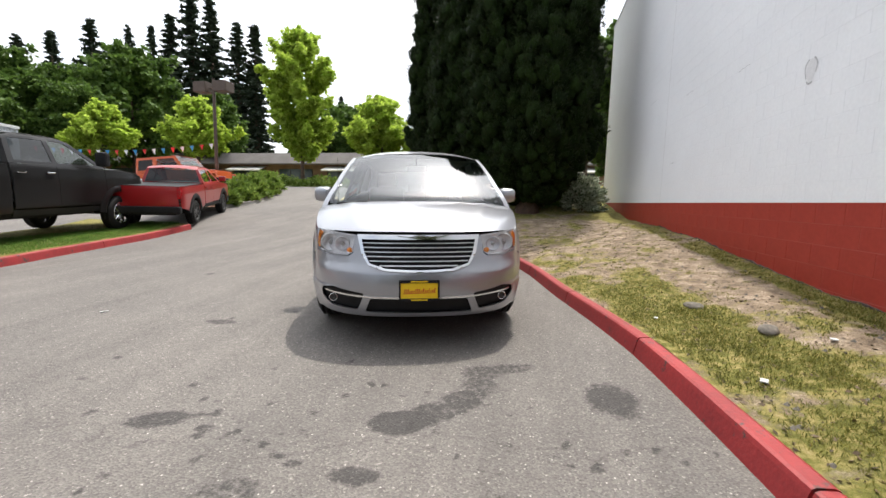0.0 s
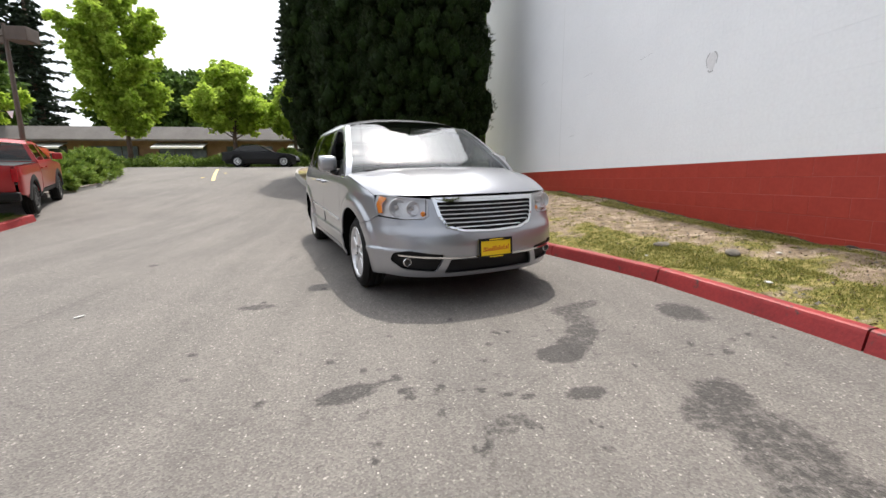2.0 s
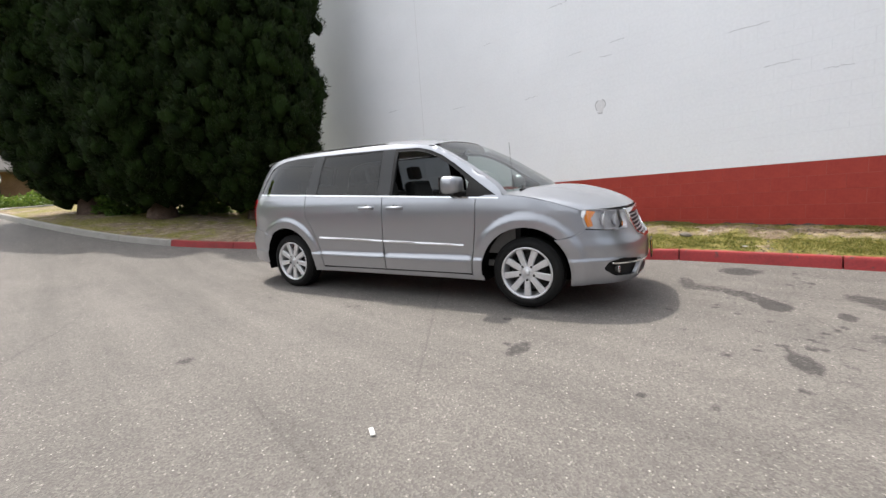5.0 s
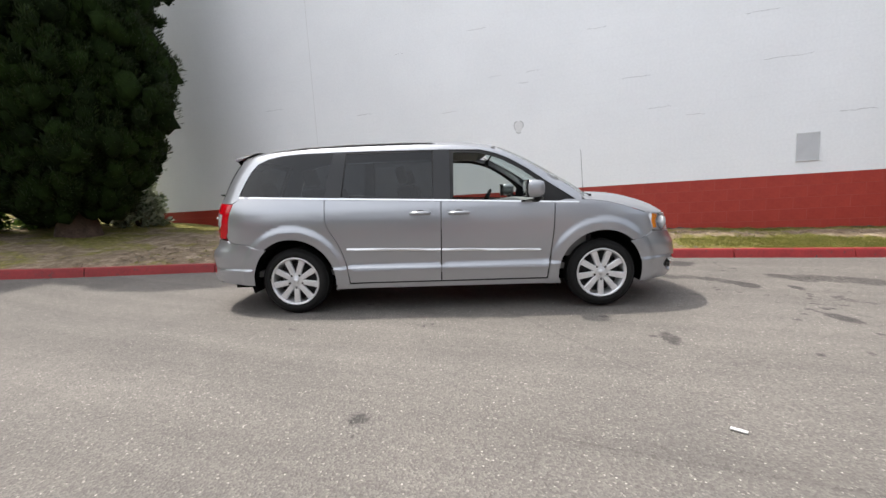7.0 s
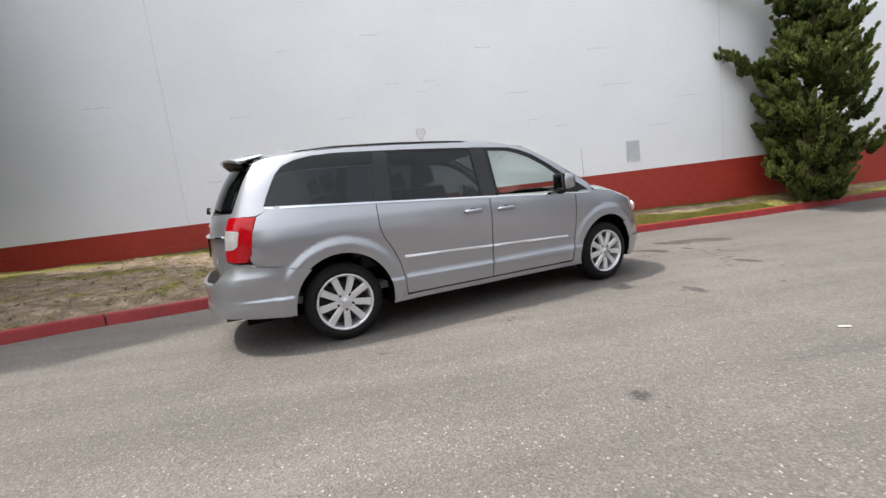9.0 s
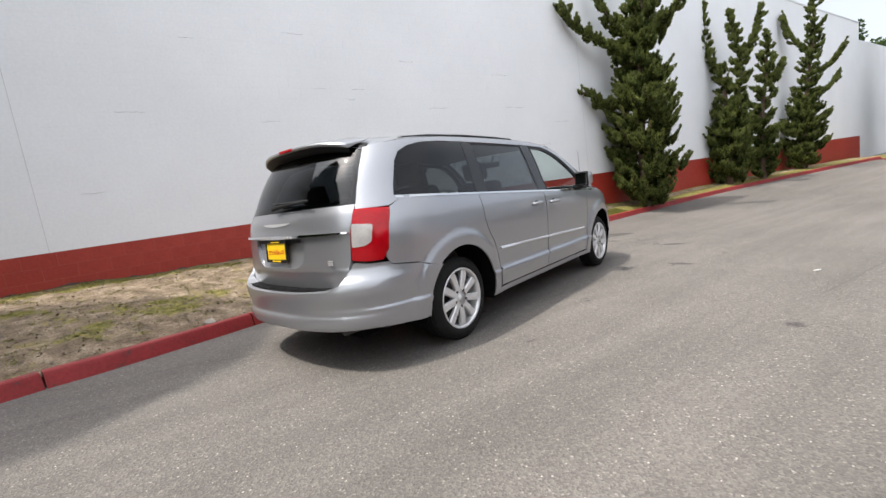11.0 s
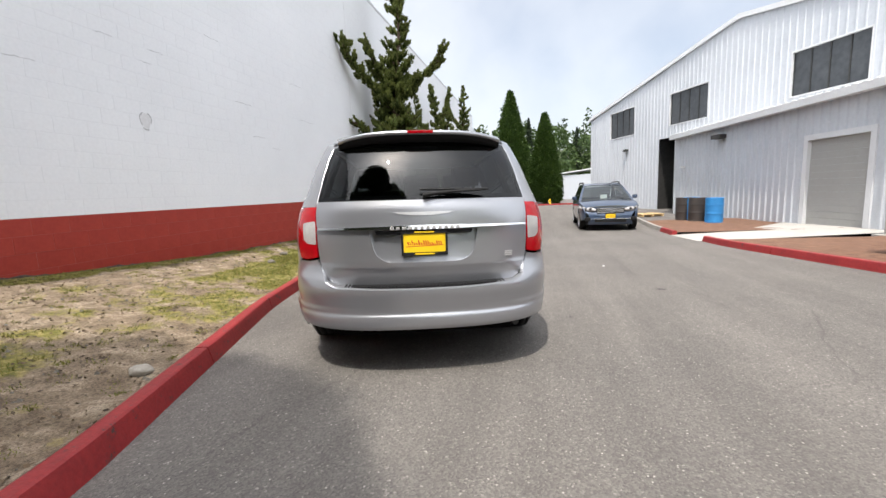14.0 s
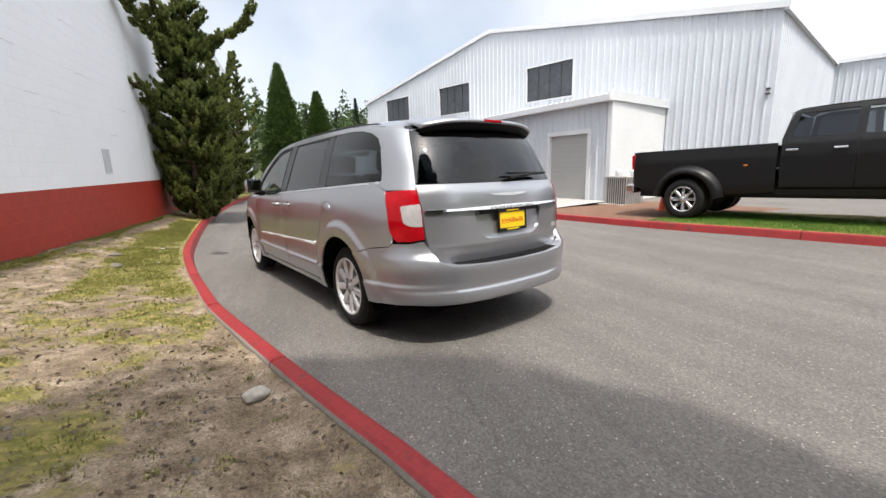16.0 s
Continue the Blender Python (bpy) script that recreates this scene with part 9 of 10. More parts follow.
def juniper(seed, stems, arms):
    """A twisted juniper. stems: (points, [(height, reach), ...]), clothed in tiers of short upswept boughs; arms: long bare-ended boughs, each (points, thickness)."""
    rng = np.random.default_rng(seed)
    bm = bmesh.new()
    C, R, O = [], [], []

    def clothe(pts, r0, r1, dens):
        """Tufts along a bough, lying along it and turned up, drawn out to a point at its end."""
        last = len(pts) - 1
        for k, p in enumerate(pts):
            f = k / max(1, last)
            along = np.array(pts[min(last, k + 1)] - pts[max(0, k - 1)])
            rr = lerp(r0, r1, f)
            for _ in range(dens):
                o = unit(rng.normal(size=3))
                C.append(np.array(p) + o * rr * 0.55)
                R.append(rr * rng.uniform(0.55, 0.85))
                O.append(unit(unit(along) * 1.1 + o * 0.35 + np.array([0, 0, 0.8])))

    def bough(base, a, ln, rise, thick):
        d = Vector((math.cos(a), math.sin(a), 0))
        mid = base + d * ln * 0.55 + Vector((0, 0, rise * 0.18 + rng.normal(0, 0.04)))
        pts = spline([base, mid, base + d * ln + Vector((0, 0, rise))], 0.13)
        tube(bm, pts, [lerp(0.035, 0.008, k / (len(pts) - 1)) for k in range(len(pts))], 5)
        clothe(pts[len(pts) // 5:], thick, 0.028, 2)
        for turn in (-0.75, 0.65):
            q = pts[int(len(pts) * rng.uniform(0.35, 0.6))]
            e = Vector((math.cos(a + turn), math.sin(a + turn), 0))
            side = spline([q, q + e * ln * 0.24 + Vector((0, 0, rise * 0.12)), q + e * ln * 0.42 + Vector((0, 0, rise * 0.5))], 0.13)
            clothe(side[1:], thick * 0.85, 0.028, 2)

    for points, reach in stems:
        line = spline(points, 0.11)
        girth = 0.15 if points[0][2] < 0.1 else 0.06
        tube(bm, line, [lerp(girth, 0.012, k / (len(line) - 1)) for k in range(len(line))], 8)
        zs, rs = [q[0] for q in reach], [q[1] for q in reach]
        for k, p in enumerate(line):
            if p.z < zs[0]:
                continue
            r = float(np.interp(p.z, zs, rs))
            for _ in range(2 if r > 0.6 else 1):
                a = k * 2.4 + rng.normal(0, 0.5) + _ * math.pi
                ln = r * rng.uniform(0.62, 1.12)
                bough(p, a, ln, ln * rng.uniform(0.25, 0.75), min(0.17, 0.06 + 0.12 * r))
        clothe(line[-4:], 0.10, 0.025, 3)
    for points, thick in arms:
        line = spline(points, 0.12)
        tube(bm, line, [lerp(0.05, 0.010, k / (len(line) - 1)) for k in range(len(line))], 6)
        clothe(line[1:], thick, 0.03, 3)
        for k in range(2, len(line) - 2):
            a = math.atan2(line[-1].y - line[0].y, line[-1].x - line[0].x) + rng.choice((-1, 1)) * rng.uniform(0.4, 1.3)
            bough(line[k], a, rng.uniform(0.16, 0.36), rng.uniform(0.08, 0.24), 0.075)
    C, R, O = np.array(C), np.array(R), np.array(O)
    P, A, B = puffs(rng, C, R * 0.86, 24, 0.050, 0.015, O, 1.1)
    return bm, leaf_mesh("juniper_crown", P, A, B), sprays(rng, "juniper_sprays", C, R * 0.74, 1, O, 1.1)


def plant_juniper(label, x, y, seed, stems, arms):
    trunk, crown, tufts = juniper(seed, stems, arms)
    root = tree("juniper", label, trunk, crown, M_JUNIPER, pose(x, y, bank_z(x, y)), group="junipers along the wall")
    part("inner_foliage", tufts, M_JUNIPER_SHADE_SPRAY, root, "dense inner scale foliage, coloured darker for the shade inside the crown", smooth=True)


def across(s, z):
    """A point beside a juniper's axis: s metres out from the wall and along it, z up."""
    return (-0.93 * s, -0.36 * s, z)


plant_juniper("tall twisted green juniper against the white wall", 1.85, -1.0, 3,
              [([(0, 0, -0.2), (-0.05, 0.05, 1.8), (-0.12, 0.0, 3.8), (-0.28, -0.05, 5.4), (-0.42, -0.10, 7.3), (-0.45, -0.12, 9.0)],
                [(0.12, 0.85), (0.7, 1.15), (1.8, 1.25), (2.9, 1.12), (3.7, 0.90), (4.6, 0.78), (5.6, 0.60), (6.6, 0.50), (7.6, 0.38), (9.0, 0.12)])],
              [([(0.0, 0.1, 4.45), (0.35, 1.1, 4.95), (0.58, 1.9, 5.45), (0.62, 2.25, 6.05)], 0.15),
               ([(-0.1, 0.1, 4.9), (0.2, 0.6, 5.4), (0.38, 1.05, 6.35)], 0.12),
               ([(-0.3, 0.0, 4.7), (-1.0, 0.2, 5.0), (-1.7, 0.45, 5.45), (-2.1, 0.6, 6.05)], 0.15),
               ([(0.1, 0.1, 3.0), (0.5, 0.9, 3.2), (0.68, 1.6, 3.75)], 0.15)])
plant_juniper("forked juniper with a dense foot beside the wall", 2.1, -7.4, 31,
              [([across(-0.1, -0.2), across(-0.1, 1.5), across(-0.1, 3.0), across(-0.2, 4.0), across(-0.62, 5.1), across(-0.70, 6.0), across(-0.64, 6.95)],
                [(0.1, 0.7), (0.8, 0.95), (1.9, 0.92), (2.8, 0.62), (3.4, 0.42), (5.2, 0.34), (6.95, 0.10)]),
               ([across(0.0, 2.2), across(0.25, 3.4), across(0.45, 4.4), across(0.28, 5.5), across(0.14, 6.45)], [(2.2, 0.75), (3.4, 0.42), (5.5, 0.30), (6.4, 0.10)])],
              [([across(-0.68, 5.3), across(-0.98, 5.75), across(-1.15, 6.4)], 0.10),
               ([across(0.42, 4.7), across(0.80, 5.3), across(1.04, 6.35)], 0.11),
               ([across(-0.7, 2.2), across(-0.92, 2.9), across(-0.98, 3.9)], 0.10)])
plant_juniper("slim yellowish juniper beside the wall", 1.95, -9.6, 32,
              [([across(0.05, -0.2), across(0.1, 2.5), across(0.3, 4.4), across(0.36, 5.8)], [(0.1, 0.6), (1.5, 0.7), (3.0, 0.55), (4.5, 0.45), (5.8, 0.08)])],
              [([across(0.2, 3.7), across(0.5, 4.0), across(0.80, 4.6)], 0.10)])
plant_juniper("tall juniper with long upswept arms beside the wall", 1.75, -14.4, 33,
              [([across(-0.3, -0.2), across(-0.2, 1.8), across(0.0, 4.0), across(0.22, 5.8), across(0.30, 8.0)],
                [(0.1, 0.65), (0.9, 0.98), (2.2, 0.95), (3.2, 0.62), (4.4, 0.50), (6.0, 0.48), (7.0, 0.34), (8.0, 0.10)])],
              [([across(0.2, 4.3), across(0.75, 4.55), across(1.34, 5.5)], 0.12), ([across(0.1, 3.3), across(0.65, 3.5), across(1.09, 4.25)], 0.12),
               ([across(0.05, 5.4), across(-0.5, 6.1), across(-0.82, 7.35)], 0.12)])


def arborvitae(seed, h, r):
    rng = np.random.default_rng(seed)
    n = 2600
    t = rng.beta(1.0, 1.4, n)
    th = rng.uniform(0, math.tau, n)
    prof = np.interp(t, [0, 0.1, 0.3, 0.8, 1.0], [0.85, 1.0, 0.92, 0.32, 0.02]) * r * rng.uniform(0.8, 1.05, n)
    C = np.stack([np.cos(th) * prof, np.sin(th) * prof, 0.15 + t * (h - 0.2)], 1)
    out = np.stack([np.cos(th) * 0.5, np.sin(th) * 0.5, np.full(n, 0.9)], 1)
    P, A, B = puffs(rng, C, rng.uniform(0.14, 0.36, n), 22, 0.11, 0.042, unit(out))
    bm = bmesh.new()
    tube(bm, [(0, 0, -0.2), (0, 0, h * 0.9)], [0.2, 0.03], 8)
    return bm, leaf_mesh("arborvitae_crown", P, A, B)


for _k, (_x, _y, _h, _r) in enumerate(((-0.75, -28.6, 10.8, 2.0), (-3.95, -29.2, 8.6, 1.55))):
    _a, _al = arborvitae(60 + _k, _h, _r)
    tree("arborvitae", "tall cone shaped green arborvitae at the driveway end", _a, _al, M_ARBOR, pose(_x, _y, -0.4), group="arborvitae pair")


def maple(seed, h, r, base=1.6, n=900, per=26, size=0.13, shape="oval"):
    rng = np.random.default_rng(seed)
    bm = bmesh.new()
    tube(bm, [(0, 0, -0.3), (0, 0, base), (0.1, 0, h * 0.55), (0, 0, h * 0.95)], [0.20, 0.15, 0.09, 0.015], 8)
    C, O = [], []
    limbs = 46
    for i in range(limbs):
        f = (i + rng.random()) / limbs
        z0 = lerp(base, h * 0.9, f)
        a = i * 2.4 + rng.normal(0, 0.3)
        prof = math.sin(math.pi * min(1, 0.18 + 0.80 * f)) ** 0.7 if shape == "oval" else (1 - f) ** 0.8 + 0.08
        ln = r * prof * rng.uniform(0.75, 1.12)
        d = Vector((math.cos(a), math.sin(a), 0))
        p0 = Vector((0, 0, z0 - 0.15 * h * f * 0.2))
        p1 = p0 + d * ln * 0.55 + Vector((0, 0, ln * 0.35))
        p2 = p0 + d * ln + Vector((0, 0, ln * rng.uniform(0.45, 0.9)))
        tube(bm, [p0, p1, p2], [0.045 * (1 - f * 0.6), 0.022, 0.006], 5)
        m = max(4, int(n / limbs * (0.5 + prof)))
        for _ in range(m):
            t = rng.uniform(0.25, 1.05)
            q = (p0.lerp(p1, t / 0.55) if t < 0.55 else p1.lerp(p2, (t - 0.55) / 0.45)) + Vector(rng.normal(0, 0.07 * r, 3))
            C.append(tuple(q))
            O.append((d.x * 0.5, d.y * 0.5, -0.25))
    C, O = np.array(C), np.array(O)
    P, A, B = tufts(rng, C, rng.uniform(0.12, 0.30, len(C)) * r / 2.2, per, size, size * 0.62, O, 0.5, 0.6)
    return bm, leaf_mesh("maple_crown", P, A, B)


_m1 = maple(5, 14.4, 2.9, 2.0, 2300, 20, 0.15)
_m2 = maple(6, 8.0, 2.9, 1.9, 1100, 20, 0.15, "cone")
tree("maple", "large bright green street maple", _m1[0], _m1[1], M_MAPLE, pose(-20.4, 36.2, 2.1), group="street trees")
_m = tree("maple", "bright yellow-green young street maple", _m2[0], _m2[1], M_MAPLE, pose(-13.05, 36.2, 2.1), group="street trees")
for _x, _y, _s, _r in ((-8.7, 36.4, 0.85, 50), (-30.9, 35.8, 1.05, 120), (-38.5, 33.0, 0.95, 200), (3.5, 36.5, 0.95, 80)):
    _c = copy_thing(_m, pose(_x, _y, 2.1, 0, 0, _r))
    _c.scale = (_s, _s, _s)
_g1 = maple(8, 13.5, 4.4, 1.2, 1000, 17, 0.25)
_b = tree("broadleaf_tree", "broad dark green tree behind the lot", _g1[0], _g1[1], M_GREEN, pose(-52.0, 39.5, 2.0), group="trees behind the lot")
for _x, _y, _s, _r in ((-45.5, 42.0, 1.2, 60), (-60, 38, 1.2, 30), (-39.5, 47.5, 0.9, 100), (-25.5, 62, 1.0, 140), (-30, 64, 1.05, 200), (-35, 63, 0.9, 20), (-70, 34, 1.1, 10), (8, 62, 1.1, 10), (-17, 70, 1.0, 45), (-50, 30, 0.9, 150), (-42.5, 34.5, 0.72, 260), (4.8, 30.5, 0.8, 70), (8.5, 26.5, 0.85, 170)):
    _c = copy_thing(_b, pose(_x, _y, 2.2 if _y > 33 else 1.6, 0, 0, _r))
    _c.scale = (_s, _s, _s)


def fir(seed, h, r):
    rng = np.random.default_rng(seed)
    bm = bmesh.new()
    tube(bm, [(0, 0, -0.5), (0, 0, h * 0.5), (0, 0, h)], [0.45, 0.25, 0.02], 8)
    Ps, As, Bs = [], [], []
    z = h * 0.14
    i = 0
    while z < h * 0.985:
        f = z / h
        ln = r * (1 - f) ** 0.95 * rng.uniform(0.4, 1.3) + 0.2
        a = i * 2.4 + rng.normal(0, 0.3)
        d = np.array([math.cos(a), math.sin(a), 0.0])
        m = int(22 + 26 * ln / r)
        t = rng.random(m) ** 0.8
        sag = -0.28 * ln * t + 0.16 * ln * t * t
        P = np.array([0, 0, z]) + d * (t * ln)[:, None] + np.stack([np.zeros(m), np.zeros(m), sag], 1) + rng.normal(0, 0.10, (m, 3)) * (0.4 + ln / r)
        sd = np.array([-d[1], d[0], 0])
        w = rng.normal(0, 0.22, (m, 1)) * ln * (1 - t)[:, None]
        P = P + sd * w
        A = unit(d * 0.6 + rng.normal(0, 0.5, (m, 3)) + np.array([0, 0, -0.35])) * rng.uniform(0.28, 0.55, (m, 1))
        B = unit(np.cross(A, rng.normal(size=(m, 3)))) * rng.uniform(0.10, 0.2, (m, 1))
        Ps.append(P), As.append(A), Bs.append(B)
        z += h * rng.uniform(0.004, 0.0085)
        i += 1
    return bm, leaf_mesh("fir_crown", np.concatenate(Ps), np.concatenate(As), np.concatenate(Bs))


_f1, _f2 = fir(11, 30, 4.2), fir(12, 30, 3.4)
_fa = tree("fir", "tall dark fir on the skyline", _f1[0], _f1[1], M_FIR, pose(-74.4, 67.4, 2.0), group="firs behind the shops")
_fb = tree("fir", "tall dark fir on the skyline", _f2[0], _f2[1], M_FIR, pose(-70.3, 68.3, 2.0), group="firs behind the shops")
for _k, (_x, _y, _h) in enumerate(((-93, 62, 25), (-88, 64, 26), (-80.7, 65.5, 28), (-66.7, 68.8, 29), (-63.2, 70, 33), (-60, 71, 32), (-54.8, 71.5, 28), (-51.5, 72.0, 27.5), (-35.5, 74, 16), (-21.4, 95, 32), (-19.0, 97, 26), (-15.5, 92, 22), (-45, 101, 18.5), (-40, 100, 19.5), (-34, 99, 17),
                                         (-12, 98, 20), (-8, 96, 24), (-28, 99, 15), (-50, 98, 17), (-76, 70, 24), (-57, 78, 22), (-84, 72, 25), (-98, 60, 22), (-104, 58, 23), (-31, 80, 14), (-38.5, 79, 14.5))):
    _c = copy_thing((_fa, _fb)[_k % 2], pose(_x, _y, 2.0, 0, 0, 47 * _k))
    _s = _h / 30 * 1.1
    _c.scale = (_s * 1.6, _s * 1.6, _s)


# ---- wooded rise at the far end, hedges, shrubs ----
def hill_z(x, y):
    return -0.5 + 15.0 * smooth01((-y - 58) / 75.0) * (0.75 + 0.25 * math.sin(x * 0.03 + 1))


tagged(part("hill", grid_mesh("hill", axis((-160, 120, 8)), axis((-190, -52, 6)), hill_z), M_EARTH), "wooded rise beyond the far shed", "hill", kind="structure")
_rng = np.random.default_rng(77)
_n = 420
_xy = np.stack([_rng.uniform(-120, 60, _n), -_rng.uniform(62, 150, _n)], 1)
_sets = []
for _x, _y in _xy:
    _h = _rng.uniform(4, 8.5)
    _conifer = _rng.random() < 0.3
    _m = 34
    _t = _rng.random(_m)
    _pr = (np.sin(np.pi * np.clip(0.1 + 0.85 * _t, 0, 1)) if not _conifer else (1 - _t) * 0.75 + 0.05) * _h * 0.42
    _a = _rng.uniform(0, math.tau, _m)
    _c = np.stack([_x + np.cos(_a) * _pr, _y + np.sin(_a) * _pr, hill_z(_x, _y) + 0.5 + _t * _h * (1.5 if _conifer else 1.0)], 1)
    _sets.append(tufts(_rng, _c, np.full(_m, 0.8), 8, 0.42, 0.24))
tagged(part("hill_wood", leaf_mesh("hill_wood", *joined(*_sets)), M_HILL), "mixed green woodland on the far rise", "woodland", kind="stuff")


for _k, (_x, _y, _h) in enumerate(((-12, -84, 11), (-17, -88, 13), (-21, -80, 9), (-27, -92, 14), (-6, -90, 10), (2, -84, 9), (-34, -86, 12), (-1.5, -96, 12), (-41, -95, 13))):
    _c = copy_thing((_fa, _fb)[_k % 2], pose(_x, _y, hill_z(_x, _y), 0, 0, 61 * _k))
    _c["label"], _c["group"] = "dark fir among the woodland on the rise", "firs on the rise"
    _c.scale = (_h / 30 * 1.5, _h / 30 * 1.5, _h / 30)


def clump_plant(name, seed, w, d, h, n, per, ln, wd, mat, label, m, group="", category="shrub"):
    rng = np.random.default_rng(seed)
    u = unit(rng.normal(size=(n, 3)))
    u[:, 2] = np.abs(u[:, 2])
    k = rng.uniform(0.55, 1.0, (n, 1)) * (1 + 0.12 * np.sin(5 * np.arctan2(u[:, 1:2], u[:, :1])))
    C = u * np.array([w / 2, d / 2, h]) * k
    P, A, B = tufts(rng, C, np.full(n, min(w, h) * 0.12), per, ln, wd, u, 0.9)
    bm = bmesh.new()
    for i in range(5):
        a = i * 1.26
        tube(bm, [(0, 0, -0.1), (math.cos(a) * w * 0.2, math.sin(a) * d * 0.2, h * 0.6)], [0.03, 0.01], 5)
    return tree(name, label, bm, leaf_mesh(name + "_leaves", P, A, B), mat, m, category, group=group)


clump_plant("variegated_shrub", 41, 1.5, 1.2, 1.35, 170, 22, 0.07, 0.034, M_VARIEGATED, "rounded shrub with cream edged leaves by the wall end", pose(1.55, 17.9, bank_z(1.5, 17.9)))
for _x, _y, _h in ((0.45, 18.9, 1.4), (-1.25, 19.3, 1.2), (-3.1, 20.6, 1.2)):
    clump_plant("dark_shrub", 44, 1.7, 1.3, _h, 190, 24, 0.07, 0.035, M_GREEN, "dark green undergrowth beneath the cedars", pose(_x, _y, bank_z(_x, _y), 0, 0, 50 * _x), "undergrowth")
_s1 = clump_plant("island_shrub", 42, 1.4, 1.3, 0.8, 120, 26, 0.12, 0.03, M_SHRUB, "low bright green shrub in the island", pose(-11.95, 16.6, ground_z(-11.9, 16.6) + 0.12), "island planting")
for _x, _y, _s in ((-12.2, 17.9, 1.1), (-12.7, 19.3, 1.25), (-13.4, 20.9, 1.3), (-14.4, 22.6, 1.2), (-15.6, 24.6, 1.3), (-16.9, 26.4, 1.2)):
    copy_thing(_s1, pose(_x, _y, ground_z(_x, _y) + 0.12, 0, 0, 63 * _x)).scale = (_s, _s, _s)
_rng = np.random.default_rng(91)
_n = 2600
_C = np.stack([_rng.uniform(-46, -3, _n), _rng.uniform(34.9, 37.2, _n), np.zeros(_n)], 1)
_C[:, 2] = 2.0 + _rng.uniform(0, 1, _n) * np.interp(_C[:, 1], [34.9, 35.6, 37.2], [0.45, 0.95, 1.1]) * (0.8 + 0.2 * np.sin(_C[:, 0] * 1.3))
tagged(part("hedge", leaf_mesh("hedge", *tufts(_rng, _C, np.full(_n, 0.28), 12, 0.11, 0.05)), M_SHRUB), "long low bright green hedge beyond the street", "hedge", kind="stuff")
clump_plant("round_shrub", 43, 2.6, 1.8, 1.2, 150, 22, 0.12, 0.05, M_SHRUB, "rounded bright shrub at the street edge", pose(-8.9, 34.6, 2.1))


# ---- turf ----
def turf(name, count, seed, sample, zf, weight, lo, hi, label, mat=None):
    rng = np.random.default_rng(seed)
    pts = []
    while len(pts) < count:
        x, y = sample(rng)
        if rng.random() < weight(x, y):
            pts.append((x, y, zf(x, y)))
    P = np.array(pts)
    n = len(P)
    hgt = rng.uniform(lo, hi, (n, 1))
    A = np.concatenate([rng.normal(0, 0.55, (n, 2)) * hgt, hgt], 1) * 0.5
    B = unit(np.concatenate([rng.normal(size=(n, 2)), np.zeros((n, 1))], 1)) * 0.0028
    tagged(part(name, leaf_mesh(name, P + A * 0.9, A, B), mat or M_GRASS), label, "grass", kind="stuff")


def _bank_sample(rng):
    y = rng.uniform(0.0, 14.0)
    k = kerb_x(y) + 0.2
    return rng.uniform(k, WALL_X - 0.02), y


turf("bank_grass", 62000, 7, _bank_sample, bank_z, lambda x, y: max(0.0, grass_at(x, y) - 0.33) ** 1.5 * 2.2, 0.012, 0.036, "thin short grass on the bank")
turf("lawn_grass", 26000, 8, lambda r: (r.uniform(-10.4, -7.85), r.uniform(6.6, 12.0)), lambda x, y: ground_z(x, y) + 0.125, lambda x, y: 1.0 if x < -7.85 - 0.27 * (y - 7) - 0.1 else 0.0, 0.03, 0.07, "mown grass under the truck", M_LAWN_GRASS)


_tr = random.Random(55)
_tufts = []
while len(_tufts) < 520:
    _y = _tr.uniform(3.0, 14.5)
    _tufts.append((_tr.uniform(kerb_x(_y) + 0.25, WALL_X - 0.1), _y, _tr.uniform(0.012, 0.045)))


def _tuft_sample(rng):
    x, y, s = _tufts[rng.integers(len(_tufts))]
    return x + rng.normal(0, s), y + rng.normal(0, s)


turf("weed_tufts", 24000, 17, _tuft_sample, bank_z, lambda x, y: 1.0 if x > kerb_x(y) + 0.16 and x < WALL_X - 0.02 else 0.0, 0.006, 0.02, "small scattered weed tufts on the bare soil", M_GRASS)


# ---- stones and litter ----
def stone(x, y, z, sx, sy, sz, seed, mat, label, name="stone"):
    r = random.Random(seed)
    bm = bmesh.new()
    bmesh.ops.create_icosphere(bm, subdivisions=3, radius=1.0)
    for v in bm.verts:
        k = 1 + 0.22 * noise.noise(v.co * 1.3 + Vector((seed, 0, 0))) + 0.08 * noise.noise(v.co * 4 + Vector((seed, 3, 0)))
        v.co = Vector((v.co.x * sx * k, v.co.y * sy * k, v.co.z * sz * k))
    o = tagged(part(name, bm, mat, smooth=True), label, "stone")
    o.matrix_basis = pose(x, y, z, r.uniform(-8, 8), r.uniform(-8, 8), r.uniform(0, 180))
    return o


M_STONE = surface("grey_stone", (0.08, 0.07, 0.058), (0.19, 0.17, 0.14), 0.9, fine=40, coarse=9, bump=0.7, dist=0.01)
stone(1.74, 6.15, bank_z(1.74, 6.15) + 0.02, 0.085, 0.065, 0.035, 4, M_STONE, "flat grey stone lying in the grass bank")
M_PALE_STONE = surface("pale_stone", (0.28, 0.26, 0.22), (0.44, 0.41, 0.36), 0.9, fine=40, coarse=9, bump=0.6, dist=0.008)
stone(-0.47, 11.1, bank_z(-0.47, 11.1) + 0.03, 0.075, 0.05, 0.04, 9, M_PALE_STONE, "pale rounded stone beside the kerb")
stone(1.5, 6.9, bank_z(1.5, 6.9) + 0.01, 0.10, 0.07, 0.035, 12, M_STONE, "flat grey stone lying in the grass bank")
_r = random.Random(21)
_V, _F = [], []
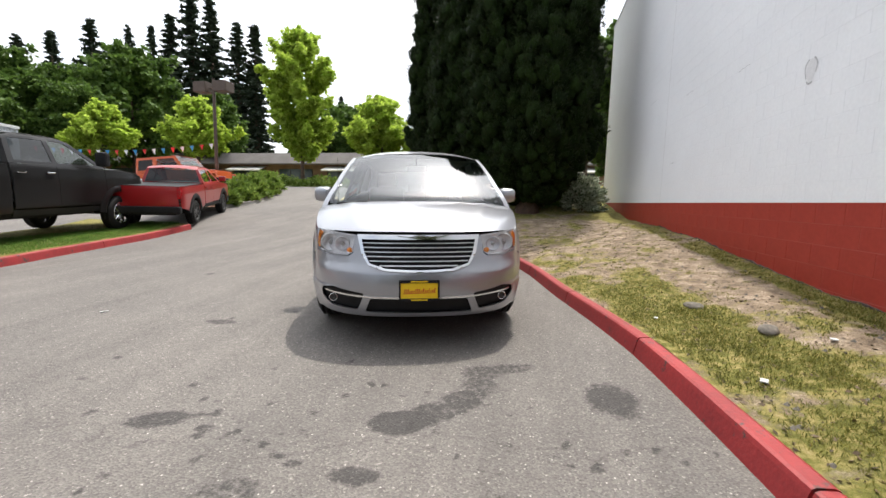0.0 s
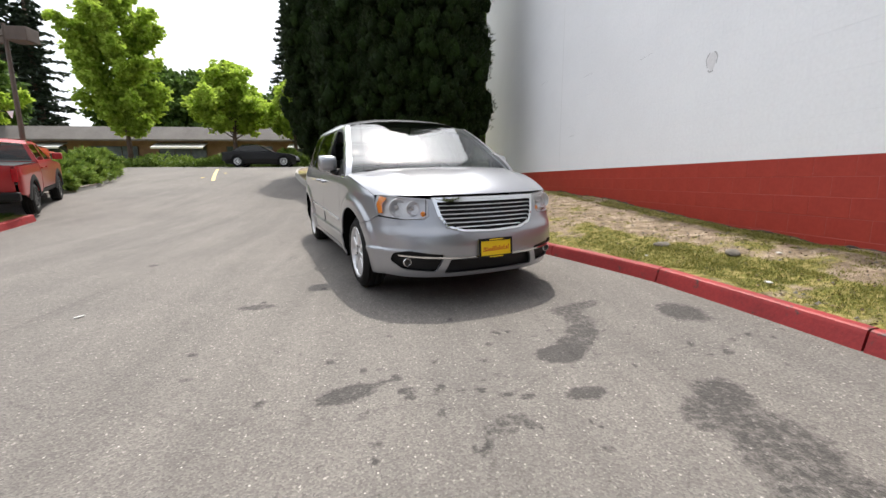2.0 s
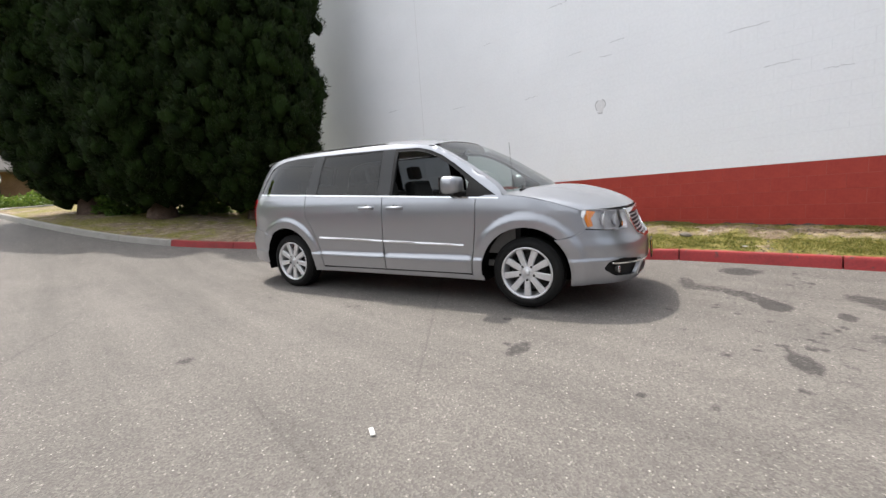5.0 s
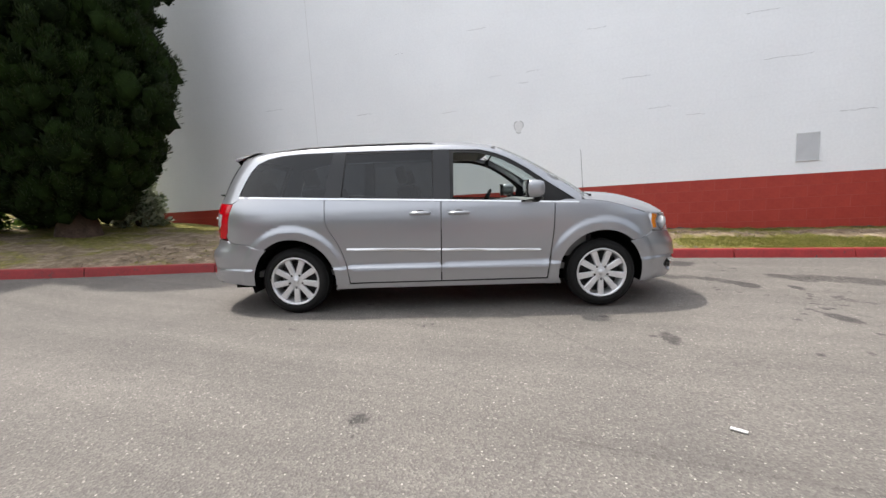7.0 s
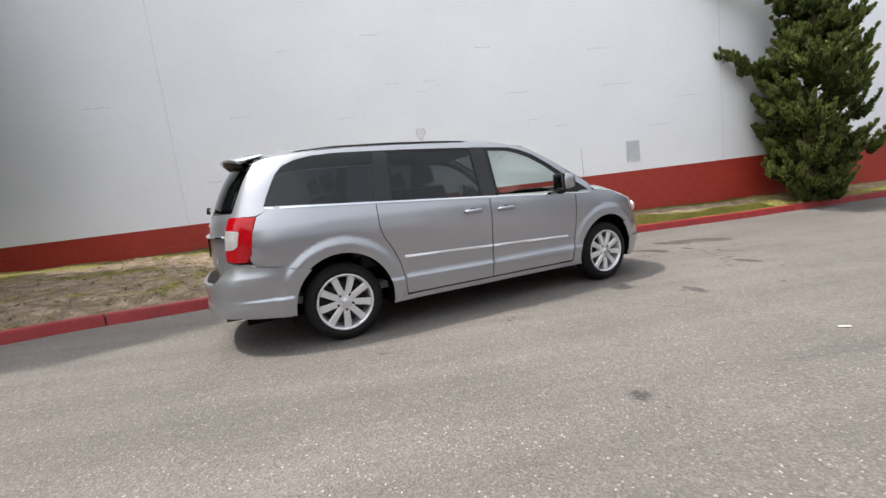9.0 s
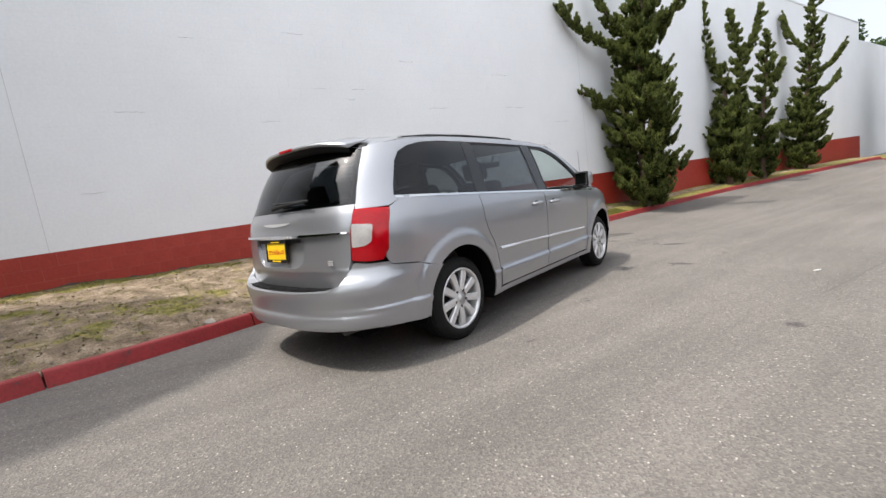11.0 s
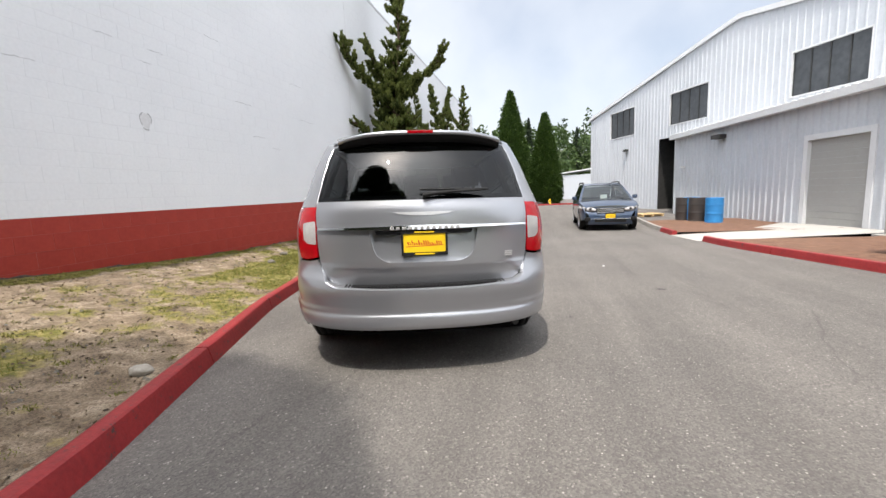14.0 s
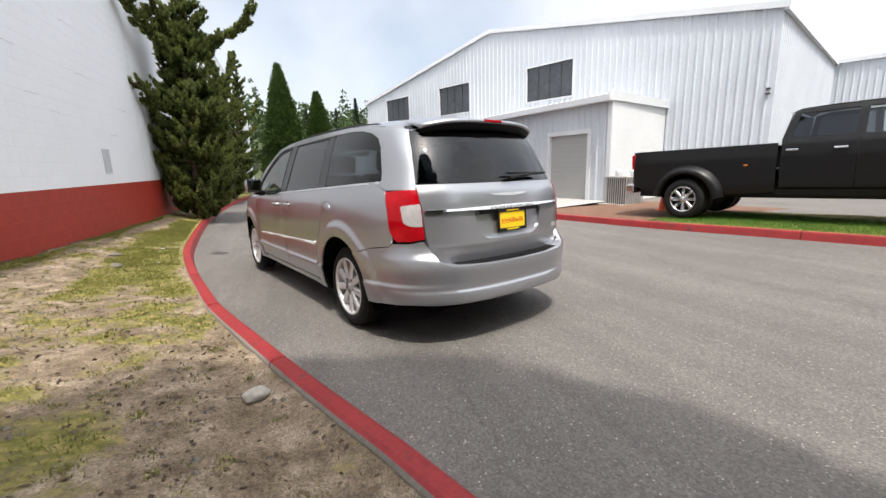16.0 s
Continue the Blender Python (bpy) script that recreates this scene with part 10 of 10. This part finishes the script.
for _k in range(900):
    _y = _r.uniform(0.5, 14)
    _x = _r.uniform(kerb_x(_y) + 0.22, WALL_X - 0.05)
    if grass_at(_x, _y) > 0.55:
        continue
    _s, _z, _n0 = _r.choice((0.006, 0.008, 0.012, 0.02)), bank_z(_x, _y), len(_V)
    _V += [(_x - _s, _y, _z), (_x, _y - _s, _z), (_x + _s, _y, _z + 0.001), (_x, _y + _s, _z), (_x + _s * 0.2, _y, _z + _s * 0.9)]
    _F += [tuple(_n0 + q for q in f) for f in ((0, 1, 4), (1, 2, 4), (2, 3, 4), (3, 0, 4))]
_me = bpy.data.meshes.new("pebbles")
_me.from_pydata(_V, [], _F)
tagged(part("pebbles", _me, M_STONE), "small loose pebbles on the bare soil", "pebbles", kind="stuff")
_rng = np.random.default_rng(64)
_P = []
while len(_P) < 5200:
    _y = _rng.uniform(2.0, 14.3)
    _x = _rng.uniform(kerb_x(_y) + 0.17, WALL_X - 0.05)
    if _rng.random() < (0.9 if _y > 9.5 else 0.35) * (1.0 if (noise.noise(Vector((_x * 3.1, _y * 3.1, 9))) > -0.05) else 0.15):
        _P.append((_x, _y, bank_z(_x, _y) + 0.006))
_P = np.array(_P)
_a = _rng.uniform(0, math.tau, len(_P))
_l = _rng.uniform(0.005, 0.022, len(_P))
_A = np.stack([np.cos(_a) * _l, np.sin(_a) * _l, _rng.normal(0, 0.004, len(_P))], 1)
_B = np.stack([-np.sin(_a) * _l * 0.5, np.cos(_a) * _l * 0.5, _rng.normal(0, 0.004, len(_P))], 1)
M_DEAD = leaf("dead_leaf", (0.025, 0.017, 0.010), (0.16, 0.11, 0.065), 0.1)
tagged(part("leaf_litter", leaf_mesh("leaf_litter", _P, _A, _B), M_DEAD), "dead brown leaves and bark crumbs on the soil", "leaf litter", kind="stuff")
M_LITTER = surface("white_scrap", (0.42, 0.42, 0.40), (0.55, 0.55, 0.53), 0.7, bump=0.1)
for _x, _y, _a, _b2 in ((-4.15, 5.92, 0.036, 0.012), (1.35, 5.35, 0.03, 0.02), (2.0, 5.9, 0.025, 0.02), (1.1, 6.6, 0.02, 0.015)):
    _z = ground_z(_x, _y) + 0.004 if _x < 0 else bank_z(_x, _y) + 0.012
    _o = tagged(part("paper_scrap", boxmesh(-_a, _a, -_b2, _b2, 0, 0.008, 0.003), M_LITTER), "small white scrap of litter on the ground", "litter")
    _o.matrix_basis = pose(_x, _y, _z, 0, 0, 65)
